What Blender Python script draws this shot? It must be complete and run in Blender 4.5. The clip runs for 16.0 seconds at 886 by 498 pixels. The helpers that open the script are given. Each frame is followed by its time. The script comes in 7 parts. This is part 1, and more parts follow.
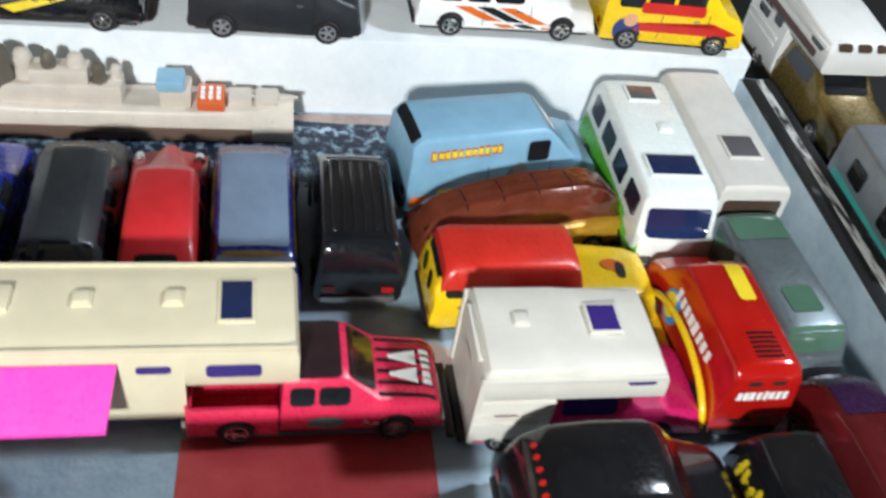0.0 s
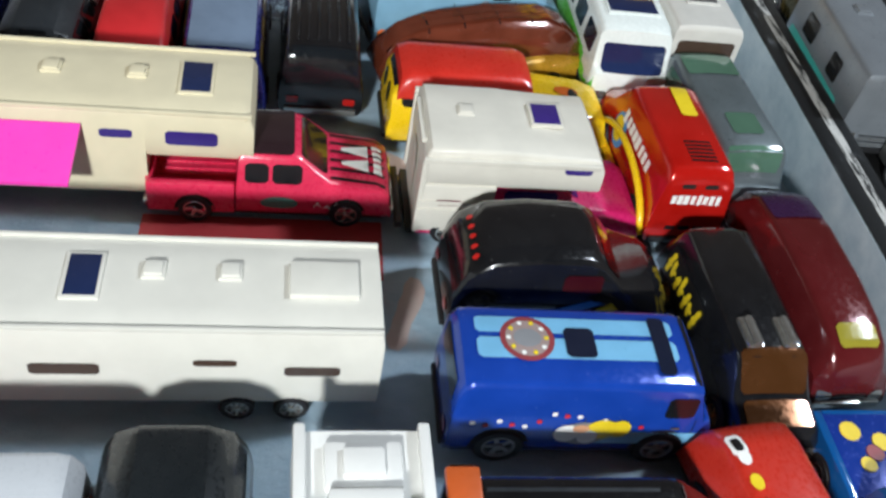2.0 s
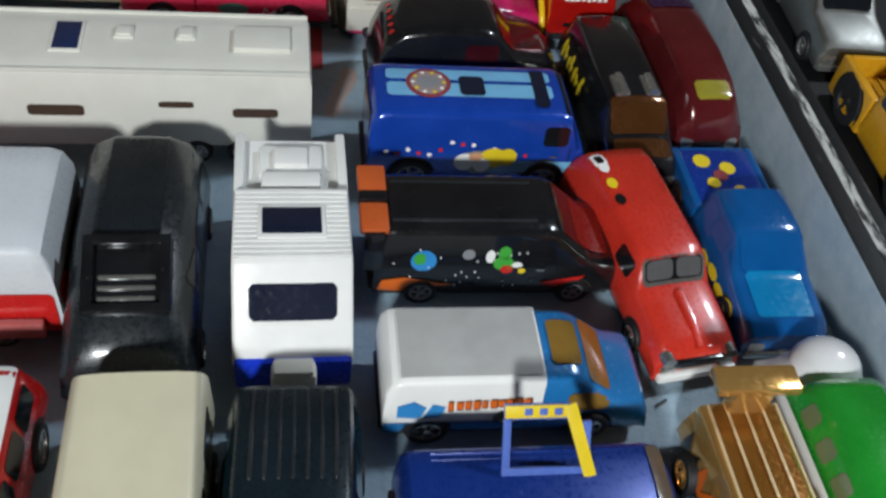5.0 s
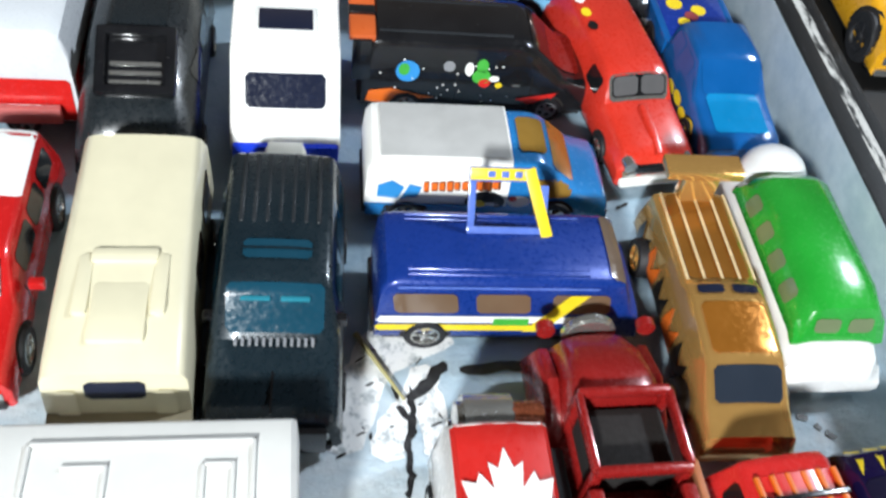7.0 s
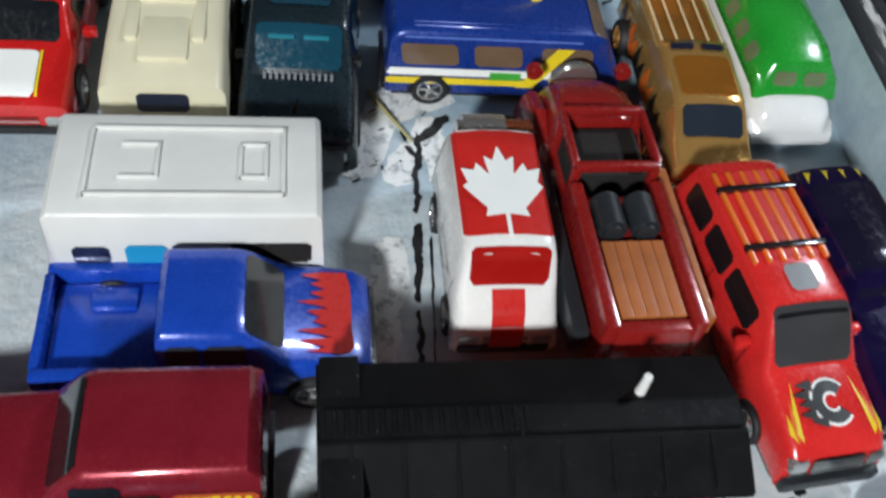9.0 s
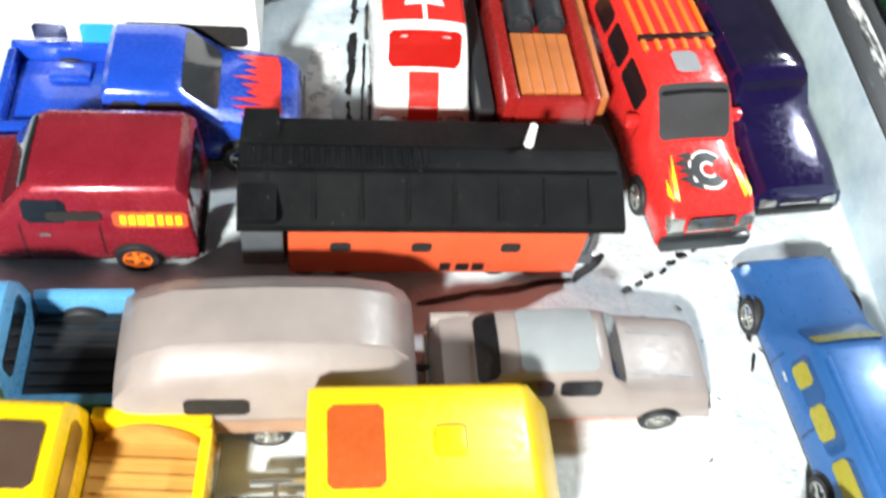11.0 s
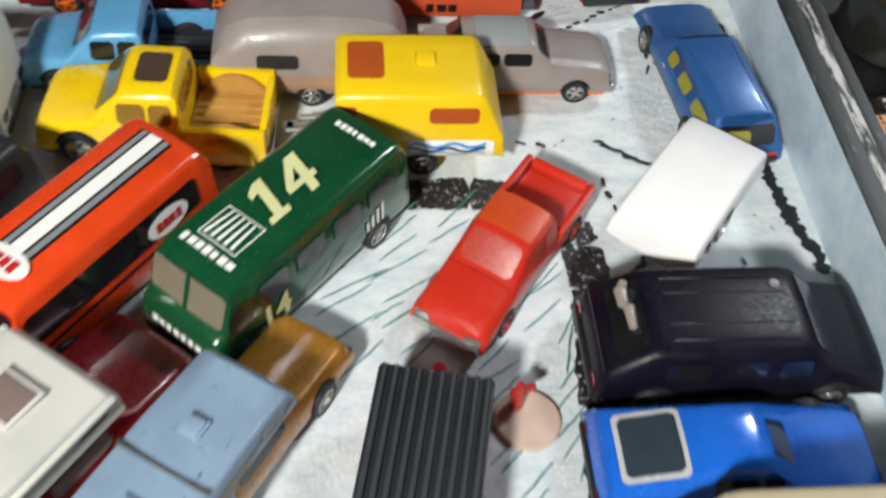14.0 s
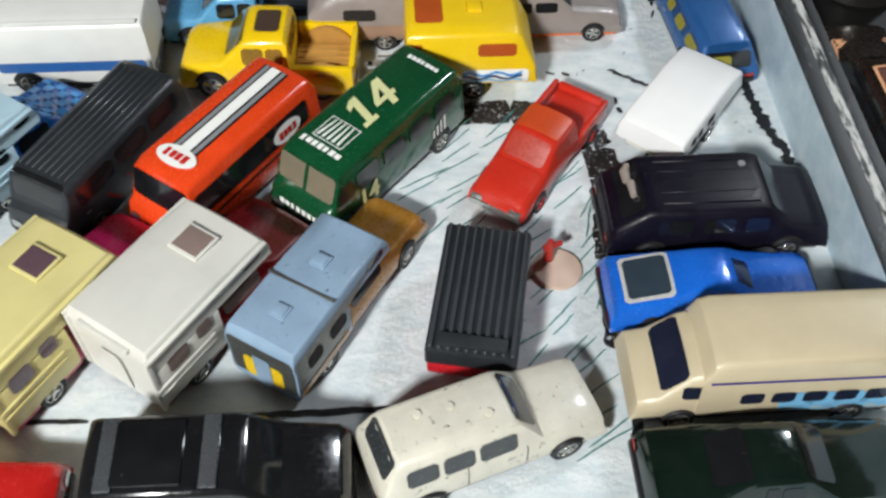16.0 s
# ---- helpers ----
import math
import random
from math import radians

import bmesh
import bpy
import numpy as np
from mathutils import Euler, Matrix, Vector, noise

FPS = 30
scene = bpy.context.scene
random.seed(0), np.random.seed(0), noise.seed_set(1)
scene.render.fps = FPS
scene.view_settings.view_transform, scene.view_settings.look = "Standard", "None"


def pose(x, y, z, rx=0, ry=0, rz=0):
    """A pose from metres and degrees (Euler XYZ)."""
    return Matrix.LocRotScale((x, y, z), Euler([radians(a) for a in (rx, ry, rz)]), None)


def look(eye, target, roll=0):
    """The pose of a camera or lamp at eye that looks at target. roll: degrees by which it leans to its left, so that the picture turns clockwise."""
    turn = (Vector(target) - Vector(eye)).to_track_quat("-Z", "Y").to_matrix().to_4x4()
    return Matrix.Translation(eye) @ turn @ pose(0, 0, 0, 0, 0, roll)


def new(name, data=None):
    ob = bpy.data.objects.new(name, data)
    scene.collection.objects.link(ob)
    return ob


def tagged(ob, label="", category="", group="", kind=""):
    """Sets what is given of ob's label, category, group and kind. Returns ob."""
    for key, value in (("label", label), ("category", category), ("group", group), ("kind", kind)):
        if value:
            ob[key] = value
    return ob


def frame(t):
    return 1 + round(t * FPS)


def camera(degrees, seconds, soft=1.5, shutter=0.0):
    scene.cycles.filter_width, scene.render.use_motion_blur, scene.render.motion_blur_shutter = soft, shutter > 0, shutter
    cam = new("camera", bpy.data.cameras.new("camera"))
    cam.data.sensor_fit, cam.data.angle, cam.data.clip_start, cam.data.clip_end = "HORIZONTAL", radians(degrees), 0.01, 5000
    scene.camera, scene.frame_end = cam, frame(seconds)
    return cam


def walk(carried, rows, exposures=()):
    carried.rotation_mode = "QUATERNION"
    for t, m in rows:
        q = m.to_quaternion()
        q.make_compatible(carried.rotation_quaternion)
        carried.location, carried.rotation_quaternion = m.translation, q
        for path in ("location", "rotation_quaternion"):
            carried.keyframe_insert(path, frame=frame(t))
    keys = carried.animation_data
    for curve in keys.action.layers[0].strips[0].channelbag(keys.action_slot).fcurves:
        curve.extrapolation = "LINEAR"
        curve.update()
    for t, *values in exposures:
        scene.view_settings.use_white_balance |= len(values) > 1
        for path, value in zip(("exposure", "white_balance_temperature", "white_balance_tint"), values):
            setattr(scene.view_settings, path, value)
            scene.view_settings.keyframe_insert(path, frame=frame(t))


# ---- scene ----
cam = camera(50.5, 16.0, soft=2.6, shutter=0.5)
METRES, EYE, TILT, LEAN, TURN = 0.66, 0.2496, -44.2, -7.9, -7.9
ROWS = [
    (0.0, 0.0, 0.0, 0.0, 0.0, 0.0, -0.0),
    (0.5, 0.0202, -0.0182, -0.0285, 0.01, 0.16, -1.89),
    (1.0, 0.0248, -0.0275, -0.0499, 0.7, 0.14, -1.7),
    (1.5, 0.0268, -0.0215, -0.0652, 1.06, -0.83, -1.56),
    (2.0, 0.0336, -0.0257, -0.0906, 0.87, -1.16, -2.05),
    (2.5, 0.0316, -0.0414, -0.0997, 0.66, -1.98, -1.46),
    (3.0, 0.0386, -0.0575, -0.1223, 0.29, -2.31, -1.48),
    (5.5, 0.0883, -0.1326, -0.1985, 1.57, -4.35, 0.19),
    (6.0, 0.0925, -0.1384, -0.2216, 1.64, -5.24, -0.3),
    (6.5, 0.1033, -0.1483, -0.2432, 1.79, -6.07, -0.22),
    (7.0, 0.1002, -0.1637, -0.2547, 2.4, -6.03, -1.07),
    (7.5, 0.1077, -0.1749, -0.2822, 2.15, -7.0, -1.34),
    (8.0, 0.1059, -0.1874, -0.2969, 2.08, -7.67, -0.46),
    (8.5, 0.0998, -0.2095, -0.3194, 2.44, -7.9, -0.64),
    (11.0, 0.1456, -0.2759, -0.4057, 3.4, -10.33, -1.53),
    (11.5, 0.1547, -0.2976, -0.4278, 3.65, -10.77, -1.64),
    (12.0, 0.1604, -0.3126, -0.4539, 2.76, -11.05, -1.63),
    (12.5, 0.1547, -0.3475, -0.4679, 3.76, -10.06, -1.22),
    (13.0, 0.164, -0.3696, -0.492, 3.64, -10.54, 1.13),
    (13.5, 0.1751, -0.3999, -0.5071, 4.22, -8.67, 1.74),
    (14.0, 0.1862, -0.4516, -0.5426, 5.68, -6.99, 0.2),
    (14.5, 0.1973, -0.5289, -0.565, 7.3, -6.76, -0.26),
    (15.0, 0.1887, -0.5777, -0.5821, 7.79, -6.61, -0.28),
    (15.5, 0.2001, -0.6147, -0.5785, 8.84, -6.98, 0.82),
    (16.0, 0.1976, -0.587, -0.5741, 8.33, -7.83, 1.96),
]
EXPOSURES = [(0.0, 0.0, 6050, 8), (1.0, 0.0, 6050, 8), (1.5, -0.1, 6050, 8), (2.0, -0.2, 6050, 8), (2.5, -0.45, 6050, 8), (3.0, -0.8, 6050, 8), (5.5, -0.85, 6050, 8), (6.0, -0.62, 6050, 8), (6.5, -0.3, 6050, 8),
             (7.0, 0.05, 6050, 8), (7.5, -0.1, 6050, 8), (8.0, -0.4, 6000, 8), (8.5, -0.85, 6000, 8), (8.7, -0.85, 6000, 8), (10.8, 0.6, 6400, 6), (11.0, 0.57, 6400, 6), (11.5, 0.04, 6600, 8), (12.0, -0.9, 7000, 9),
             (12.5, -0.98, 7000, 8), (13.0, -1.12, 7000, 8), (13.5, -0.95, 6900, 8), (14.0, -0.66, 6500, 8), (15.0, -0.66, 6350, 8), (15.5, -0.95, 6300, 8), (16.0, -0.82, 6300, 8)]
walk(cam, [(t, pose(0, 0, EYE, TILT, LEAN, TURN) @ pose(METRES * x, METRES * y, METRES * z, 90 + pitch, roll, yaw)) for t, x, y, z, yaw, pitch, roll in ROWS], exposures=EXPOSURES)

# ---- light: a dim room, one warm lamp behind the viewer, one cooler lamp at the side ----
world = bpy.data.worlds.new("room_light")
scene.world = world
world.use_nodes = True
world.node_tree.nodes["Background"].inputs[0].default_value = (0.62, 0.70, 0.82, 1)
world.node_tree.nodes["Background"].inputs[1].default_value = 0.32


def room_lamp(name, eye, target, size, power, colour):
    data = bpy.data.lights.new(name, "AREA")
    data.shape, data.size, data.energy, data.color = "DISK", size, power, colour
    ob = new(name, data)
    ob.matrix_world = look(eye, target)
    return ob


room_lamp("room_lamp_light", (-0.40, -1.20, 0.80), (0.05, 0.0, 0.0), 0.13, 37.0, (0.98, 0.97, 0.93))
room_lamp("side_lamp_light", (0.95, 0.30, 0.88), (0.08, 0.0, 0.0), 0.12, 11.5, (0.90, 0.95, 1.0))

# ---- materials ----
MM = 0.0012          # one plan unit: a millimetre of the first plan, brought to true size


def C(h):
    """Linear colour from a hex triplet."""
    v = [int(h[i:i + 2], 16) / 255 for i in (0, 2, 4)]
    return tuple(x / 12.92 if x <= 0.04045 else ((x + 0.055) / 1.055) ** 2.4 for x in v) + (1,)


def base_nodes(name):
    m = bpy.data.materials.new(name)
    m.use_nodes = True
    nt = m.node_tree
    return m, nt, nt.nodes["Principled BSDF"]


def add_noise(nt, scale, detail=3.0, rough=0.55):
    co = nt.nodes.new("ShaderNodeTexCoord")
    n = nt.nodes.new("ShaderNodeTexNoise")
    n.inputs["Scale"].default_value, n.inputs["Detail"].default_value = scale, detail
    n.inputs["Roughness"].default_value = rough
    nt.links.new(co.outputs["Object"], n.inputs["Vector"])
    return n


def ramp(nt, src, a, b, ca, cb):
    r = nt.nodes.new("ShaderNodeValToRGB")
    r.color_ramp.elements[0].position, r.color_ramp.elements[1].position = a, b
    r.color_ramp.elements[0].color, r.color_ramp.elements[1].color = ca, cb
    nt.links.new(src, r.inputs[0])
    return r


MATS = {}


def paint(name, h, rough=0.28, metal=0.0, coat=0.4, wear=0.10, trans=0.0, bump=0.0):
    """Toy paint or plastic: a little uneven in colour and gloss, with fine scuffs."""
    if name in MATS:
        return MATS[name]
    m, nt, p = base_nodes(name)
    c = C(h)
    d = tuple(x * (1 - wear) for x in c[:3]) + (1,)
    e = tuple(min(1, x * (1 + wear * 0.8) + 0.004) for x in c[:3]) + (1,)
    n = add_noise(nt, 90, 4)
    r = ramp(nt, n.outputs["Fac"], 0.3, 0.7, d, e)
    n2 = add_noise(nt, 700, 5, 0.7)
    dust = ramp(nt, n2.outputs["Fac"], 0.66, 0.80, (0, 0, 0, 1), (0.30, 0.30, 0.30, 1))
    dm = nt.nodes.new("ShaderNodeMix")
    dm.data_type = "RGBA"
    nt.links.new(dust.outputs[0], dm.inputs[0])
    nt.links.new(r.outputs[0], dm.inputs[6])
    dm.inputs[7].default_value = (0.42, 0.40, 0.37, 1)
    nt.links.new(dm.outputs[2], p.inputs["Base Color"])
    g = nt.nodes.new("ShaderNodeMapRange")
    g.inputs[1].default_value, g.inputs[2].default_value = 0.35, 0.75
    g.inputs[3].default_value, g.inputs[4].default_value = max(0.04, rough - 0.08), rough + 0.16
    nt.links.new(n2.outputs["Fac"], g.inputs[0])
    nt.links.new(g.outputs[0], p.inputs["Roughness"])
    p.inputs["Metallic"].default_value = metal
    p.inputs["Coat Weight"].default_value = coat
    p.inputs["Coat Roughness"].default_value = 0.08
    p.inputs["Transmission Weight"].default_value = trans
    b = nt.nodes.new("ShaderNodeBump")
    b.inputs["Strength"].default_value, b.inputs["Distance"].default_value = (0.12 if rough >= 0.25 else 0.03) + bump, 0.0003
    nt.links.new(n2.outputs["Fac"], b.inputs["Height"])
    nt.links.new(b.outputs[0], p.inputs["Normal"])
    MATS[name] = m
    return m


def chipped(name, h, under, amount=0.36):
    """Old enamel, chipped through to the casting."""
    if name in MATS:
        return MATS[name]
    m = paint(name, h, 0.4, 0.0, 0.1)
    nt = m.node_tree
    p = nt.nodes["Principled BSDF"]
    old = p.inputs["Base Color"].links[0].from_socket
    n = add_noise(nt, 420, 6, 0.75)
    mask = ramp(nt, n.outputs["Fac"], amount - 0.02, amount, (1, 1, 1, 1), (0, 0, 0, 1))
    mx = nt.nodes.new("ShaderNodeMix")
    mx.data_type = "RGBA"
    nt.links.new(mask.outputs[0], mx.inputs[0])
    nt.links.new(old, mx.inputs[6])
    mx.inputs[7].default_value = C(under)
    nt.links.new(mx.outputs[2], p.inputs["Base Color"])
    return m


GLASS = paint("dark_window", "14181c", 0.08, 0, 0.8, 0.1)
BLUEGLASS = paint("blue_window", "1d2a50", 0.08, 0, 0.8, 0.1)
NAVYGLASS = paint("navy_window", "191f33", 0.12, 0, 0.6)
AMBERGLASS = paint("amber_window", "8a6a2c", 0.12, 0, 0.7)
TEALGLASS = paint("teal_window", "2f7f92", 0.1, 0, 0.8)
GREYGLASS = paint("grey_window", "59595a", 0.12, 0, 0.7)
REDGLASS = paint("red_window", "a01510", 0.1, 0, 0.8)
BROWNGLASS = paint("brown_window", "4a3a30", 0.12, 0, 0.7)
YELLOWGLASS = paint("yellow_window", "938a2c", 0.15, 0, 0.7)
PURPLEGLASS = paint("purple_window", "3b2a7a", 0.12, 0, 0.6)
# Near-black colour standing for the shade inside openings and wheel arches.
OPENING = paint("opening_shade", "15110f", 0.8, 0, 0)
CHROME = paint("chrome_plate", "c8c8c4", 0.16, 0.85, 0.0)
GOLDCHROME = paint("gold_plate", "f0bc6c", 0.12, 0.72, 0.6, 0.04)
TYRE = paint("black_tyre", "16161a", 0.6, 0, 0.0)
BASE = paint("black_base", "1a1a1c", 0.5, 0, 0.1)
BAREMETAL = paint("bare_casting", "8d8d88", 0.45, 0.9, 0.0)
WHITE = paint("white_plastic", "eeeeea", 0.38, 0, 0.15, 0.04)
BLACK = paint("black_paint", "141518", 0.16, 0, 0.7)
SOFTBLACK = paint("black_plastic", "23272b", 0.4, 0, 0.1)
RED = paint("red_paint", "c8201c", 0.22, 0, 0.5)
YELLOW = paint("yellow_paint", "f0c80c", 0.28, 0, 0.4, 0.05)
PRINTWHITE = paint("white_print", "f2f2ee", 0.4, 0, 0.1, 0.03)
PRINTBLACK = paint("black_print", "101012", 0.4, 0, 0.1)
PRINTRED = paint("red_print", "c4221c", 0.35, 0, 0.2)
PRINTYELLOW = paint("yellow_print", "e8cc20", 0.35, 0, 0.2)
PRINTORANGE = paint("orange_print", "dc6a1a", 0.35, 0, 0.2)
PRINTBLUE = paint("blue_print", "3a8ccf", 0.35, 0, 0.2)
PRINTLIGHT = paint("light_blue_print", "7ab6dc", 0.35, 0, 0.2)
PRINTGREEN = paint("green_print", "4aa83c", 0.35, 0, 0.2)
PRINTGREY = paint("grey_print", "8a8c90", 0.35, 0, 0.2)
PRINTTAN = paint("tan_print", "d8a078", 0.4, 0, 0.1)
PINK = paint("pink_plastic", "ef3fb4", 0.35, 0, 0.2, 0.04)


def board_paint():
    """Brushed household paint: pale blue-grey thinning to white, with strokes and grime."""
    m, nt, p = base_nodes("board_paint")
    co = nt.nodes.new("ShaderNodeTexCoord")
    sep = nt.nodes.new("ShaderNodeSeparateXYZ")
    nt.links.new(co.outputs["Object"], sep.inputs[0])
    n = add_noise(nt, 14, 5, 0.6)
    a = nt.nodes.new("ShaderNodeMath")
    a.operation = "MULTIPLY_ADD"
    a.inputs[1].default_value, a.inputs[2].default_value = 0.22, 0.05
    nt.links.new(n.outputs["Fac"], a.inputs[0])
    s = nt.nodes.new("ShaderNodeMath")
    s.operation = "ADD"
    nt.links.new(a.outputs[0], s.inputs[0])
    nt.links.new(sep.outputs["Y"], s.inputs[1])
    zone = ramp(nt, s.outputs[0], 0.0, 0.12, C("dfe4e6"), C("a3b8c6"))
    # strokes of a second coat
    st = nt.nodes.new("ShaderNodeMapping")
    st.inputs["Scale"].default_value = (90, 170, 90)
    st.inputs["Rotation"].default_value = (0, 0, 0.95)
    nt.links.new(co.outputs["Object"], st.inputs[0])
    n2 = nt.nodes.new("ShaderNodeTexNoise")
    n2.inputs["Scale"].default_value, n2.inputs["Detail"].default_value = 1.0, 6
    nt.links.new(st.outputs[0], n2.inputs["Vector"])
    stroke = ramp(nt, n2.outputs["Fac"], 0.36, 0.62, (0.78, 0.84, 0.88, 1), (1, 1, 1, 1))
    mx = nt.nodes.new("ShaderNodeMix")
    mx.data_type, mx.blend_type = "RGBA", "MULTIPLY"
    mx.inputs[0].default_value = 0.8
    nt.links.new(zone.outputs[0], mx.inputs[6])
    nt.links.new(stroke.outputs[0], mx.inputs[7])
    # pinkish-brown stains and grime
    n3 = add_noise(nt, 26, 4, 0.6)
    grime = ramp(nt, n3.outputs["Fac"], 0.60, 0.74, (0, 0, 0, 1), (0.45, 0.45, 0.45, 1))
    mg = nt.nodes.new("ShaderNodeMix")
    mg.data_type = "RGBA"
    nt.links.new(grime.outputs[0], mg.inputs[0])
    nt.links.new(mx.outputs[2], mg.inputs[6])
    mg.inputs[7].default_value = C("b79c92")
    nt.links.new(mg.outputs[2], p.inputs["Base Color"])
    p.inputs["Roughness"].default_value = 0.42
    b = nt.nodes.new("ShaderNodeBump")
    b.inputs["Strength"].default_value, b.inputs["Distance"].default_value = 0.7, 0.0009
    nc = add_noise(nt, 330, 6, 0.7)
    hm = nt.nodes.new("ShaderNodeMath")
    hm.operation = "ADD"
    nt.links.new(n2.outputs["Fac"], hm.inputs[0])
    nt.links.new(nc.outputs["Fac"], hm.inputs[1])
    nt.links.new(hm.outputs[0], b.inputs["Height"])
    nt.links.new(b.outputs[0], p.inputs["Normal"])
    return m


def streaky(name, h1, h2, scale, a=0.45, b=0.55, rough=0.45, long=1.0):
    """Two paints dragged over one another."""
    m, nt, p = base_nodes(name)
    n = add_noise(nt, scale, 8, 0.7)
    if long != 1.0:
        src = n.inputs["Vector"].links[0].from_socket
        mp = nt.nodes.new("ShaderNodeMapping")
        mp.inputs["Scale"].default_value = (1, 1 / long, 1)
        nt.links.new(src, mp.inputs[0])
        nt.links.new(mp.outputs[0], n.inputs["Vector"])
    r = ramp(nt, n.outputs["Fac"], a, b, C(h1), C(h2))
    nt.links.new(r.outputs[0], p.inputs["Base Color"])
    p.inputs["Roughness"].default_value = rough
    bp = nt.nodes.new("ShaderNodeBump")
    bp.inputs["Strength"].default_value, bp.inputs["Distance"].default_value = 0.4, 0.0005
    nt.links.new(n.outputs["Fac"], bp.inputs["Height"])
    nt.links.new(bp.outputs[0], p.inputs["Normal"])
    return m


BOARD = board_paint()
WALLPAINT = streaky("wall_paint", "a2b7c5", "cad8e0", 70, 0.3, 0.7)
BACKPAINT = streaky("back_wall_paint", "d6dde0", "eceeee", 40, 0.3, 0.7)
RIMBLACK = streaky("rim_black_paint", "0c0e10", "6c7074", 380, 0.60, 0.74, 0.45, 5.0)
RIMWHITE = streaky("rim_white_streak", "1c1e20", "c8c8c4", 420, 0.44, 0.54, 0.5, 6.0)
MARKER = streaky("black_marker", "18181a", "4a484a", 300, 0.5, 0.8)
ASPHALT = streaky("black_road_paint", "221e1e", "c8ccd0", 520, 0.56, 0.64)
GREENPEN = streaky("green_pen", "2c6a68", "5c9490", 300)
SEA = streaky("painted_sea", "16243c", "a8c0d0", 190, 0.50, 0.62)
REDMAT = streaky("red_floor_paint", "a83238", "bc4a4c", 60, 0.3, 0.7)
BROWNSTAIN = streaky("brown_paint_patch", "7a6258", "b0a09a", 80, 0.3, 0.7)
TABLE = streaky("dark_table", "050505", "0a0a0b", 60, 0.3, 0.7, 0.6)
# Tan tone of the added, unseen enclosure; it warms the bounced light.
BOUNCE = streaky("bounce_wall", "6e6054", "7a6c5e", 3, 0.3, 0.7, 0.8)

# ---- builders (plan units, x ahead, origin on the ground) ----
from mathutils.bvhtree import BVHTree


def part(name, bm, material, parent=None, label="", sharp=38):
    me = bpy.data.meshes.new(name)
    for v in bm.verts:
        v.co *= MM
    bmesh.ops.recalc_face_normals(bm, faces=bm.faces)
    bm.to_mesh(me)
    bm.free()
    me.materials.append(material)
    me.polygons.foreach_set("use_smooth", [True] * len(me.polygons))
    me.set_sharp_from_angle(angle=radians(sharp))
    ob = new(name, me)
    ob.parent = parent
    if label:
        ob["label"] = label
    return ob


def shared(name, source, parent, m):
    """Another part on the mesh of one that stands already."""
    ob = new(name, source.data)
    ob.parent = parent
    ob.matrix_basis = m
    return ob


def thing(name, x, y, heading, label, category, group="", z=0.0):
    ob = new(name)
    ob.empty_display_size = 0.01
    ob.matrix_world = pose(x * MM, y * MM, z * MM, 0, 0, heading)
    where = "on the ledge" if z > 20 else "on the dark road" if z > 1 else "in the tray"
    return tagged(ob, label, category, group or "toys standing " + where)


def box_bm(x0, x1, y0, y1, z0, z1, bevel=0.6, seg=2):
    bm = bmesh.new()
    bmesh.ops.create_cube(bm, size=1)
    for v in bm.verts:
        v.co = Vector((x0 if v.co.x < 0 else x1, y0 if v.co.y < 0 else y1, z0 if v.co.z < 0 else z1))
    if bevel:
        bmesh.ops.bevel(bm, geom=list(bm.edges), offset=bevel, segments=seg, profile=0.6, affect="EDGES")
    return bm


def cyl_bm(r, h, axis="z", at=(0, 0, 0), n=18, r2=None, bevel=0.0):
    bm = bmesh.new()
    bmesh.ops.create_cone(bm, cap_ends=True, segments=n, radius1=r, radius2=r if r2 is None else r2, depth=h)
    if bevel:
        bmesh.ops.bevel(bm, geom=[e for e in bm.edges if e.calc_face_angle(0) > 1], offset=bevel, segments=2, affect="EDGES")
    turn = {"z": Matrix(), "y": Matrix.Rotation(radians(90), 4, "X"), "x": Matrix.Rotation(radians(90), 4, "Y")}[axis]
    bmesh.ops.transform(bm, matrix=Matrix.Translation(at) @ turn, verts=bm.verts)
    return bm


def lathe_bm(profile, n=20, axis="y"):
    """profile: (radius, along) pairs; spun round the y axis."""
    bm = bmesh.new()
    rings = []
    for r, h in profile:
        rings.append([bm.verts.new((r * math.cos(2 * math.pi * i / n), h, r * math.sin(2 * math.pi * i / n))) for i in range(n)])
    for a, b in zip(rings, rings[1:]):
        for i in range(n):
            bm.faces.new((a[i], a[(i + 1) % n], b[(i + 1) % n], b[i]))
    bm.faces.new(rings[0])
    bm.faces.new(rings[-1][::-1])
    if axis == "z":
        bmesh.ops.transform(bm, matrix=Matrix.Rotation(radians(90), 4, "X"), verts=bm.verts)
    return bm


def merge(*bms):
    out = bmesh.new()
    for b in bms:
        me = bpy.data.meshes.new("joined")
        b.to_mesh(me)
        b.free()
        out.from_mesh(me)
        bpy.data.meshes.remove(me)
    return out


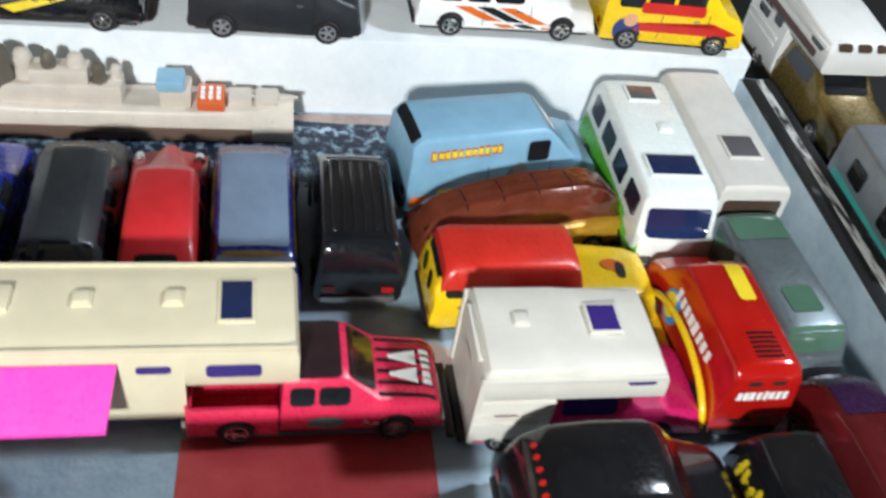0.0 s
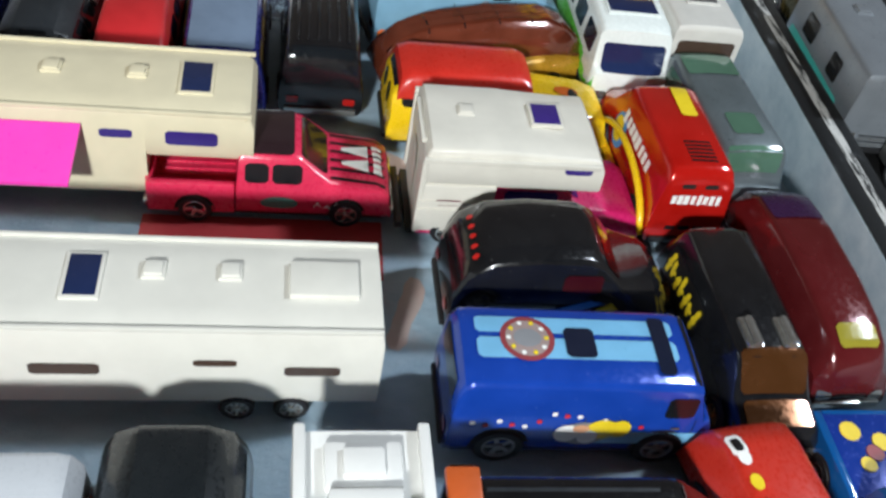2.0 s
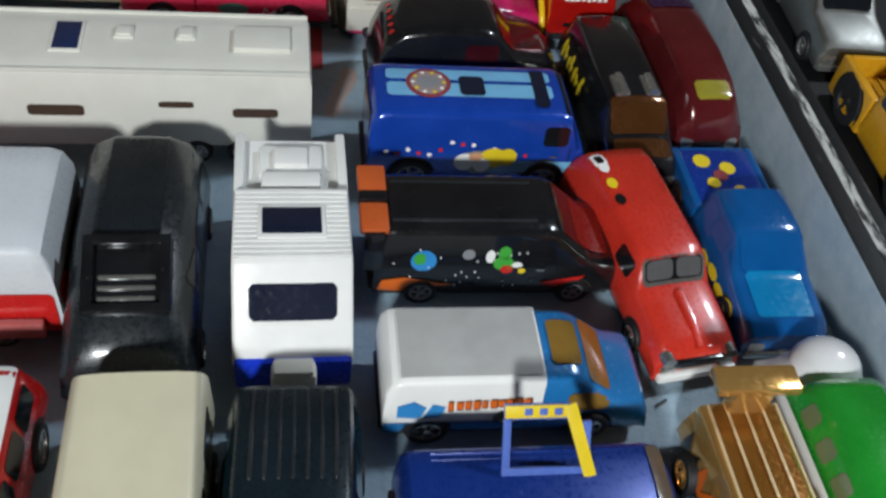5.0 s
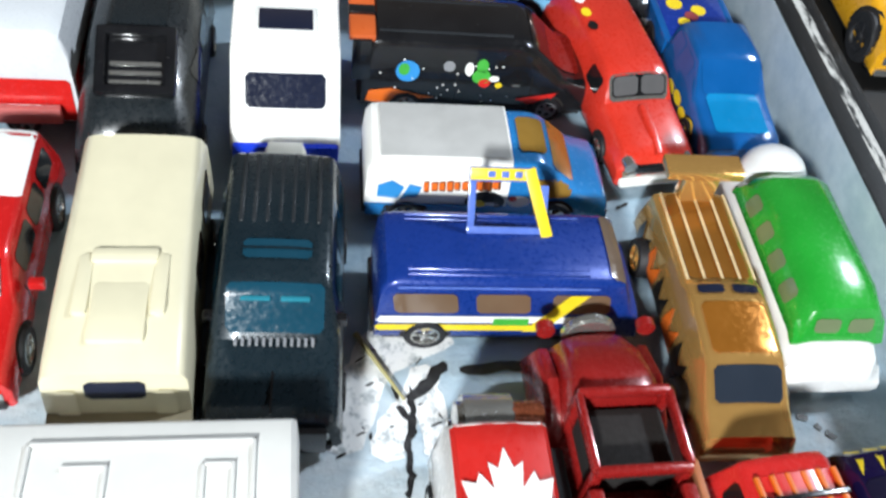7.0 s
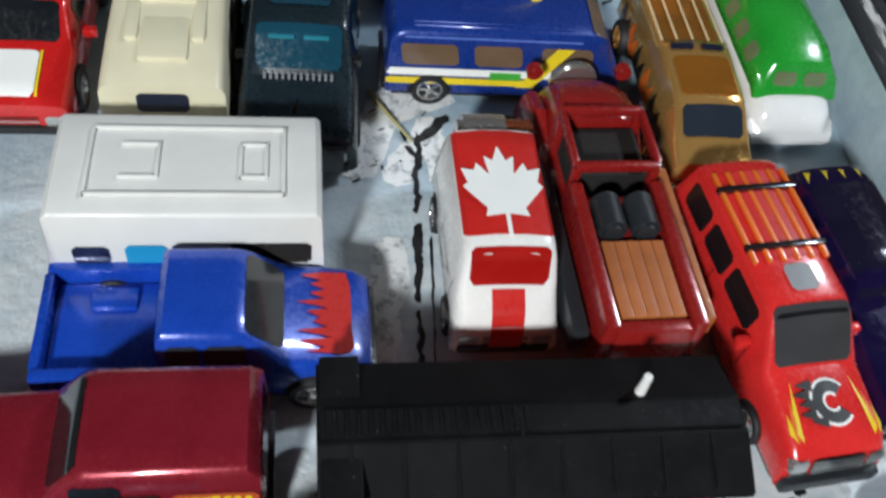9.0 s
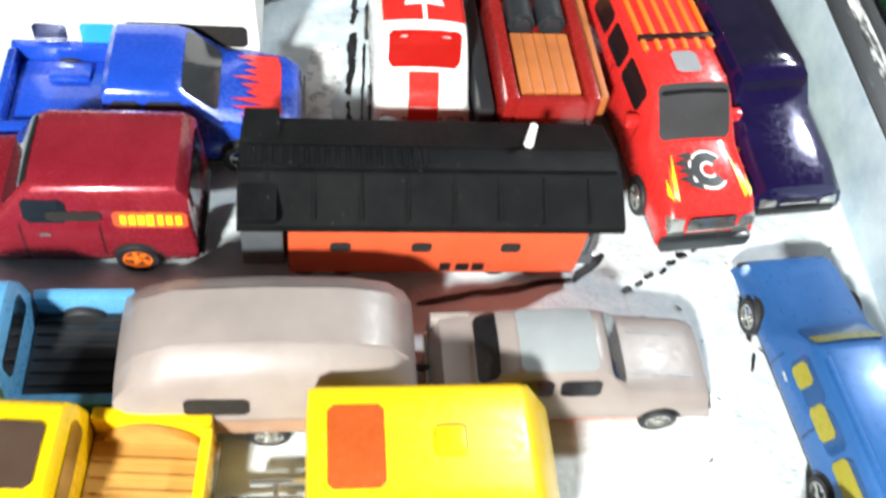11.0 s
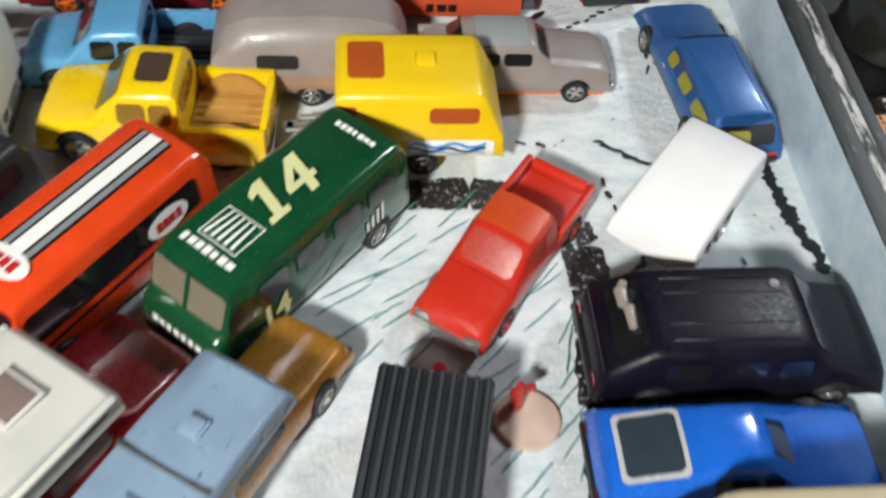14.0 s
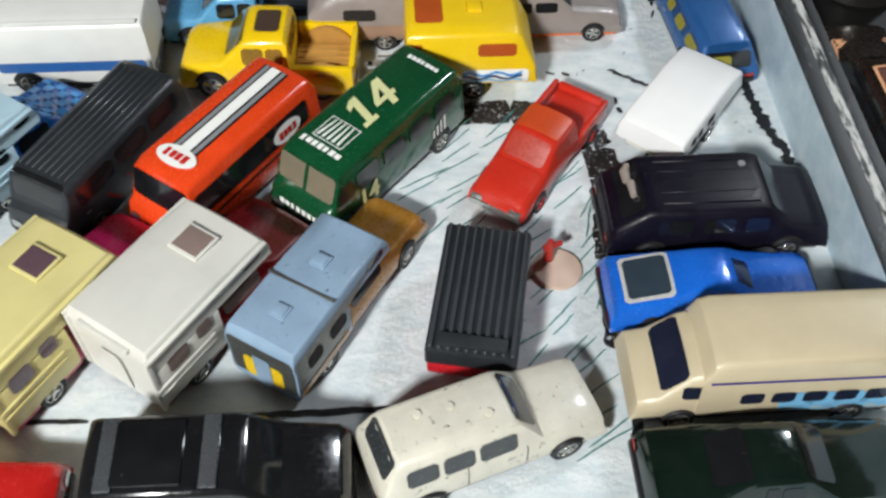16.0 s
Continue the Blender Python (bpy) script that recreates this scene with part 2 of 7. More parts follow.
def loft(stations, width, zb, belt, r=1.6, crown=0.5, tuck=0.90):
    """A body shell. stations: (x, top height, half width at the top as a share), with rounded shoulders."""
    bm = bmesh.new()
    hw = width / 2
    rings = []
    for x, zt, k in stations:
        b = min(belt, zb + (zt - zb) * 0.62)
        rr = min(r, (zt - b) * 0.7 + 0.2)
        wt = hw * k
        half = [(hw * tuck, zb), (hw * 0.985, zb + (b - zb) * 0.35), (hw * (0.5 + 0.5 * max(k, 0.9)), b),
                (wt + 0.06 * rr, zt - rr), (wt - 0.32 * rr, zt - 0.30 * rr), (wt - rr, zt), (wt * 0.5, zt + crown * 0.75)]
        ring = [Vector((x, -y, z)) for y, z in half] + [Vector((x, 0, zt + crown))] + [Vector((x, y, z)) for y, z in half[::-1]]
        rings.append([bm.verts.new(v) for v in ring])
    for a, b in zip(rings, rings[1:]):
        for i in range(len(a) - 1):
            bm.faces.new((a[i], a[i + 1], b[i + 1], b[i]))
        bm.faces.new((a[-1], a[0], b[0], b[-1]))
    bm.faces.new(rings[0])
    bm.faces.new(rings[-1][::-1])
    bmesh.ops.recalc_face_normals(bm, faces=bm.faces)
    return bm


PROFILES = {
    "van": [(-.5, .50, .95), (-.49, .90, .86), (-.46, .98, .83), (-.43, 1, .82), (.16, 1, .82), (.21, .96, .82), (.36, .60, .90), (.46, .53, .90), (.49, .46, .88), (.5, .36, .84)],
    "bus": [(-.5, .50, .95), (-.49, .88, .90), (-.47, .97, .87), (-.43, 1, .86), (.35, 1, .86), (.40, .95, .86), (.445, .62, .92), (.455, .57, .93), (.485, .53, .92), (.5, .44, .88), (.505, .28, .84)],
    "wagon": [(-.5, .42, .88), (-.485, .58, .92), (-.43, .93, .74), (-.40, 1, .72), (.06, 1, .72), (.10, .96, .73), (.20, .62, .90), (.43, .55, .88), (.485, .48, .84), (.5, .34, .80)],
    "suv": [(-.5, .42, .92), (-.49, .60, .94), (-.46, .95, .80), (-.43, 1, .79), (.08, 1, .79), (.13, .95, .80), (.24, .64, .92), (.45, .57, .90), (.49, .48, .88), (.5, .34, .84)],
    "coupe": [(-.5, .40, .84), (-.47, .62, .88), (-.30, .68, .90), (-.15, .96, .68), (-.10, 1, .66), (.02, 1, .66), (.07, .95, .68), (.19, .66, .88), (.42, .58, .86), (.485, .48, .82), (.5, .34, .78)],
    "fast": [(-.5, .45, .84), (-.47, .66, .86), (-.14, .97, .66), (-.08, 1, .66), (.02, 1, .66), (.06, .96, .68), (.18, .66, .86), (.42, .56, .84), (.485, .46, .80), (.5, .32, .76)],
    "panel": [(-.5, .45, .80), (-.49, .75, .78), (-.45, .94, .76), (-.38, 1, .76), (.02, .99, .76), (.06, .95, .77), (.13, .66, .86), (.40, .58, .84), (.48, .50, .80), (.5, .36, .76)],
    "hotrod": [(-.5, .30, .86), (-.485, .55, .90), (-.44, .80, .90), (-.34, .95, .88), (-.16, 1, .87), (.06, .995, .86), (.13, .93, .86), (.24, .68, .88), (.40, .60, .78), (.47, .50, .70), (.5, .36, .66)],
    "estate": [(-.5, .42, .9), (-.485, .60, .92), (-.44, .95, .80), (-.41, 1, .78), (.19, 1, .78), (.235, .96, .79), (.33, .64, .9), (.455, .56, .88), (.49, .48, .86), (.5, .34, .82)],
    "roundcar": [(-.5, .30, .86), (-.485, .55, .90), (-.45, .76, .88), (-.36, .93, .82), (-.18, 1, .78), (.08, .995, .74), (.14, .93, .72), (.22, .72, .62), (.36, .64, .40), (.46, .56, .24), (.5, .40, .20)],
    "hardtop": [(-.5, .42, .84), (-.485, .6, .86), (-.46, .7, .86), (-.34, .98, .84), (-.30, 1, .84), (.16, 1, .84), (.21, .96, .84), (.31, .66, .88), (.45, .60, .88), (.49, .50, .86), (.5, .36, .82)],
    "slant": [(-.5, .42, .9), (-.485, .6, .92), (-.44, .95, .88), (-.40, 1, .87), (.02, 1, .87), (.10, .97, .87), (.28, .80, .87), (.42, .62, .86), (.48, .5, .86), (.5, .34, .82)],
    "loaf": [(-.5, .55, .98), (-.495, .82, .95), (-.475, .95, .92), (-.44, 1, .90), (.44, 1, .90), (.475, .95, .92), (.495, .82, .95), (.5, .55, .98)],
    "box": [(-.5, .93, .95), (-.495, .98, .94), (-.485, 1, .93), (.485, 1, .93), (.495, .98, .94), (.5, .93, .95)],
    "caravan": [(-.5, .40, .95), (-.47, .75, .88), (-.40, .95, .84), (-.32, 1, .82), (.30, 1, .82), (.40, .93, .84), (.47, .66, .90), (.5, .36, .95)],
    "slopebox": [(-.5, .55, .96), (-.495, .96, .94), (-.48, 1, .93), (.28, 1, .93), (.32, .98, .93), (.47, .55, .96), (.5, .42, .97)],
    "fifties": [(-.5, .40, .80), (-.48, .75, .80), (-.44, .92, .78), (-.36, 1, .76), (.10, .99, .76), (.15, .95, .77), (.21, .68, .86), (.42, .60, .84), (.48, .50, .80), (.5, .36, .76)],
    "mini": [(-.5, .55, .90), (-.49, .90, .86), (-.46, 1, .82), (.22, 1, .82), (.28, .95, .82), (.36, .64, .90), (.46, .52, .88), (.5, .36, .84)],
    "stream": [(-.5, .40, .60), (-.46, .72, .72), (-.36, .92, .78), (-.15, 1, .78), (.12, .99, .78), (.30, .93, .76), (.40, .84, .72), (.46, .66, .68), (.5, .36, .62)],
    "hood": [(-.5, .50, .90), (-.49, .90, .86), (-.46, 1, .82), (-.10, 1, .82), (-.06, .95, .82), (.02, .64, .90), (.42, .56, .88), (.49, .46, .85), (.5, .34, .80)],
    "sedan": [(-.5, .45, .84), (-.47, .66, .88), (-.37, .70, .90), (-.28, .95, .70), (-.23, 1, .68), (.05, 1, .68), (.09, .95, .70), (.17, .68, .88), (.42, .60, .86), (.485, .50, .82), (.5, .36, .78)],
    "cab": [(-.145, .60, .90), (-.135, .94, .79), (-.115, 1, .77), (.08, 1, .77), (.12, .95, .78), (.235, .64, .90), (.44, .57, .88), (.487, .48, .84), (.5, .34, .80)],
}

WHEELS = {}


def wheel(parent, x, y, r, w, hub=CHROME, spokes=5):
    key = (r, w, hub.name, spokes)
    side = 1 if y > 0 else -1
    m = pose(x * MM, y * MM, r * MM, 0, 0, 0 if side > 0 else 180)
    if key in WHEELS:
        t = shared("tyre", WHEELS[key][0], parent, m)
        h = new("rim", WHEELS[key][1].data)
        h.parent = t
        return
    prof = [(r * .55, -w / 2), (r * .9, -w / 2), (r, -w * .36), (r, w * .36), (r * .93, w * .5), (r * .66, w * .5), (r * .62, w * .34)]
    t = part("tyre", lathe_bm(prof, 22), TYRE, parent)
    t.matrix_basis = m
    bms = [lathe_bm([(r * .62, w * .24), (r * .66, w * .48), (r * .58, w * .50), (r * .54, w * .30)], 22),
           lathe_bm([(r * .2, w * .25), (r * .18, w * .52), (r * .08, w * .56)], 12)]
    for i in range(spokes):
        s = box_bm(0, r * .58, -r * .09, r * .09, -.2, .2, 0)
        bmesh.ops.transform(s, matrix=Matrix.Rotation(2 * math.pi * i / spokes, 4, "Y") @ Matrix.Translation((0, w * .36, 0)) @ Matrix.Rotation(radians(90), 4, "X"), verts=s.verts)
        bms.append(s)
    h = part("rim", merge(*bms), hub, t)
    WHEELS[key] = (t, h)


def four_wheels(parent, xr, xf, half, r=4.4, w=4.2, hub=CHROME, spokes=5):
    for x in (xr, xf):
        for s in (-1, 1):
            wheel(parent, x, s * (half - w / 2 + 0.3), r, w, hub, spokes)


def cast(bvh, at, way, lift):
    hit, n, _, _ = bvh.ray_cast(Vector(at), Vector(way))
    return None if hit is None else hit - Vector(way) * lift


def surf(bvh, face, u, v, lift):
    """A point of the shell seen from above (top), a side (left, right), the front or the rear."""
    u, v = u + .0037, v + .0029
    at, way = {"top": ((u, v, 200), (0, 0, -1)), "left": ((u, 200, v), (0, -1, 0)), "right": ((u, -200, v), (0, 1, 0)),
               "front": ((200, u, v), (-1, 0, 0)), "rear": ((-200, u, v), (1, 0, 0))}[face]
    return cast(bvh, at, way, lift)


def patch_bm(bvh, face, u0, u1, v0, v1, lift=0.25, nu=5, nv=4, skew=0.0, rnd=True):
    """A pane or print laid on the shell; skew shifts its upper edge along u."""
    bm = bmesh.new()
    g = {}

    def soft(k, n, size):
        """Narrow end cells, so that only a small corner is cut."""
        if not rnd or n < 4:
            return k
        e = min(.16, .9 / max(size, .1))
        return 0 if k == 0 else 1 if k == 1 else e + (1 - 2 * e) * (k * n - 1) / (n - 2)

    for i in range(nu + 1):
        for j in range(nv + 1):
            a, b = soft(i / nu, nu, abs(u1 - u0)), soft(j / nv, nv, abs(v1 - v0))
            u = u0 + (u1 - u0) * a + skew * b
            p = surf(bvh, face, u, v0 + (v1 - v0) * b, lift)
            if p is not None:
                g[i, j] = bm.verts.new(p)
    for i in range(nu):
        for j in range(nv):
            q = [g.get(k) for k in ((i, j), (i + 1, j), (i + 1, j + 1), (i, j + 1))]
            if rnd and nu > 2 and nv > 2 and i in (0, nu - 1) and j in (0, nv - 1) and None not in q:
                del q[(0 if i == 0 else 1) if j == 0 else (3 if i == 0 else 2)]
            q = [v for v in q if v]
            if len(q) >= 3:
                bm.faces.new(q)
    return bm


def poly_bm(bvh, face, pts, lift=0.3):
    """A printed shape of its own outline on the shell: a fan cut into small faces."""
    bm = bmesh.new()
    vs = [bm.verts.new((u, v, 0)) for u, v in pts]
    f = bm.faces.new(vs)
    bmesh.ops.triangulate(bm, faces=[f])
    bmesh.ops.subdivide_edges(bm, edges=list(bm.edges), cuts=1, use_grid_fill=True)
    for v in list(bm.verts):
        p = surf(bvh, face, v.co.x, v.co.y, lift)
        if p is None:
            bm.verts.remove(v)
        else:
            v.co = p
    return bm


def disc_pts(cx, cy, rx, ry=None, n=20, turn=0.0):
    ry = ry or rx
    c, s = math.cos(turn), math.sin(turn)
    return [(cx + rx * math.cos(a) * c - ry * math.sin(a) * s, cy + rx * math.cos(a) * s + ry * math.sin(a) * c) for a in (2 * math.pi * i / n for i in range(n))]


def letters_bm(bvh, face, text, u, v, size, turn=0.0, mirror=False, lift=0.35, bold=0.0, stretch=1.0):
    """Printed words on the shell, in the built-in font."""
    cu = bpy.data.curves.new("words", "FONT")
    cu.body, cu.size, cu.align_x, cu.align_y, cu.offset = text, size, "CENTER", "CENTER", bold
    ob = bpy.data.objects.new("words", cu)
    me = bpy.data.meshes.new_from_object(ob)
    bm = bmesh.new()
    bm.from_mesh(me)
    bpy.data.meshes.remove(me)
    bpy.data.objects.remove(ob)
    bpy.data.curves.remove(cu)
    c, s = math.cos(radians(turn)), math.sin(radians(turn))
    for w in list(bm.verts):
        x, y = w.co.x * stretch * (-1 if mirror else 1), w.co.y
        p = surf(bvh, face, u + x * c - y * s, v + x * s + y * c, lift)
        if p is None:
            bm.verts.remove(w)
        else:
            w.co = p
    return bm


class Shell:
    """A body mesh under a thing, on which panes and prints are laid."""

    def __init__(self, parent, bm, material, name="body", label=""):
        self.bvh = BVHTree.FromBMesh(bm)
        self.ob = part(name, bm, material, parent, label)

    def pane(self, name, face, u0, u1, v0, v1, mat=None, lift=0.25, skew=0.0, label="", rnd=True, nu=6, nv=5):
        bm = patch_bm(self.bvh, face, u0, u1, v0, v1, lift, nu, nv, skew, rnd)
        if len(bm.faces):
            return part(name, bm, mat or GLASS, self.ob, label)
        bm.free()

    def sides(self, name, u0, u1, v0, v1, mat=None, lift=0.25, skew=0.0):
        for f in ("left", "right"):
            self.pane(name, f, u0, u1, v0, v1, mat, lift, skew)

    def shape(self, name, face, pts, mat, lift=0.3):
        bm = poly_bm(self.bvh, face, pts, lift)
        if len(bm.faces):
            return part(name, bm, mat, self.ob)
        bm.free()

    def words(self, name, face, text, u, v, size, mat, turn=0.0, mirror=False, lift=0.38, bold=0.0, stretch=1.0):
        bm = letters_bm(self.bvh, face, text, u, v, size, turn, mirror, lift, bold, stretch)
        if len(bm.faces):
            return part(name, bm, mat, self.ob)
        bm.free()


def bars(shell, name, face, n, u, v, width, height, mat, turn=0.0, lift=0.4, seed=1, mirror=False):
    """A plain printed mark in place of lettering: a row of short bars."""
    rr = random.Random(seed)
    c, s = math.cos(radians(turn)), math.sin(radians(turn))
    bms = []
    for k in range(n):
        a = -width / 2 + width * (k + .08) / n
        b = a + width / n * rr.uniform(.62, .86)
        h = height / 2 * rr.uniform(.82, 1.06)
        q = [(a, -h), (b, -h), (b, h), (a, h)]
        bms.append(poly_bm(shell.bvh, face, [(u + x * c - y * s, v + x * s + y * c) for x, y in q], lift))
    return part(name, merge(*bms), mat, shell.ob)


def scaled(profile, L, H):
    return [(x * L, z * H, k) for x, z, k in PROFILES[profile]]


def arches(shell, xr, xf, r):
    # No hollow is cut: a dark disc paints the shade round each wheel.
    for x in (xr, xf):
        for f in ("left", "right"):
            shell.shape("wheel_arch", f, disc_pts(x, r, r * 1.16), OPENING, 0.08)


def vehicle(name, x, y, heading, L, W, H, profile, mat, label, category="toy car", hub=CHROME, r=4.4, zb=3.2, belt=None,
            wx=(-.31, .31), glass=None, windows=True, base=BASE, lights=True, z=0.0, group="", spokes=5, body_label="", side="all", round_r=1.6):
    """A die-cast vehicle: base plate, body, wheels, panes, bumpers and lights."""
    t = thing(name, x, y, heading, label, category, group, z)
    belt = belt or H * 0.56
    sh = Shell(t, loft(scaled(profile, L, H), W, zb, belt, round_r), mat, "body", body_label)
    part("base_plate", box_bm(-L * .47, L * .47, -W * .44, W * .44, zb - 1.2, zb + 0.6, 0.4), base, t)
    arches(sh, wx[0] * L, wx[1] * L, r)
    four_wheels(t, wx[0] * L, wx[1] * L, W / 2, r, 4.0, hub, spokes)
    g = glass or GLASS
    if windows:
        p = PROFILES[profile]
        tops = [q for q in p if q[1] > 0.99]
        xr, xf = tops[0][0] * L, tops[-1][0] * L
        after = [q for q in p if q[0] > tops[-1][0]]
        base_x = next((q[0] for q in after if q[1] < 0.70), after[-1][0]) * L
        before = [q for q in p if q[0] < tops[0][0]]
        rear_x = max([q[0] for q in before if q[1] < 0.70] or [-.5]) * L
        kw = tops[-1][2] * W / 2
        sh.pane("windshield", "top", xf + (base_x - xf) * .22, base_x - (base_x - xf) * .08, -kw * .86, kw * .86, g)
        if xr - rear_x > L * .07:
            sh.pane("rear_window", "top", rear_x + (xr - rear_x) * .15, xr - (xr - rear_x) * .2, -kw * .84, kw * .84, g)
        else:
            sh.pane("rear_window", "rear", -kw * .8, kw * .8, H * .64, H * .9, g)
        span = xf - xr
        n = 3 if span > L * .42 else 2
        if side == "front":
            sh.sides("side_window", xf - L * .07, xf + L * .045, H * .64, H * .88, g, 0.2, 0)
        for i in range(n if side == "all" else 0):
            a = xr + span * (i + .07) / n
            b = xr + span * (i + .93) / n + (L * .03 if i == n - 1 else 0)
            sh.sides("side_window", a, b, H * .64, H * .88, g, 0.2, 0)
        for f in ("left", "right"):
            for sx in (xf + L * .06, (xr + xf) / 2 + L * .03):
                sh.pane("door_seam", f, sx, sx + .28, zb + 1.6, H * .62, PRINTBLACK, .1, rnd=False, nu=1, nv=5)
            sh.pane("door_handle", f, (xf + L * .06) - 5.4, (xf + L * .06) - 3.2, H * .50, H * .50 + .7, CHROME, .4)
    if lights:
        for i in range(4):
            sh.pane("grille_bar", "front", -W * .2, W * .2, H * .19 + i * 1.1, H * .19 + i * 1.1 + .55, BASE if i % 2 else CHROME, .3, rnd=False, nu=3, nv=1)
        fx = W * .33
        for s in (-1, 1):
            sh.pane("headlight", "front", s * fx - 2, s * fx + 2, H * .24, H * .24 + 3, CHROME, 0.3)
            sh.pane("tail_light", "rear", s * fx - 1.8, s * fx + 1.8, H * .28, H * .28 + 2.4, REDGLASS, 0.3)
        part("front_bumper", box_bm(L * .485, L * .515, -W * .42, W * .42, zb, zb + 2.2, 0.5), CHROME if base is not BASE else base, t)
        part("rear_bumper", box_bm(-L * .515, -L * .485, -W * .42, W * .42, zb, zb + 2.2, 0.5), CHROME if base is not BASE else base, t)
    return t, sh


def pickup(name, x, y, heading, L, W, H, mat, label, hub=CHROME, r=4.6, zb=3.4, glass=None, bed=None, base=BASE, spokes=5, roof=None, z=0.0, cover=False):
    """A pickup: cab and bonnet in one shell, and an open bed with walls and tailgate."""
    t = thing(name, x, y, heading, label, "toy pickup", "", z)
    sh = Shell(t, loft(scaled("cab", L, H), W, zb, H * .56), mat, "cab")
    part("base_plate", box_bm(-L * .48, L * .47, -W * .44, W * .44, zb - 1.2, zb + .8, .4), base, t)
    zt, zf, x0, x1 = H * .60, H * .34, -L * .5, -L * .15
    bedm = bed or mat
    part("bed_floor", box_bm(x0 + 1.2, x1, -W * .40, W * .40, zb + .4, zf, .3), bedm, t)
    for s in (-1, 1):
        a, b = sorted((s * W * .40, s * W * .495))
        w = Shell(t, box_bm(x0, x1, a, b, zb, zt, .7), mat, "bed_side")
        # Shade of the wheel hollows, painted as dark discs on bed and cab.
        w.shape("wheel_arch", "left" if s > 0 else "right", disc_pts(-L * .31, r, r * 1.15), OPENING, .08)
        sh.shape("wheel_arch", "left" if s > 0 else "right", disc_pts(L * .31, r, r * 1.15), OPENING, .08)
    part("tailgate", box_bm(x0 - .3, x0 + 1.6, -W * .39, W * .39, zb, zt - .3, .5), mat, t)
    for i in range(-3, 4):
        part("bed_rib", box_bm(x0 + 2, x1 - .6, i * W * .11 - .35, i * W * .11 + .35, zf - .2, zf + .4, 0), bedm, t)
    four_wheels(t, -L * .31, L * .31, W / 2, r, 4.2, hub, spokes)
    g = glass or GLASS
    kw = .76 * W / 2
    sh.pane("windshield", "top", L * .115, L * .225, -kw * .88, kw * .88, g)
    sh.pane("rear_window", "rear", -kw * .8, kw * .8, H * .66, H * .9, g)
    sh.sides("side_window", -L * .11, -L * .015, H * .64, H * .89, g)
    sh.sides("side_window", L * .0, L * .12, H * .64, H * .89, g)
    if roof:
        sh.pane("roof_panel", "top", -L * .11, L * .085, -kw * .95, kw * .95, roof, .4)
    for s in (-1, 1):
        sh.pane("headlight", "front", s * W * .33 - 2, s * W * .33 + 2, H * .26, H * .26 + 3, CHROME, .3)
    part("front_bumper", box_bm(L * .485, L * .515, -W * .44, W * .44, zb, zb + 2.4, .5), CHROME, t)
    part("rear_bumper", box_bm(-L * .52, -L * .495, -W * .42, W * .42, zb, zb + 2, .4), CHROME, t)
    return t, sh


def vent(parent, x, y, z, a=5, b=5, h=1.3, mat=None):
    part("roof_vent", merge(box_bm(x - a / 2, x + a / 2, y - b / 2, y + b / 2, z - .6, z + h * .6, .4), box_bm(x - a * .38, x + a * .38, y - b * .38, y + b * .38, z, z + h, .3)), mat or WHITE, parent)


def hatch(parent, x, y, z, a, b, glass, mat):
    """A roof hatch: raised frame and dark pane."""
    fr = part("roof_hatch", box_bm(x - a / 2, x + a / 2, y - b / 2, y + b / 2, z - .5, z + .6, .3), mat, parent)
    part("pane", box_bm(x - a / 2 + .8, x + a / 2 - .8, y - b / 2 + .8, y + b / 2 - .8, z + .3, z + .75, .1), glass, fr)


def hitch(parent, x0, x1, z=4.0, w=1.2, mat=BASE):
    """A drawbar with its eye."""
    part("drawbar", merge(box_bm(x0, x1, -w / 2, w / 2, z - .6, z + .6, .2), cyl_bm(1.6, 1.2, "z", (x1, 0, z), 12)), mat, parent)


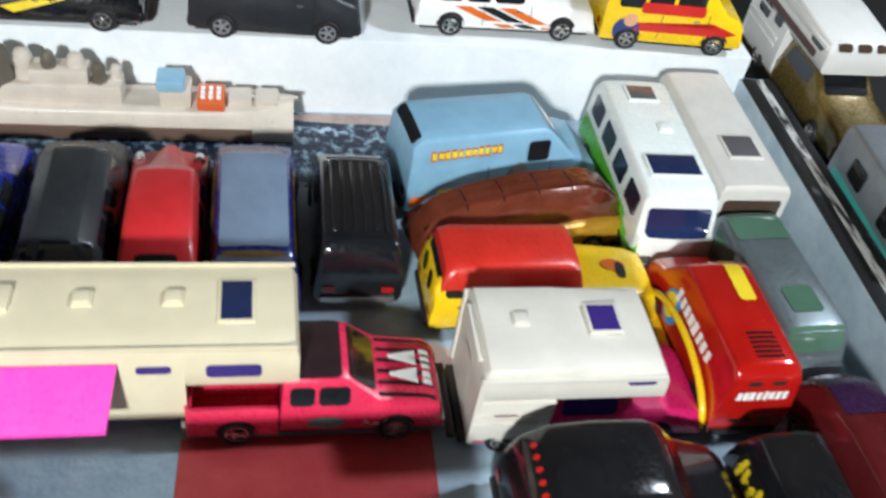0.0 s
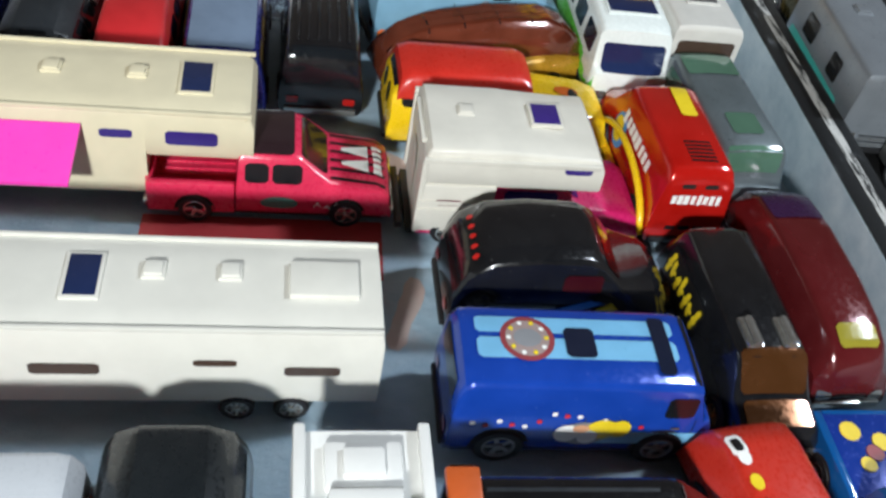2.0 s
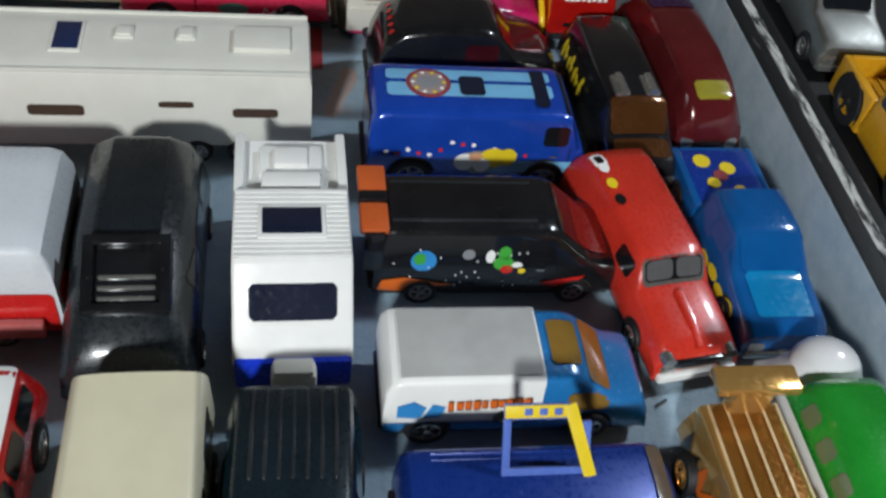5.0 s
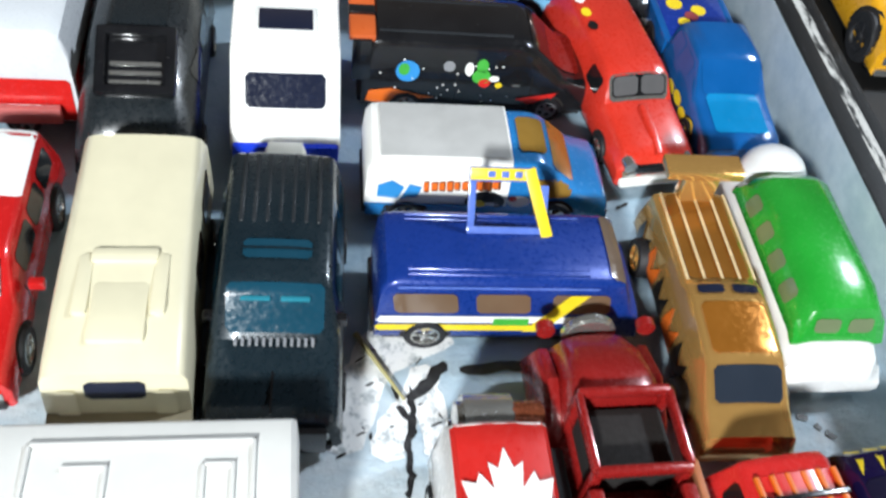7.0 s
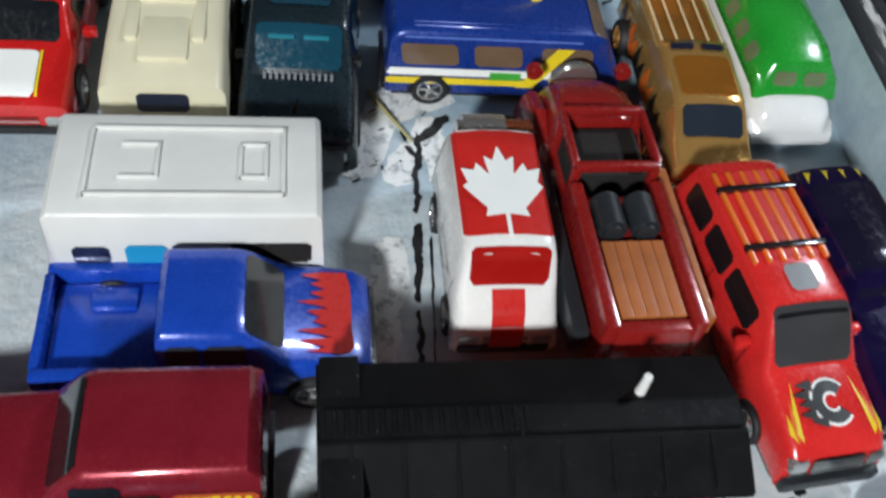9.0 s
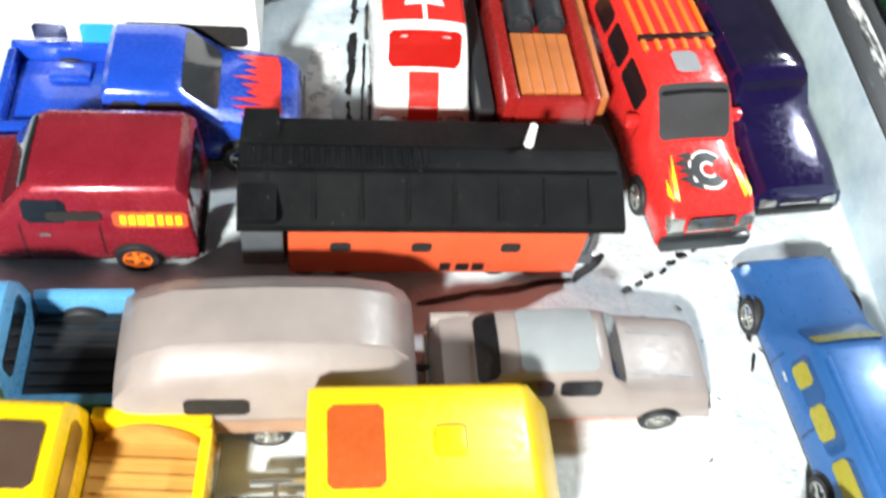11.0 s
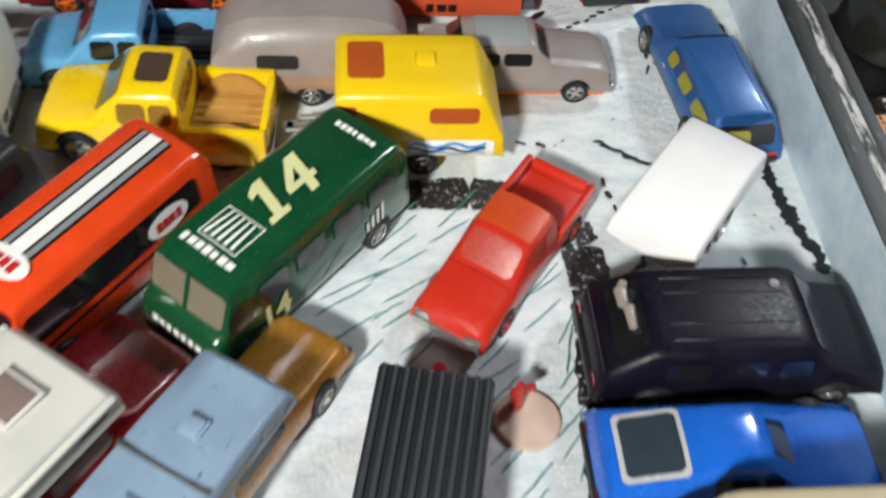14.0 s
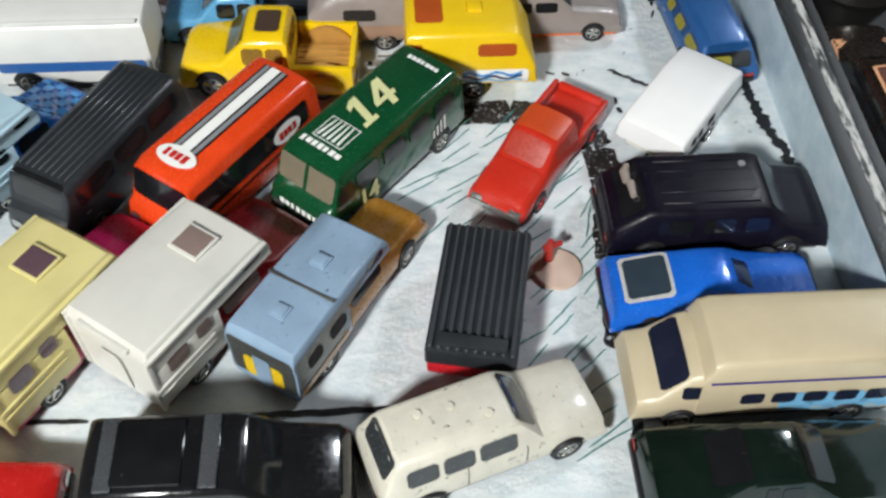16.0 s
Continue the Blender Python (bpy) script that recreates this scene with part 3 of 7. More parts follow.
def truck_camper(name, x, y, heading, L, W, H, Hc, house, truck, label, win=GLASS, hub=CHROME, over=.10, hatches=(), vents=(), z=0.0, rear=.52, moulded=True, panes=True):
    """A pickup that carries a camper house: L is the whole length, the house reaches over the cab."""
    t, cab = vehicle(name, x, y, heading, L, W * .94, Hc, "cab", truck, label, "toy camper", hub, r=4.4, windows=False, z=z)
    kw = .76 * W * .47
    cab.pane("windshield", "top", L * .115, L * .225, -kw * .86, kw * .86, win)
    cab.sides("side_window", -L * .10, L * .12, Hc * .64, Hc * .88, win)
    part("bed", box_bm(-L * min(.5, rear - .01), -L * .14, -W * .45, W * .45, 3, Hc * .5, .6), truck, t)
    x0, x1 = -L * rear, L * (.06 + over)
    st = [(x0, H * .55, .97), (x0 + .6, H * .95, .95), (x0 + 1.6, H, .94), (-L * .12, H, .94), (-L * .11, H - .15, .94), (x1 - L * .03, H * .955, .93), (x1 - 1, H * .92, .94), (x1, H * .86, .95)]
    low = loft([(x0 + .2, Hc + 1, .985), (x0 + .6, Hc + 1.2, .985), (-L * .15, Hc + 1.2, .985)], W, 4.2, Hc * .6, r=.3, crown=0)
    up = loft([s if i else (x0, H * .86, .97) for i, s in enumerate(st)], W, Hc + .4, H * .8, r=1.0)
    hs = Shell(t, merge(low, up), house, "camper_house")
    for a, b, c in hatches:
        hatch(hs.ob, a, b, H + .2, c, c * 1.1, win, house)
    for a, b in vents:
        vent(hs.ob, a, b, H + .2, 4.6, 4.6, 1.2, house)
    if panes:
        hs.sides("side_window", -L * .44, -L * .33, H * .55, H * .74, win)
        hs.sides("side_window", -L * .28, -L * .20, H * .6, H * .76, win)
    hs.sides("side_window", x1 - L * .16, x1 - L * .05, H * .82, H * .92, win)
    if moulded:
        for s in (-1, 1):
            part("roof_lip", box_bm(x0 - .3, x1 - L * .02, s * W * .49 - .7, s * W * .49 + .7, H * .885, H * .93, .3), house, hs.ob)
            part("side_moulding", box_bm(x0, -L * .2, s * W * .495 - .5, s * W * .495 + .5, H * .46, H * .50, .2), house, hs.ob)
            part("side_moulding", box_bm(x0, -L * .2, s * W * .495 - .5, s * W * .495 + .5, H * .38, H * .41, .2), house, hs.ob)
            part("corner_post", box_bm(x0 - .4, x0 + 1.2, s * W * .47 - .9, s * W * .47 + .9, 5, H * .9, .4), house, hs.ob)
        part("rear_lip", box_bm(x0 - .7, x0 + .8, -W * .3, W * .3, H * .93, H * .97, .3), house, hs.ob)
    hs.pane("rear_door", "rear", -W * .12, W * .12, H * .2, H * .74, house, .5)
    return t, cab, hs


def ribs(shell_ob, x0, x1, ys, z, w=.8, h=.7, mat=None):
    for y in ys:
        part("roof_rib", box_bm(x0, x1, y - w / 2, y + w / 2, z - .4, z + h, .25, 1), mat, shell_ob)

# ---- the tray: floor, walls with painted rims, a ledge behind and a dark table beside ----
WX, BY, RIM, SIDE = 176.5, 281.0, 31.0, 22.0


def structure(name, bm, mat, label, sharp=38):
    return tagged(part(name, bm, mat, None, label, sharp), label, "", "", "structure")


def slanted(name, bm, mat, label):
    """A piece of the side wall, which stands at a slight angle to the rows."""
    bmesh.ops.transform(bm, matrix=Matrix.Translation((WX, 0, 0)) @ Matrix.Rotation(radians(-.83), 4, "Z") @ Matrix.Translation((-WX, 0, 0)), verts=bm.verts)
    return structure(name, bm, mat, label)


floor = structure("floor", box_bm(-330, WX + 6, -620, BY, -5.8, 0, 0), BOARD, "pale blue-grey and white brushed paint on the tray floor")
slanted("wall_east", box_bm(WX, WX + 13, -620, BY, -6, SIDE, .5), WALLPAINT, "painted side wall of the tray")
structure("wall_north", box_bm(-330, WX + 6, BY, BY + 75, -6, RIM, .8), BACKPAINT, "white painted step behind the tray floor")
slanted("rim_paint", box_bm(WX + .3, WX + 6, -619, BY - 1, SIDE - .5, SIDE + .35, .1), RIMBLACK, "black paint along the tray rim")
slanted("rim_streak", box_bm(WX + 6, WX + 9.4, -619, BY - 1, SIDE - .5, SIDE + .4, .1), RIMWHITE, "scuffed white streak along the rim")
slanted("rim_edge", box_bm(WX + 9.4, WX + 13.2, -619, BY - 1, SIDE - .5, SIDE + .3, .1), RIMBLACK, "black outer edge of the tray rim")
structure("ground", box_bm(-1300, 1300, -1300, 1300, -30, -6.5, 0), TABLE, "dark table top under the trays")
structure("shelf_east", box_bm(WX + 8, WX + 330, -620, BY + 70, -6, 6, 0), TABLE, "black painted road beside the tray")
# Unseen walls and ceiling, added to bounce fill light and give reflections.
structure("wall_far", box_bm(-1300, 1300, 1205, 1215, -30, 1800, 0), BOUNCE, "unseen wall added for warm bounce light")
structure("wall_near", box_bm(-1300, 1300, -1215, -1205, -30, 1800, 0), BOUNCE, "unseen wall added for warm bounce light")
structure("wall_side", box_bm(1205, 1215, -1204, 1204, -30, 1800, 0), BOUNCE, "unseen wall added for warm bounce light")
structure("wall_other_side", box_bm(-1215, -1205, -1204, 1204, -30, 1800, 0), BOUNCE, "unseen wall added for warm bounce light")
structure("ceiling", box_bm(-1300, 1300, -1300, 1300, 1800, 1810, 0), BOUNCE, "unseen ceiling added for warm bounce light")


def flat_bm(pts, z=.25):
    bm = bmesh.new()
    f = bm.faces.new([bm.verts.new((x, y, z)) for x, y in pts])
    if f.normal.z < 0:
        f.normal_flip()
    bmesh.ops.triangulate(bm, faces=[f])
    return bm


def stroke_bm(a, b, w, seed, z=.3, n=None, wander=.5, rough=(.62, 1.2)):
    """One uneven brush or pen stroke on the floor."""
    rnd = random.Random(seed)
    d = Vector((b[0] - a[0], b[1] - a[1]))
    n = n or max(3, int(d.length / max(w, 2)))
    s = Vector((-d.y, d.x)).normalized()
    le, ri, off, wl, wr = [], [], 0, 1.0, 1.0
    for i in range(n + 1):
        off = off * .8 + rnd.uniform(-wander, wander) * min(w, 3) * .3
        e = .45 if i in (0, n) else 1
        p = Vector(a) + d * (i / n) + s * off
        wl += (rnd.uniform(*rough) - wl) * .55
        wr += (rnd.uniform(*rough) - wr) * .55
        le.append(p + s * w * .5 * e * wl)
        ri.append(p - s * w * .5 * e * wr)
    bm = bmesh.new()
    L = [bm.verts.new((p.x, p.y, z)) for p in le]
    R = [bm.verts.new((p.x, p.y, z)) for p in ri]
    for i in range(n):
        bm.faces.new((L[i], R[i], R[i + 1], L[i + 1]))
    return bm


def painted(name, bms, mat, label):
    structure(name, merge(*bms), mat, label)

# ---- back of the tray ----
def long_trailer(name, x, y, heading, L, W, H, mat, label, glass, hatches, vents, wins, wheels, neck=0.0, gl=None, boxvent=None, under=.46):
    """A fifth-wheel caravan: low body, raised neck at the front, roof fittings and side panes."""
    t = thing(name, x, y, heading, label, "toy trailer")
    xn = L * .5 - neck
    low = loft([(-L * .5, H * .9, .95), (-L * .495, H, .93), (xn, H, .93)], W, 6, H * .6, r=.9)
    up = loft([(xn - .02, H, .93), (L * .47, H, .93), (L * .49, H * .97, .92), (L * .5, H * .9, .92)], W, H * under, H * .8, r=.9)
    sh = Shell(t, merge(low, up), mat)
    for s in (-1, 1):
        part("roof_edge", box_bm(-L * .495, L * .495, s * W * .455 - .5, s * W * .455 + .5, H - .5, H + .7, .3), mat, t)
    for a, b, c, d in hatches:
        hatch(sh.ob, a, b, H + .3, c, d, glass, mat)
    for a, b in vents:
        vent(sh.ob, a, b, H + .3, 5, 5, 1.4, mat)
    if boxvent:
        a, b, c, d = boxvent
        part("roof_box", box_bm(a - c / 2, a + c / 2, b - d / 2, b + d / 2, H - .2, H + 1.8, .6), mat, sh.ob)
    for a, b, c, d in wins:
        sh.sides("side_window", a, b, c, d, gl or OPENING, .15)
    for wx in wheels:
        for s in (-1, 1):
            wheel(t, wx, s * (W / 2 - 2.2), 4.0, 3.6, CHROME, 8)
    return t, sh


IVORY = paint("ivory_plastic", "ddd3b4", .4, 0, .15, .05)
t, sh = long_trailer("travel_trailer", -42, 157, 0, 104, 30, 33, IVORY, "ivory plastic fifth-wheel trailer with a pink awning", BLUEGLASS,
                     [(37, 1, 9, 14)], [(22, 2), (1, 2)], [(14, 22, 25, 27.6), (30, 43, 23.8, 28), (-30, -18, 17, 21)], (-32, -22), 27, PURPLEGLASS, (-22, 2, 14, 8), .58)
aw = bmesh.new()
vs = [aw.verts.new(p) for p in ((-45, -14.5, 29), (10, -14.5, 29), (8, -27, 20), (-45, -27, 20), (-45, -14.5, 28), (10, -14.5, 28), (8, -27, 19), (-45, -27, 19))]
for q in ((0, 1, 2, 3), (7, 6, 5, 4), (0, 4, 5, 1), (1, 5, 6, 2), (2, 6, 7, 3), (3, 7, 4, 0)):
    aw.faces.new([vs[i] for i in q])
part("awning", aw, PINK, t, "bright pink plastic awning")

HOTPINK = paint("hot_pink_paint", "d62a50", .3, 0, .3)
t, sh = pickup("pickup_truck", 15, 152, 0, 65, 26, 22, HOTPINK, "hot pink pickup with mud-splash print, towing the trailer", CHROME, glass=BLACK, roof=paint("smoked_roof_panel", "2a1c20", .14, 0, .8))
for i in range(6):
    sh.pane("bonnet_stripe", "top", 15.5, 30.5, -9.6 + i * 3.6, -8.6 + i * 3.6, PRINTBLACK, .4, rnd=False)
for k in (-5.4, 0.4):
    sh.shape("bonnet_mark", "top", [(18.6, k + 1.9), (18.6, k + 3.1), (26, k + 5), (26, k + 3.6), (23.6, k + 3.1), (23.6, k + 1.9), (26, k + 1.4), (26, k)][::-1], PRINTWHITE, .55)
bars(sh, "bonnet_lettering", "top", 5, 28.6, 0, 12, 2.6, PRINTWHITE, -90, .55, 8)
sh.shape("side_print", "right", disc_pts(2, 8, 5, 2), paint("teal_print", "3c7a70", .4), .3)
for i in range(4):
    sh.shape("side_splash", "right", [(11 + i * 2.6, 6.6), (12.2 + i * 2.6, 8.8 - i % 2), (13.4 + i * 2.6, 6.8), (12.2 + i * 2.6, 8.0 - i % 2)], PRINTWHITE, .3)

POP = paint("pop_pink_paint", "d8206c", .3, 0, .3)
t, cab, hs = truck_camper("camper_truck", 84, 148, 0, 69, 30, 34, 21, paint("worn_white_plastic", "d8d4c8", .42, 0, .1, .06), POP,
                          "white plastic camper house on a bright pink truck", PURPLEGLASS, vents=[(-19, 2)], hatches=[(3, 2, 9)], over=.20, rear=.445, panes=False)
hs.sides("side_slot", -26, -19, 15.4, 17.4, paint("maroon_opening", "6a1638", .4), .3)

SKY = paint("sky_blue_paint", "7fa9c2", .38, 0, .2)
t, sh = vehicle("delivery_van", 78, 242, 10, 68, 27, 31, "van", SKY, "sky blue delivery van with sunset scenery print", "toy van", hub=PRINTGREY, side="front")
for i in range(7):
    sh.pane("sunset_print", "right", -33 + i * 9, -24 + i * 9, 5, 10 + 2.2 * math.sin(i * 1.7), [PRINTORANGE, PRINTYELLOW][i % 2], .2)
bars(sh, "lettering_edge", "right", 11, -15, 25.4, 25, 3.6, PRINTRED, 2, .38)
bars(sh, "lettering_bar", "right", 11, -15, 25.5, 24.4, 2.4, PRINTYELLOW, 2, .52)
sh.shape("scenery_print", "right", disc_pts(4, 15, 3, 5), PRINTGREY, .3)
sh.shape("scenery_print", "right", disc_pts(-4, 11.5, 4, 1.6), PRINTGREEN, .3)

BROWN = paint("brown_metallic", "6a3220", .16, .15, .8, .22)
t = thing("novelty_car", 82, 214, 14, "dark brown hot dog shaped novelty car in a yellow bun", "toy car")
prof = [(-37, 10, .5), (-35, 16, .8), (-30, 21, .9), (-20, 24, .92), (0, 25.4, .92), (20, 24, .9), (28, 20.6, .85), (34, 15, .7), (37, 9, .5)]
sh = Shell(t, loft(prof, 18, 7, 13, r=6, crown=.6), BROWN, "sausage")
part("bun", loft([(-30, 10, .8), (-27, 13, .95), (24, 13, .95), (37, 11, .85), (40, 8, .7)], 25, 3, 8, r=2.5), paint("bun_yellow", "b98a22", .3, .2, .4), t)
for y in (-3.4, 0, 3.4):
    sh.pane("casting_ridge", "top", -27, 24, y - .3, y + .3, BROWN, .5, rnd=False, nu=10, nv=1)
for i in range(4):
    sh.pane("casting_line", "top", -22 + i * 12, -21.6 + i * 12, -5, 5, BLACK, .12, rnd=False)
sh.pane("windshield", "front", -5, 5, 11, 17, AMBERGLASS)
four_wheels(t, -20, 22, 12.5, 4.4, 4)

REDROOF = paint("red_roof_paint", "c42a1e", .32, 0, .3)
t, sh = vehicle("panel_truck", 83, 186, 1, 70, 25, 25, "panel", YELLOW, "yellow panel truck with a red roof and bee prints", "toy van", side="front")
part("roof_cap", loft([(-33, 20, .97), (-32, 24.6, .9), (-29, 26.2, .86), (4, 26, .86), (7.4, 24.4, .88), (8.4, 21, .95)], 22.5, 17.6, 21, r=2.4), REDROOF, sh.ob, "plain red roof")
sh.words("side_letters", "right", "Captain", -10, 15, 7, PRINTRED, bold=.15)
for k in (-4, 4):
    sh.shape("rear_pane", "rear", disc_pts(k, 16, 2.2, 3.4), GLASS)
sh.shape("bonnet_print", "top", disc_pts(22, 1, 4, 2.4), PRINTORANGE, .3)
sh.shape("bonnet_print", "top", disc_pts(24, -1, 1.6, 3.4), PRINTBLACK, .4)

t, sh = vehicle("camper_van", 130, 232, -91, 70, 28, 30, "bus", paint("white_van_paint", "e2e8e4", .25, 0, .5, .04), "white camper van with bright green sides", "toy van", glass=BLUEGLASS, windows=False)
LIME = paint("lime_green_paint", "5cb82a", .28, 0, .4)
sh.sides("green_side", -35, 35, 4.5, 15.5, LIME, .2)
for a in (-30, -15, 0, 15):
    sh.sides("side_window", a, a + 11, 18, 26, NAVYGLASS)
sh.pane("windshield", "front", -10.6, 10.6, 16.4, 25, BLUEGLASS)
hatch(sh.ob, -24, 0, 30.4, 9, 11, GREYGLASS, MATS["white_van_paint"])
vent(sh.ob, -5, 3, 30.4, 5, 5, 1, MATS["white_van_paint"])
hatch(sh.ob, 15, 0, 30.4, 11, 18, BLUEGLASS, MATS["white_van_paint"])

t, sh = vehicle("motorhome", 155, 238, 90, 64, 25, 31, "box", paint("dull_white_paint", "cdcbc4", .45, 0, .1, .08), "dull white old motorhome with a grubby roof", "toy motorhome", windows=False)
hatch(sh.ob, -12, -1, 31.4, 12, 12, GREYGLASS, MATS["dull_white_paint"])
sh.pane("rear_window", "rear", -10, 10, 18, 26, BROWNGLASS)
bars(sh, "rear_print", "rear", 5, 0, 12, 9, 4, PRINTBLACK)
sh.sides("side_window", -24, -10, 17, 25, BROWNGLASS)

t, sh = vehicle("grey_van", 154, 176, -87, 56, 24, 24, "bus", paint("grey_casting", "6a7478", .35, .5, .2), "grey metal van body with clear green windows", "toy van", glass=paint("green_window", "4a6a58", .1, 0, .8))
sh.pane("roof_panel", "top", 6, 16, -5, 5, MATS["green_window"], .3)
sh.pane("roof_panel", "top", -24, -14, -9, 9, MATS["green_window"], .3)

CANDYRED = paint("candy_red_paint", "c01810", .14, .25, .8)
t, sh = vehicle("candy_van", 131, 164, 91, 58, 23, 29, "van", CANDYRED, "bright red van with a rainbow candy logo and yellow trim", "toy van", windows=False)
bars(sh, "rear_lettering", "rear", 8, 0, 19.6, 15, 3.4, PRINTWHITE, 0, .4, 3)
bars(sh, "side_lettering", "left", 8, -4, 20, 26, 4.2, PRINTWHITE, 0, .4, 4)
sh.shape("rainbow_print", "left", disc_pts(8, 14, 5, 6), PRINTBLUE, .25)
sh.shape("rainbow_print", "left", disc_pts(9, 14, 3.4, 4.4), PRINTYELLOW, .3)
sh.pane("roof_panel", "top", -4, 14, -5.4, -.2, PRINTYELLOW, .4, label="yellow roof strip")
for i in range(6):
    sh.pane("roof_louvre", "top", -24 + i * 1.6, -23.2 + i * 1.6, -5, 3, BLACK, .15, rnd=False)
for k in (-4.5, 0, 4.5):
    sh.pane("rear_grille", "rear", k - 1.7, k + 1.7, 8, 9.6, BLACK, .2)
sh.pane("rear_window", "rear", -5.4, -1.4, 23.4, 25, OPENING, .2)
sh.pane("rear_window", "rear", 1.4, 5.4, 23.4, 25, OPENING, .2)
st = []
for i in range(15):
    a = math.pi * i / 14
    st.append((-4 + 24 * math.cos(a), 12.6, 5 + 12 * abs(math.sin(a))))
cu = bpy.data.curves.new("trim", "CURVE")
cu.dimensions, cu.bevel_depth, cu.bevel_resolution = "3D", 1.1 * MM, 3
sp = cu.splines.new("POLY")
sp.points.add(len(st) - 1)
for q, c in zip(sp.points, st):
    q.co = (c[0] * MM, c[1] * MM, c[2] * MM, 1)
tr = new("side_trim", cu)
tr.data.materials.append(YELLOW)
tr.parent = t
part("side_step", box_bm(-26, 22, 11, 14, 2.4, 5, .8), YELLOW, t)

# row of cars along the back
t, sh = vehicle("estate_car", 29, 213.5, 89, 57, 26, 25, "van", BLACK, "black van with a ribbed roof and chrome bumper", "toy van", base=BAREMETAL)
ribs(sh.ob, -22, 8, (-7.5, -4.5, -1.5, 1.5, 4.5, 7.5), 25.2, .9, .8, BLACK)
BLUEGREY = paint("blue_grey_roof", "8092aa", .38, .2, .2)
t, sh = vehicle("estate_car", -1, 214, 90, 66, 27, 23, "estate", paint("indigo_paint", "2a2f7a", .25, .2, .5), "indigo estate car with a dull blue-grey roof", "toy car", glass=paint("brass_window", "7a6238", .15, 0, .6))
sh.pane("roof_panel", "top", -27, 14, -9.6, 9.6, BLUEGREY, .5, nu=8)
sh.pane("rear_window_frame", "rear", -10.4, 10.4, 12.4, 22, BLUEGREY, .45)
sh.pane("rear_window", "rear", -7.4, 7.4, 14.6, 19.6, MATS["brass_window"], .8)
t, sh = vehicle("saloon_car", -27, 213, 90, 64, 24, 24, "roundcar", paint("dull_red_paint", "c0282c", .36, 0, .3), "red rounded hot rod with a pointed bonnet", "toy car", windows=False)
sh.pane("rear_window", "top", -29, -26.4, -5.4, 5.4, BLACK, .5)
sh.sides("side_window", -12, -2, 14, 18.6, BLACK, .2)
sh.sides("side_window", 0, 9, 14, 18.6, BLACK, .2)
for s in (-1, 1):
    part("headlamp", cyl_bm(2, 3.5, "x", (24, s * 9, 13), 14, 1.4, .4), CHROME, t)
t, sh = vehicle("hearse", -53, 216, 90, 62, 28, 23, "estate", SOFTBLACK, "glossy black car with a matt black roof", "toy car", round_r=5)
t, sh = vehicle("saloon_car", -82, 216, 90, 62, 27, 21, "wagon", paint("royal_blue_paint", "23309a", .25, .1, .5), "royal blue car beside the black one", "toy car")

# ship along the back wall
HULL = chipped("khaki_plastic", "c8beb0", "8c7862", .35)
t = thing("toy_ship", -52, 270, 0, "khaki plastic toy warship with turrets, grubby", "toy ship")
sh = Shell(t, loft([(-64, 14, .3), (-50, 13, .8), (-20, 12, .95), (35, 12, .95), (52, 12.5, .75), (64, 14, .25)], 17, 0, 8, r=.8), HULL, "hull")
part("deck_house", merge(box_bm(-30, 8, -5, 5, 12, 19, .6), box_bm(-20, -2, -4, 4, 19, 24, .6), box_bm(20, 30, -5, 5, 12, 18, .5)), HULL, t)
part("waterline", box_bm(-52, 50, -8.9, -8.2, 1, 6, .2), paint("brown_hull_band", "5a4638", .6), t)
for i, (a, zt, r) in enumerate(((-29, 31, 4.4), (-22, 29, 3.4), (-14, 30, 2.6), (-6, 28, 3.2), (1, 26, 2.6), (6, 24, 2.0))):
    part("funnel", lathe_bm([(r * .9, 0), (r, (zt - 17) * .3), (r * .8, (zt - 17) * .5), (r * .95, (zt - 17) * .7), (r * .7, (zt - 17) * .93), (r * .3, zt - 17)], 16, "z"), HULL if i % 2 else paint("dark_khaki", "5c5448", .55), t).location = (a * MM, ((i % 2) * 2 - 1) * MM, 17 * MM)
part("bridge_roof", box_bm(19, 28, -5, 4, 18, 22, .8), paint("pale_blue_plastic", "8ab4cc", .5), t, "pale blue block")
part("launcher", box_bm(32, 41, -7, 4, 12, 16, .6), paint("orange_plastic", "d0602c", .5), t, "orange pierced block")
for i in range(3):
    for j in range(3):
        part("launch_tube", cyl_bm(.8, 1, "z", (33.8 + i * 2.6, -4.5 + j * 2.6, 16.2), 8), WHITE, t)
for a in (46, 55, -44):
    part("turret", merge(box_bm(a - 4, a + 4, -4, 4, 12, 15, .8), cyl_bm(.6, 9, "x", (a + 6, 0, 14), 8)), HULL, t)

# ---- middle of the tray ----
t, sh = vehicle("hot_rod", 88, 112.5, 0, 59, 26, 28.5, "hotrod", BLACK, "glossy black panel hot rod with dark red windows", "toy car", windows=False, hub=PRINTGREY, r=5.4)
REDPANE = paint("dark_red_window", "3a0a0a", .1, 0, .8)
sh.pane("windshield", "top", 8.6, 13.6, -9.4, 9.4, REDPANE, .35)
sh.sides("side_window", -2, 8, 18, 24, REDPANE, .25)
for i in range(5):
    sh.shape("rear_lamp_dot", "top", disc_pts(-24, -7 + i * 3.4, .8, n=10), PRINTRED, .3)
for pts, m in (([(-6, 11), (6, 16), (10, 15), (2, 11.5)], PRINTBLUE), ([(4, 10), (12, 15), (14, 13), (8, 9)], PRINTYELLOW), ([(-16, 9), (-8, 11), (-10, 9)], PRINTYELLOW), ([(-4, 8), (8, 10), (6, 7.5)], PRINTRED)):
    sh.shape("flame_print", "right", pts, m, .3)

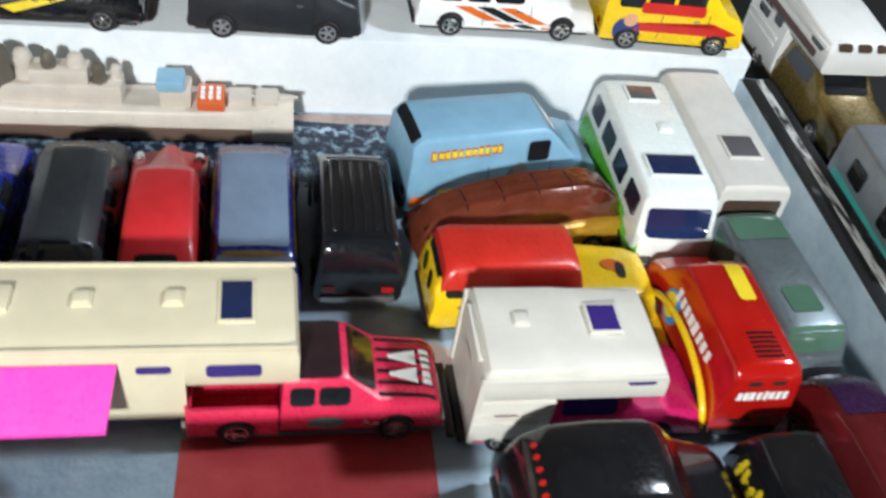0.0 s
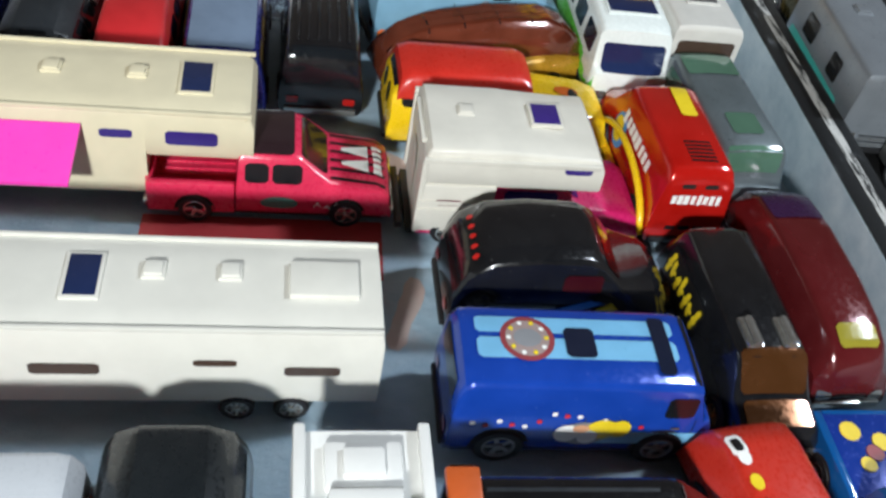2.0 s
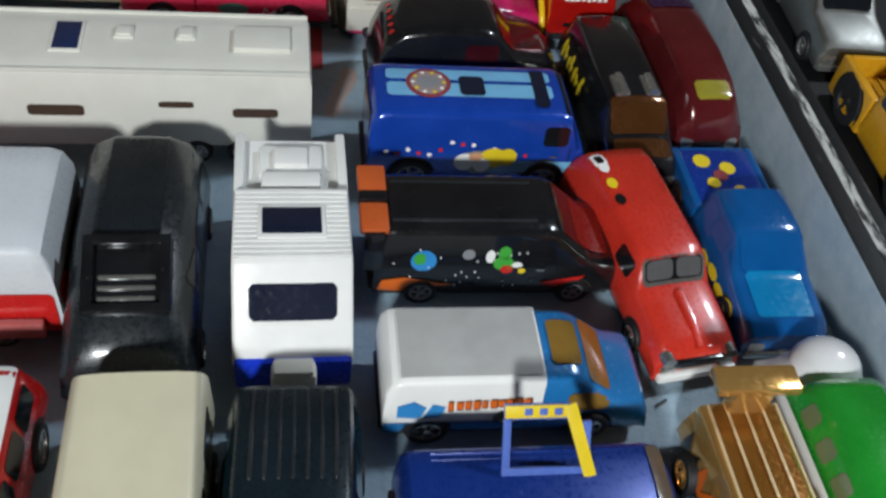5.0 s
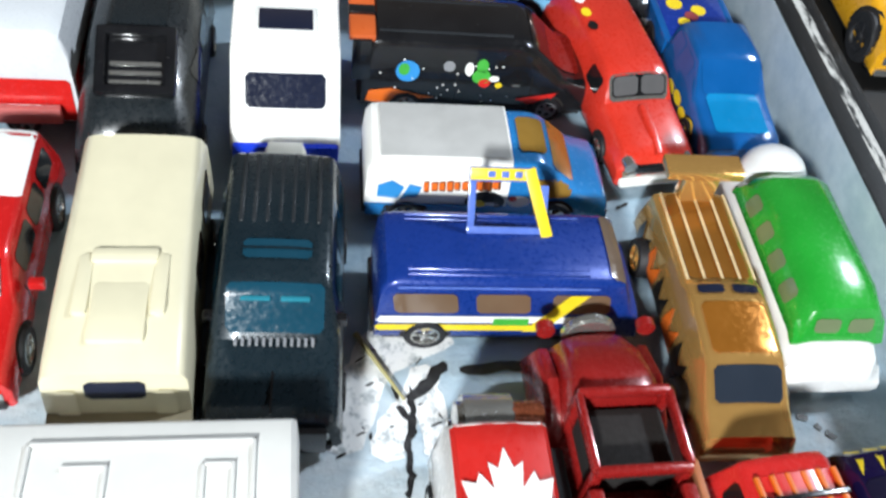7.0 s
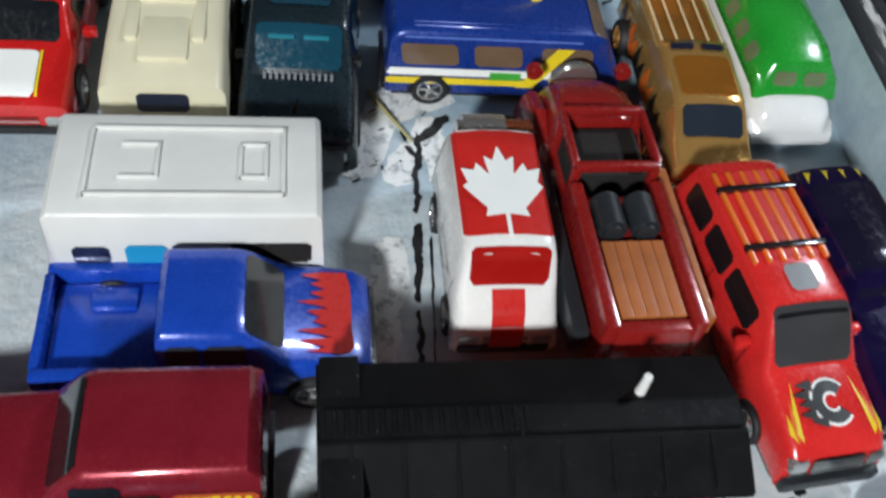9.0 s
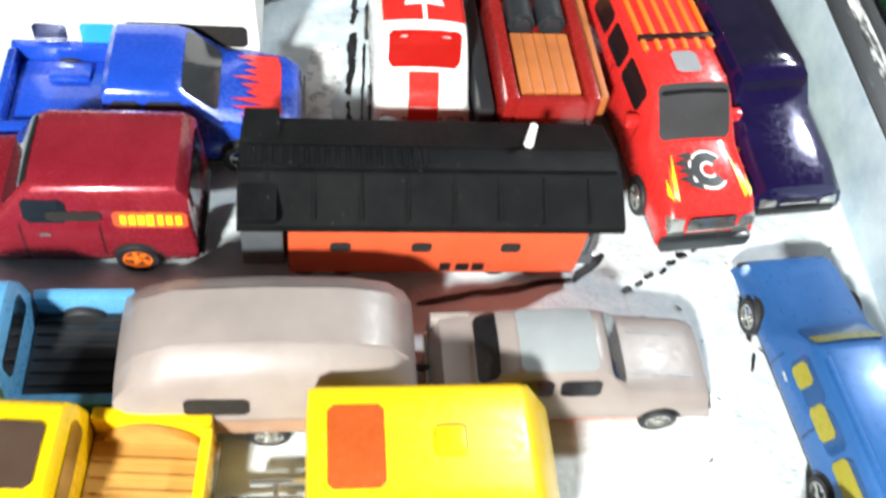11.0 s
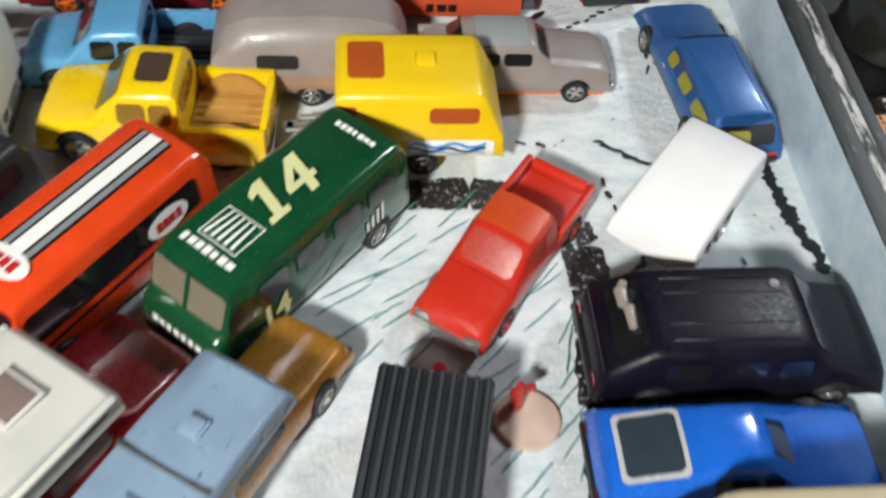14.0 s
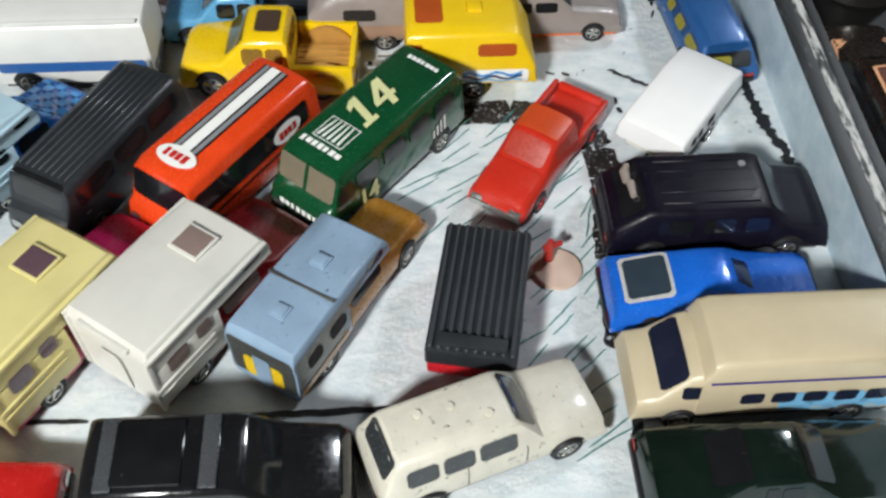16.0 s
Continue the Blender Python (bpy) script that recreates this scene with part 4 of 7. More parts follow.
COBALT = paint("cobalt_paint", "1c46b0", .16, .2, .7)
t, sh = vehicle("delivery_van", 86, 77, -1, 62, 26, 27, "bus", COBALT, "cobalt blue van with light blue stripes and a round badge", "toy van", hub=PRINTGREY, r=6, side="front", wx=(-.30, .31))
for a, b in ((2.6, 7.2), (-4.4, 1.2)):
    sh.pane("roof_stripe", "top", -26, 20, a, b, PRINTLIGHT, .3, nu=8)
sh.shape("round_badge", "top", disc_pts(-14.5, 1, 6.2, 6.2, 26), paint("faded_red_print", "8e3a40", .4), .42)
sh.shape("round_badge", "top", disc_pts(-14.5, 1, 5, 5, 26), paint("dull_badge_print", "a08c88", .4), .5)
sh.shape("round_badge", "top", disc_pts(-14.5, 1, 3.2, 2.6, 22), PRINTGREY, .58)
for i in range(10):
    a = 2 * math.pi * i / 10
    sh.shape("badge_spot", "top", disc_pts(-14.5 + 4.3 * math.cos(a), 1 + 4.3 * math.sin(a), .6, n=8), PRINTWHITE if i % 2 else PRINTYELLOW, .62)
sh.pane("roof_hatch", "top", -6, 1, -4, 4.2, NAVYGLASS, .5)
sh.pane("roof_hatch", "top", 14.6, 18.6, -8, 8, NAVYGLASS, .5)
sh.pane("side_stripe", "right", 2, 30, 8, 12, PRINTLIGHT, .22, nu=10)
rnd = random.Random(4)
for i in range(14):
    sh.shape("spot_print", "right", disc_pts(-26 + i * 3, 15.5 + rnd.uniform(-2, 3), .7, n=7), PRINTRED if i % 2 else PRINTWHITE, .3)
for i, (a, b, r1, r2, m) in enumerate(((0, 9, 6, 4, PRINTGREY), (4, 10.5, 4, 3.4, PRINTYELLOW), (-4, 9, 3, 3, PRINTWHITE), (1, 8, 2.4, 2.4, PRINTWHITE), (8, 11, 2.6, 3, PRINTYELLOW), (-1, 11, 2, 1.4, PRINTTAN))):
    sh.shape("cartoon_print", "right", disc_pts(a, b + 2.6, r1, r2, 14), m, .34 + i * .05)

COPPER = paint("copper_paint", "6a4222", .14, .6, .6)
t, sh = vehicle("panel_truck", 134, 94, -89, 64, 23, 22, "estate", BLACK, "black panel truck with yellow side lettering and bronze windshield", "toy truck", hub=GOLDCHROME, windows=False)
sh.pane("windshield", "top", 13, 21, -8.6, 8.6, COPPER, .35)
sh.pane("bonnet_panel", "top", 22.5, 29, -8.4, 8.4, COPPER, .3)
sh.pane("side_panel", "right", -27, -2, 6, 16, PRINTBLACK, .2)
for k in range(7):
    sh.pane("side_letter_bar", "right", -26 + k * 3.4, -24.2 + k * 3.4, 8 + (k % 2), 15 - (k % 3), PRINTYELLOW, .35, skew=.8 - (k % 2) * 1.4)
    sh.pane("side_letter_bar", "right", -26 + k * 3.4, -23.4 + k * 3.4, 10.6, 12, PRINTYELLOW, .37)
for k in (-4.6, 4.6):
    part("engine_bank", merge(box_bm(4, 13, k - 2.2, k + 2.2, 20, 23.2, .7), cyl_bm(1.2, 8, "x", (9, k, 23.6), 10)), CHROME, sh.ob)

t, sh = vehicle("drag_car", 159, 112, -88, 68, 22, 23, "stream", paint("maroon_clear_plastic", "5c191c", .15, .2, .8), "maroon streamlined car over a purple chassis", "toy car", base=paint("purple_base", "3c1a4c", .3, .2, .4), windows=False)
sh.pane("bonnet_window", "top", 22, 28, -5.5, 5.5, YELLOWGLASS, .3)
sh.pane("tail_panel", "top", -34, -14, -7.5, 7.5, paint("purple_paint", "34163f", .25, .2, .4), .4)
sh.sides("purple_sill", -33, 33, 3.4, 6, MATS["purple_base"], .3)

OFFWHITE = paint("off_white_plastic", "dedcd2", .42, 0, .12, .04)
t, sh = long_trailer("travel_trailer", -21, 89, 180, 122, 28, 31, OFFWHITE, "long off-white plastic caravan trailer with pop-up vents", BLUEGLASS,
                     [(2, -1, 8, 13)], [(-12, -3), (-28, -3)], [(-52, -40, 17, 20), (-30, -21, 20, 22), (-2, 12, 17, 20.5)], (-30, -42), 34, BROWNGLASS, (-48, -1, 15, 10))
t["label"] = "long off-white plastic caravan trailer with pop-up vents"

t = thing("pop_up_camper", 34, 26.5, -90, "white plastic pop-up camper trailer with a blue base", "toy trailer")
BLUEBASE = paint("bright_blue_plastic", "1c3ac8", .3, 0, .3)
part("base_tub", box_bm(-28, 29.5, -13, 13, 4, 13.5, 1), BLUEBASE, t)
sh = Shell(t, loft([(-29, 22, .97), (-28.4, 26.8, .96), (-8, 26.8, .96), (-7.6, 30.8, .97), (-6.6, 31.6, .97), (14, 31.6, .97), (15.4, 30.6, .97), (26.4, 15.6, .98), (28, 13.4, .98)], 27, 10.6, 15, r=.8, crown=.2), WHITE)
for k in (-12.2, 12.2):
    part("rear_rail", box_bm(-29, -8, k - 1.2, k + 1.2, 25, 29.2, .6), WHITE, sh.ob)
part("roof_unit", box_bm(-25, -15, -7.5, 7.5, 26, 28.8, .8), WHITE, sh.ob)
part("roof_vent", box_bm(-23, -17, -4, 4, 28.4, 30, .4), WHITE, sh.ob)
part("rear_step", box_bm(-14, -9, -7, 7, 26.4, 30.6, .8), WHITE, sh.ob)
for i in range(14):
    x = -5.8 + i * 1.5
    part("ribbing", box_bm(x - .4, x + .4, -12.7, 12.7, 31.5, 31.95, 0), WHITE, sh.ob)
part("roof_window_frame", box_bm(-1.2, 9, -7.6, 7.6, 31.2, 32.3, .3), WHITE, sh.ob)
part("roof_window", box_bm(0, 7.8, -6.6, 6.6, 31.8, 32.6, .2), NAVYGLASS, sh.ob)
sh.pane("front_window", "front", -9.6, 9.6, 20.6, 27.4, NAVYGLASS, .35)
part("gas_box", merge(box_bm(29, 34, -5, 5, 7, 14.4, 1.4), box_bm(29.4, 33.6, -4.4, 4.4, 13.6, 15.6, .8)), OFFWHITE, t)
hitch(t, 29, 38, 5)
for s in (-1, 1):
    wheel(t, -2, s * 12.5, 4, 3.4)

t, sh = vehicle("camper_suv", -1.5, 28, -90, 64, 30, 28, "slant", paint("black_gloss_paint", "1a2024", .3, 0, .35, .05), "black van with a glossy bonnet scoop", "toy van", round_r=6.5, windows=False)
for a, b in ((-26, -14), (-11, 0), (3, 13)):
    sh.sides("side_window", a, b, 16.4, 21.4, BLACK, .2)
tilt = Matrix.Translation((14, 0, 24.2)) @ Matrix.Rotation(radians(25), 4, "Y") @ Matrix.Diagonal((1, 1.14, 1, 1))
fr = merge(box_bm(-9, -6.4, -8.4, 8.4, -1, 2.4, 1), box_bm(6.4, 9, -8.4, 8.4, -1, 2.4, 1), box_bm(-8, 8, -8.4, -6, -1, 2.4, 1), box_bm(-8, 8, 6, 8.4, -1, 2.4, 1))
bmesh.ops.transform(fr, matrix=tilt, verts=fr.verts)
part("scoop_rim", fr, BLACK, sh.ob, "glossy black raised frame")
deep = box_bm(-6.6, 6.6, -6.2, 6.2, -1, .5, .3)
bmesh.ops.transform(deep, matrix=tilt, verts=deep.verts)
part("scoop_bed", deep, BLACK, sh.ob)
for k in (.6, 3, 5.4):
    ins = box_bm(k - .55, k + .55, -5.4, 5.4, -.4, 1.1, .4)
    bmesh.ops.transform(ins, matrix=tilt, verts=ins.verts)
    part("scoop_intake", ins, CHROME, sh.ob, "chrome intake bar")

t, sh = vehicle("food_trailer", -55, 32, 0, 76, 37, 31, "loaf", paint("silver_white_paint", "d2d6da", .3, 0, .4, .03), "silver-white rounded trailer with a red lower band", "toy trailer", windows=False, lights=False)
sh.sides("red_band", -37, 37, 4, 18, RED, .3)
sh.pane("red_band", "front", -17, 17, 4, 18, RED, .3)
# Rose strip: the pinkish reflection low on the red side, put in as colour.
part("side_board", box_bm(6, 34, -21, -19, 6, 11, .5), paint("rose_reflection_tint", "c06a66", .4), t)
sh.pane("roof_window", "top", 16, 24, -3, 5, PRINTGREY, .3)

t, sh = vehicle("cartoon_van", 86, 36, -1, 64, 25, 24.5, "van", BLACK, "black space-print van with an orange rear wing", "toy van", hub=PRINTGREY, glass=BLACK, side="front")
ribs(sh.ob, -28, 8, (-6.5, -3.2, 0, 3.2, 6.5), 24.55, 1.4, .22, SOFTBLACK)
for k in (-6.5, 6.5):
    part("rear_wing", box_bm(-36, -29, k - 4.5, k + 4.5, 24, 26, .6), paint("orange_wing", "c25a26", .35), t)
part("wing_post", merge(box_bm(-35, -30, -12, -10.6, 12, 25, .3), box_bm(-35, -30, 10.6, 12, 12, 25, .3), box_bm(-36, -29, -1.6, 1.6, 24, 26.4, .4)), BLACK, t)
sh.pane("bonnet_print", "top", 19, 28, -8, 8, paint("dark_red_print", "7a1812", .3), .3)
sh.shape("planet_print", "right", disc_pts(-20, 15.6, 3.2), PRINTBLUE, .3)
sh.shape("planet_print", "right", disc_pts(-21, 16.2, 1.5, 1.8), PRINTGREEN, .36)
sh.shape("planet_print", "right", disc_pts(-9, 17.6, 1.6), PRINTGREY, .3)
sh.shape("flame_print", "right", [(-31, 5), (-30, 9), (-24, 10), (-18, 8.5), (-12, 7.4), (-20, 6.6), (-25, 4)], PRINTORANGE, .3)
sh.shape("flame_print", "right", [(10, 8), (22, 10.5), (20, 8), (14, 6.6)], PRINTRED, .3)
for a, b, r1, r2, m in ((0, 12.5, 2.6, 2.2, PRINTGREEN), (0, 15.6, 1.6, 2.2, PRINTGREEN), (-3.5, 14.6, 1.2, 2, PRINTWHITE), (1, 10.5, 1.6, 1.4, PRINTRED), (3.5, 12, 1.4, .9, PRINTWHITE), (5, 10, 1, .9, PRINTYELLOW)):
    sh.shape("cartoon_print", "right", disc_pts(a, b + 2.4, r1, r2, 14), m, .34)
for i in range(24):
    sh.shape("star_print", "right", disc_pts(rnd.uniform(-29, 8), rnd.uniform(6, 20), .28, n=6), PRINTWHITE, .28)

TOMATO = paint("tomato_red_paint", "c83020", .3, 0, .4)
t, sh = vehicle("panel_truck", 126.5, 31, -82, 68, 24, 21, "fifties", TOMATO, "tomato red fifties panel truck with chrome windshield frame", "toy van", glass=GREYGLASS, windows=False)
sh.pane("windshield_frame", "top", 9.8, 14.4, -8.6, 8.6, CHROME, .2)
sh.pane("windshield", "top", 10.4, 13.8, -7.9, 7.9, BLACK, .38)
for a, m in ((-22, PRINTWHITE), (-16, PRINTYELLOW), (-10, PRINTBLACK)):
    sh.shape("roof_badge", "top", disc_pts(a, -6.6, 2.0, 1.4, 12), m, .35)
sh.pane("roof_badge", "top", -28, -22.6, -8.6, -5, PRINTWHITE, .3)
sh.pane("roof_badge", "top", -27, -23.6, -7.8, -5.8, PRINTBLACK, .4)
sh.sides("side_window", 2, 10, 13.4, 18.4, BLACK)
for s in (-1, 1):
    part("headlamp", cyl_bm(1.8, 3, "x", (32.6, s * 8.2, 9.4), 14), CHROME, t)
    sh.pane("windshield_half", "top", 10.6, 13.6, s * 4 - 3.5, s * 4 + 3.5, GREYGLASS, .46)
part("bonnet_ridge", loft([(15, 13.6, .5), (17, 15, .5), (27, 13.6, .46), (32, 11.6, .4)], 7, 11, 12, r=1.2), TOMATO, sh.ob)
part("grille", box_bm(32.2, 34.2, -7, 7, 6.6, 9.6, .5), BLACK, t)
part("bumper", box_bm(33, 35.6, -10.6, 10.6, 3.4, 6, .8), PRINTWHITE, t)
bars(sh, "side_lettering", "right", 6, -2, 10.4, 14, 1.8, PRINTWHITE)

SEABLUE = paint("clear_blue_plastic", "15589c", .12, .1, .9)
t, sh = pickup("pickup_truck", 156.5, 36, -90, 68, 25, 21, SEABLUE, "deep blue pickup with a clear turquoise bonnet and yellow flames", glass=SEABLUE, bed=paint("deep_blue_paint", "1a3a9a", .2, .2, .6))
sh.pane("bonnet_panel", "top", 15.4, 29, -7.6, 7.6, paint("clear_turquoise_plastic", "1a7fb8", .12, 0, .9), .35, nu=8)
part("tonneau", box_bm(-33, -10.6, -10.4, 10.4, 10.4, 12.5, .5), MATS["deep_blue_paint"], t)
for i in range(5):
    part("bed_print", cyl_bm(2.6 - i * .2, .5, "z", (-28 + i * 3, -5 + (i * 37 % 10), 12.6), 12), [PRINTYELLOW, PRINTYELLOW, MATS["faded_red_print"]][i % 3], t)
for i in range(4):
    sh.shape("flame_print", "right", disc_pts(4 + i * 6, 7 + (i % 2), 3, 1.8, 12), PRINTYELLOW, .3)

PALEBLUE = paint("mid_blue_paint", "2c7cc0", .2, .1, .6)
t, sh = vehicle("dream_van", 84, -5, -1, 61, 24, 21.5, "van", PALEBLUE, "white and blue van with amber windows and cartoon side print", "toy van", glass=AMBERGLASS, windows=False, hub=CHROME, r=5, wx=(-.34, .27))
rear = Shell(t, loft([(-31, 13, .95), (-30.6, 19, .90), (-29.4, 21.2, .87), (-27, 22, .85), (4, 22.2, .84)], 24.8, 7.4, 13, r=1.4, crown=.3), PRINTWHITE, "rear_box")
rear.pane("roof_panel", "top", -27.6, 3.4, -9, 9, paint("silver_grey_roof", "bcbcba", .4, .1, .2), .3, nu=8, rnd=False)
sh.pane("roof_window", "top", 6, 13, -6, 6, AMBERGLASS, .4)
sh.pane("windshield", "top", 14.5, 20.6, -8.6, 8.6, AMBERGLASS, .4)
sh.sides("side_window", 10, 20, 11.6, 17, AMBERGLASS, .3)
rear.pane("lower_stripe", "right", -31, 4, 7.6, 9.4, PRINTBLUE, .3, nu=8, rnd=False)
rear.shape("cube_print", "right", [(-28, 11.5), (-23, 11), (-21.6, 14.4), (-24.6, 16.4), (-28, 15)], PRINTBLUE, .3)
rear.shape("cube_print", "right", [(-22.4, 11), (-18.4, 11.4), (-17.4, 14.6), (-20.4, 15.4)], PRINTBLUE, .34)
bars(rear, "lettering_shadow", "right", 10, -7.6, 15.2, 19, 3.2, paint("brown_print", "6a3c1c", .4), 3, .34)
bars(rear, "side_lettering", "right", 10, -8, 15.4, 18.4, 2.4, PRINTORANGE, 3, .5)
rear.shape("cartoon_print", "right", disc_pts(-1.6, 10.4, 5, 3.4, 16), PRINTBLACK, .32)
rear.shape("cartoon_print", "right", disc_pts(-3, 9.6, 1.7, 1.4, 12), PRINTYELLOW, .42)
sh.shape("cartoon_print", "right", disc_pts(7, 10.4, 3, 1.8, 12), PRINTWHITE, .36)
sh.shape("cartoon_print", "right", disc_pts(5.4, 11.2, 1, .9, 10), PRINTRED, .42)

NAVYBLUE = paint("navy_van_paint", "16368a", .3, .2, .4)
t, sh = vehicle("surf_van", 84, -41, -1, 60, 24, 22.5, "bus", NAVYBLUE, "navy blue van with yellow stripes and a raised roof hatch", "toy van", windows=False, glass=paint("tan_window", "6e5844", .14, 0, .7), r=5, hub=CHROME)
ribs(sh.ob, -24, 16, [-8.4 + i * 1.4 for i in range(13)], 22.6, .5, .2, NAVYBLUE)
for a, b in ((-26, -12), (-8, 4), (9, 22)):
    sh.sides("side_window", a, b, 13, 19, MATS["tan_window"], .25, -1)
LIFT = Matrix.Translation((-1, 3.4, 22.6)) @ Matrix.Rotation(radians(52), 4, "X")
PERI = paint("periwinkle_plastic", "5a74c4", .2, 0, .6)


def hatch_bar(name, x0, x1, y0, y1, mat, z0=0.0, z1=.9, label=""):
    b = box_bm(x0, x1, y0, y1, z0, z1, .2)
    bmesh.ops.transform(b, matrix=LIFT, verts=b.verts)
    return part(name, b, mat, hatch_ob, label)


hf = box_bm(-9.4, 8.6, 0, 1.6, 0, .9, .2)
bmesh.ops.transform(hf, matrix=LIFT, verts=hf.verts)
hatch_ob = part("open_hatch", hf, PERI, t, "raised clear-framed roof hatch")
hatch_bar("hatch_post", -9.4, -7.8, 1.4, 14.6, PERI)
hatch_bar("hatch_post", 6.6, 8.4, 1.4, 11, PERI)
hatch_bar("hatch_top", -9.4, 5.4, 11.6, 14.8, PERI)
hatch_bar("hatch_stripe", -9.2, 5.2, 12, 14.6, PRINTYELLOW, .9, 1.1)
for i in range(3):
    hatch_bar("hatch_stripe_dot", -5.4 + i * 3, -3.8 + i * 3, 12.6, 14, PERI, 1.1, 1.25)
dg = merge(box_bm(-1.3, 1.3, -1, 15, .3, 1.2, .2))
bmesh.ops.transform(dg, matrix=LIFT @ Matrix.Translation((8.4, .4, 0)) @ Matrix.Rotation(radians(18), 4, "Z"), verts=dg.verts)
part("hatch_stripe", dg, PRINTYELLOW, hatch_ob, "yellow diagonal edge of the hatch")
sh.pane("side_stripe", "right", -30, 16, 9.8, 12, PRINTWHITE, .25, nu=10)
sh.pane("side_stripe", "right", -30, 8, 7.2, 9.2, PRINTYELLOW, .3, nu=10)
sh.pane("side_print", "right", -4, 4, 9, 11.4, PRINTGREEN, .36, rnd=False)
sh.pane("roof_edge_line", "right", -26, 18, 20.6, 21.1, PERI, .3, nu=10, rnd=False)
sh.pane("side_stripe", "right", 3, 7.4, 7, 19, PRINTYELLOW, .42, skew=9, rnd=False)
sh.pane("windshield", "top", 20.6, 27.6, -9.2, 9.2, paint("brown_clear_window", "6a5a4c", .15, 0, .6), .4)

CREAM = paint("cream_plastic", "ddd6b8", .4, 0, .15, .04)
t = thing("motorhome", 3.4, -44, -90, "cream plastic motorhome with a moulded roof spoiler", "toy motorhome")
sh = Shell(t, loft([(-33, 15, .97), (-32.4, 24, .95), (-30.6, 26.6, .93), (6, 27, .93), (16, 26.4, .94), (26, 25.4, .95), (29.6, 24.2, .96), (30.8, 12, .98)], 27.5, 4, 14, r=2.2), CREAM)
part("roof_spoiler", box_bm(2.4, 6, -6.6, 6.6, 25.6, 28.4, 1.2), CREAM, sh.ob)
for k in (-7.2, 7.2):
    part("spoiler_arm", box_bm(3.4, 18, k - 1.6, k + 1.6, 24.4, 27.8, 1.2), CREAM, sh.ob)
part("roof_pod", box_bm(10, 24, -5.4, 5.4, 25, 27.4, 1.2), CREAM, sh.ob)
sh.pane("windshield", "front", -5.5, 5.5, 17.4, 22.4, NAVYGLASS, .3)
for s in (-1, 1):
    sh.pane("front_panel", "front", s * 9 - 2, s * 9 + 2, 9, 20, CREAM, .5)
part("lower_front", box_bm(30, 34.5, -13.6, 13.6, 3, 12.6, .8), paint("beige_plastic", "a89c80", .45), t)
sh.sides("side_window", -26, -14, 15, 22, BROWNGLASS)
sh.sides("side_window", -8, 4, 15, 22, BROWNGLASS)
part("base_plate", box_bm(-32, 32, -12, 12, 2, 5, .4), BASE, t)
four_wheels(t, -20, 20, 14, 4.4, 4)

DARKTEAL = paint("dark_teal_paint", "16242c", .3, .2, .4)
DIMTEAL = paint("dim_teal_window", "143f52", .1, 0, .9)
t, sh = vehicle("sport_truck", 33, -46, -92, 64, 29, 26, "suv", DARKTEAL, "dark teal truck with a ribbed canopy and turquoise windshield", "toy truck", glass=DIMTEAL)
ribs(sh.ob, -28, -8, [-8 + i * 2.7 for i in range(7)], 26.2, .9, .4, SOFTBLACK)
sh.pane("roof_window", "top", -3, 2, -7, 7, DIMTEAL, .4)
sh.pane("window_bar", "top", -.8, -.2, -7, 7, DARKTEAL, .6, rnd=False)
for y in (-4, 4):
    part("seat_back", box_bm(9.6, 10.6, y - 3, y + 3, 23.4, 24.2, .3), TEALGLASS, sh.ob)
for i in range(12):
    part("wiper_slot", box_bm(15.4, 17, -8 + i * 1.4, -7.4 + i * 1.4, 17, 17.8, 0), PRINTGREY, sh.ob)
part("bonnet_crease", box_bm(17, 32, -.25, .25, 15.2, 16.2, 0), BLACK, sh.ob)
for s in (-1, 1):
    part("mirror", box_bm(10, 12, s * 13 - 1.6, s * 13 + 1.6, 17, 19.5, .4), BLACK, t)
part("bed_wall", box_bm(32.5, 34, -11, 11, 4, 12, .4), BLACK, t)

t, sh = vehicle("race_pickup", -31, -36, -90, 63, 26, 22, "suv", paint("racing_red_paint", "c41c1c", .2, .1, .6), "red and white racing pickup with a flame badge", "toy truck", r=5.4)
sh.pane("white_panel", "top", -29, -8, -10, 10, PRINTWHITE, .4, nu=8)
sh.pane("bonnet_stripe", "top", 16.5, 29.5, -8.6, 4.6, PRINTWHITE, .35)
sh.pane("bonnet_line", "top", 16.5, 29.5, 4.8, 5.4, PRINTYELLOW, .4, rnd=False)
sh.shape("round_badge", "top", disc_pts(-2, -2, 5.4, 4.6, 18), PRINTBLACK, .4)
sh.shape("round_badge", "top", disc_pts(-1.6, -2, 3, 2.6, 14), PRINTWHITE, .46)
part("mirror", box_bm(8, 10, 13, 16.4, 13, 15.5, .6), MATS["racing_red_paint"], t)

t = thing("flat_truck", 131.5, -50.5, -91, "gold-plated custom truck with clear ribbed bed and flame sides", "toy truck")
sh = Shell(t, loft([(-31, 12, .9), (-30, 17.6, .86), (-2, 18.6, .84), (0, 20, .82), (4, 20, .82), (17, 19, .82), (19, 18.4, .82), (27, 13.4, .88), (33, 11.6, .9), (34.5, 8, .88)], 22, 4, 10, r=1.2), GOLDCHROME)
sh.pane("bed_panel", "top", -29, -3, -7.2, 7.2, paint("bronze_clear", "a8702c", .12, .55, .8), .35, nu=8)
PALEGOLD = paint("pale_gold_edge", "e8cfa0", .2, .2, .5)
for y in (-8, -4.2, 0, 4.2, 8):
    sh.pane("bed_rail", "top", -29.5, -2.5, y - .34, y + .34, PALEGOLD, .8, rnd=False, nu=8, nv=1)
for k in (-4, 4):
    sh.pane("roof_window", "top", -.4, 2.2, k - 3, k + 3, NAVYGLASS, .4)
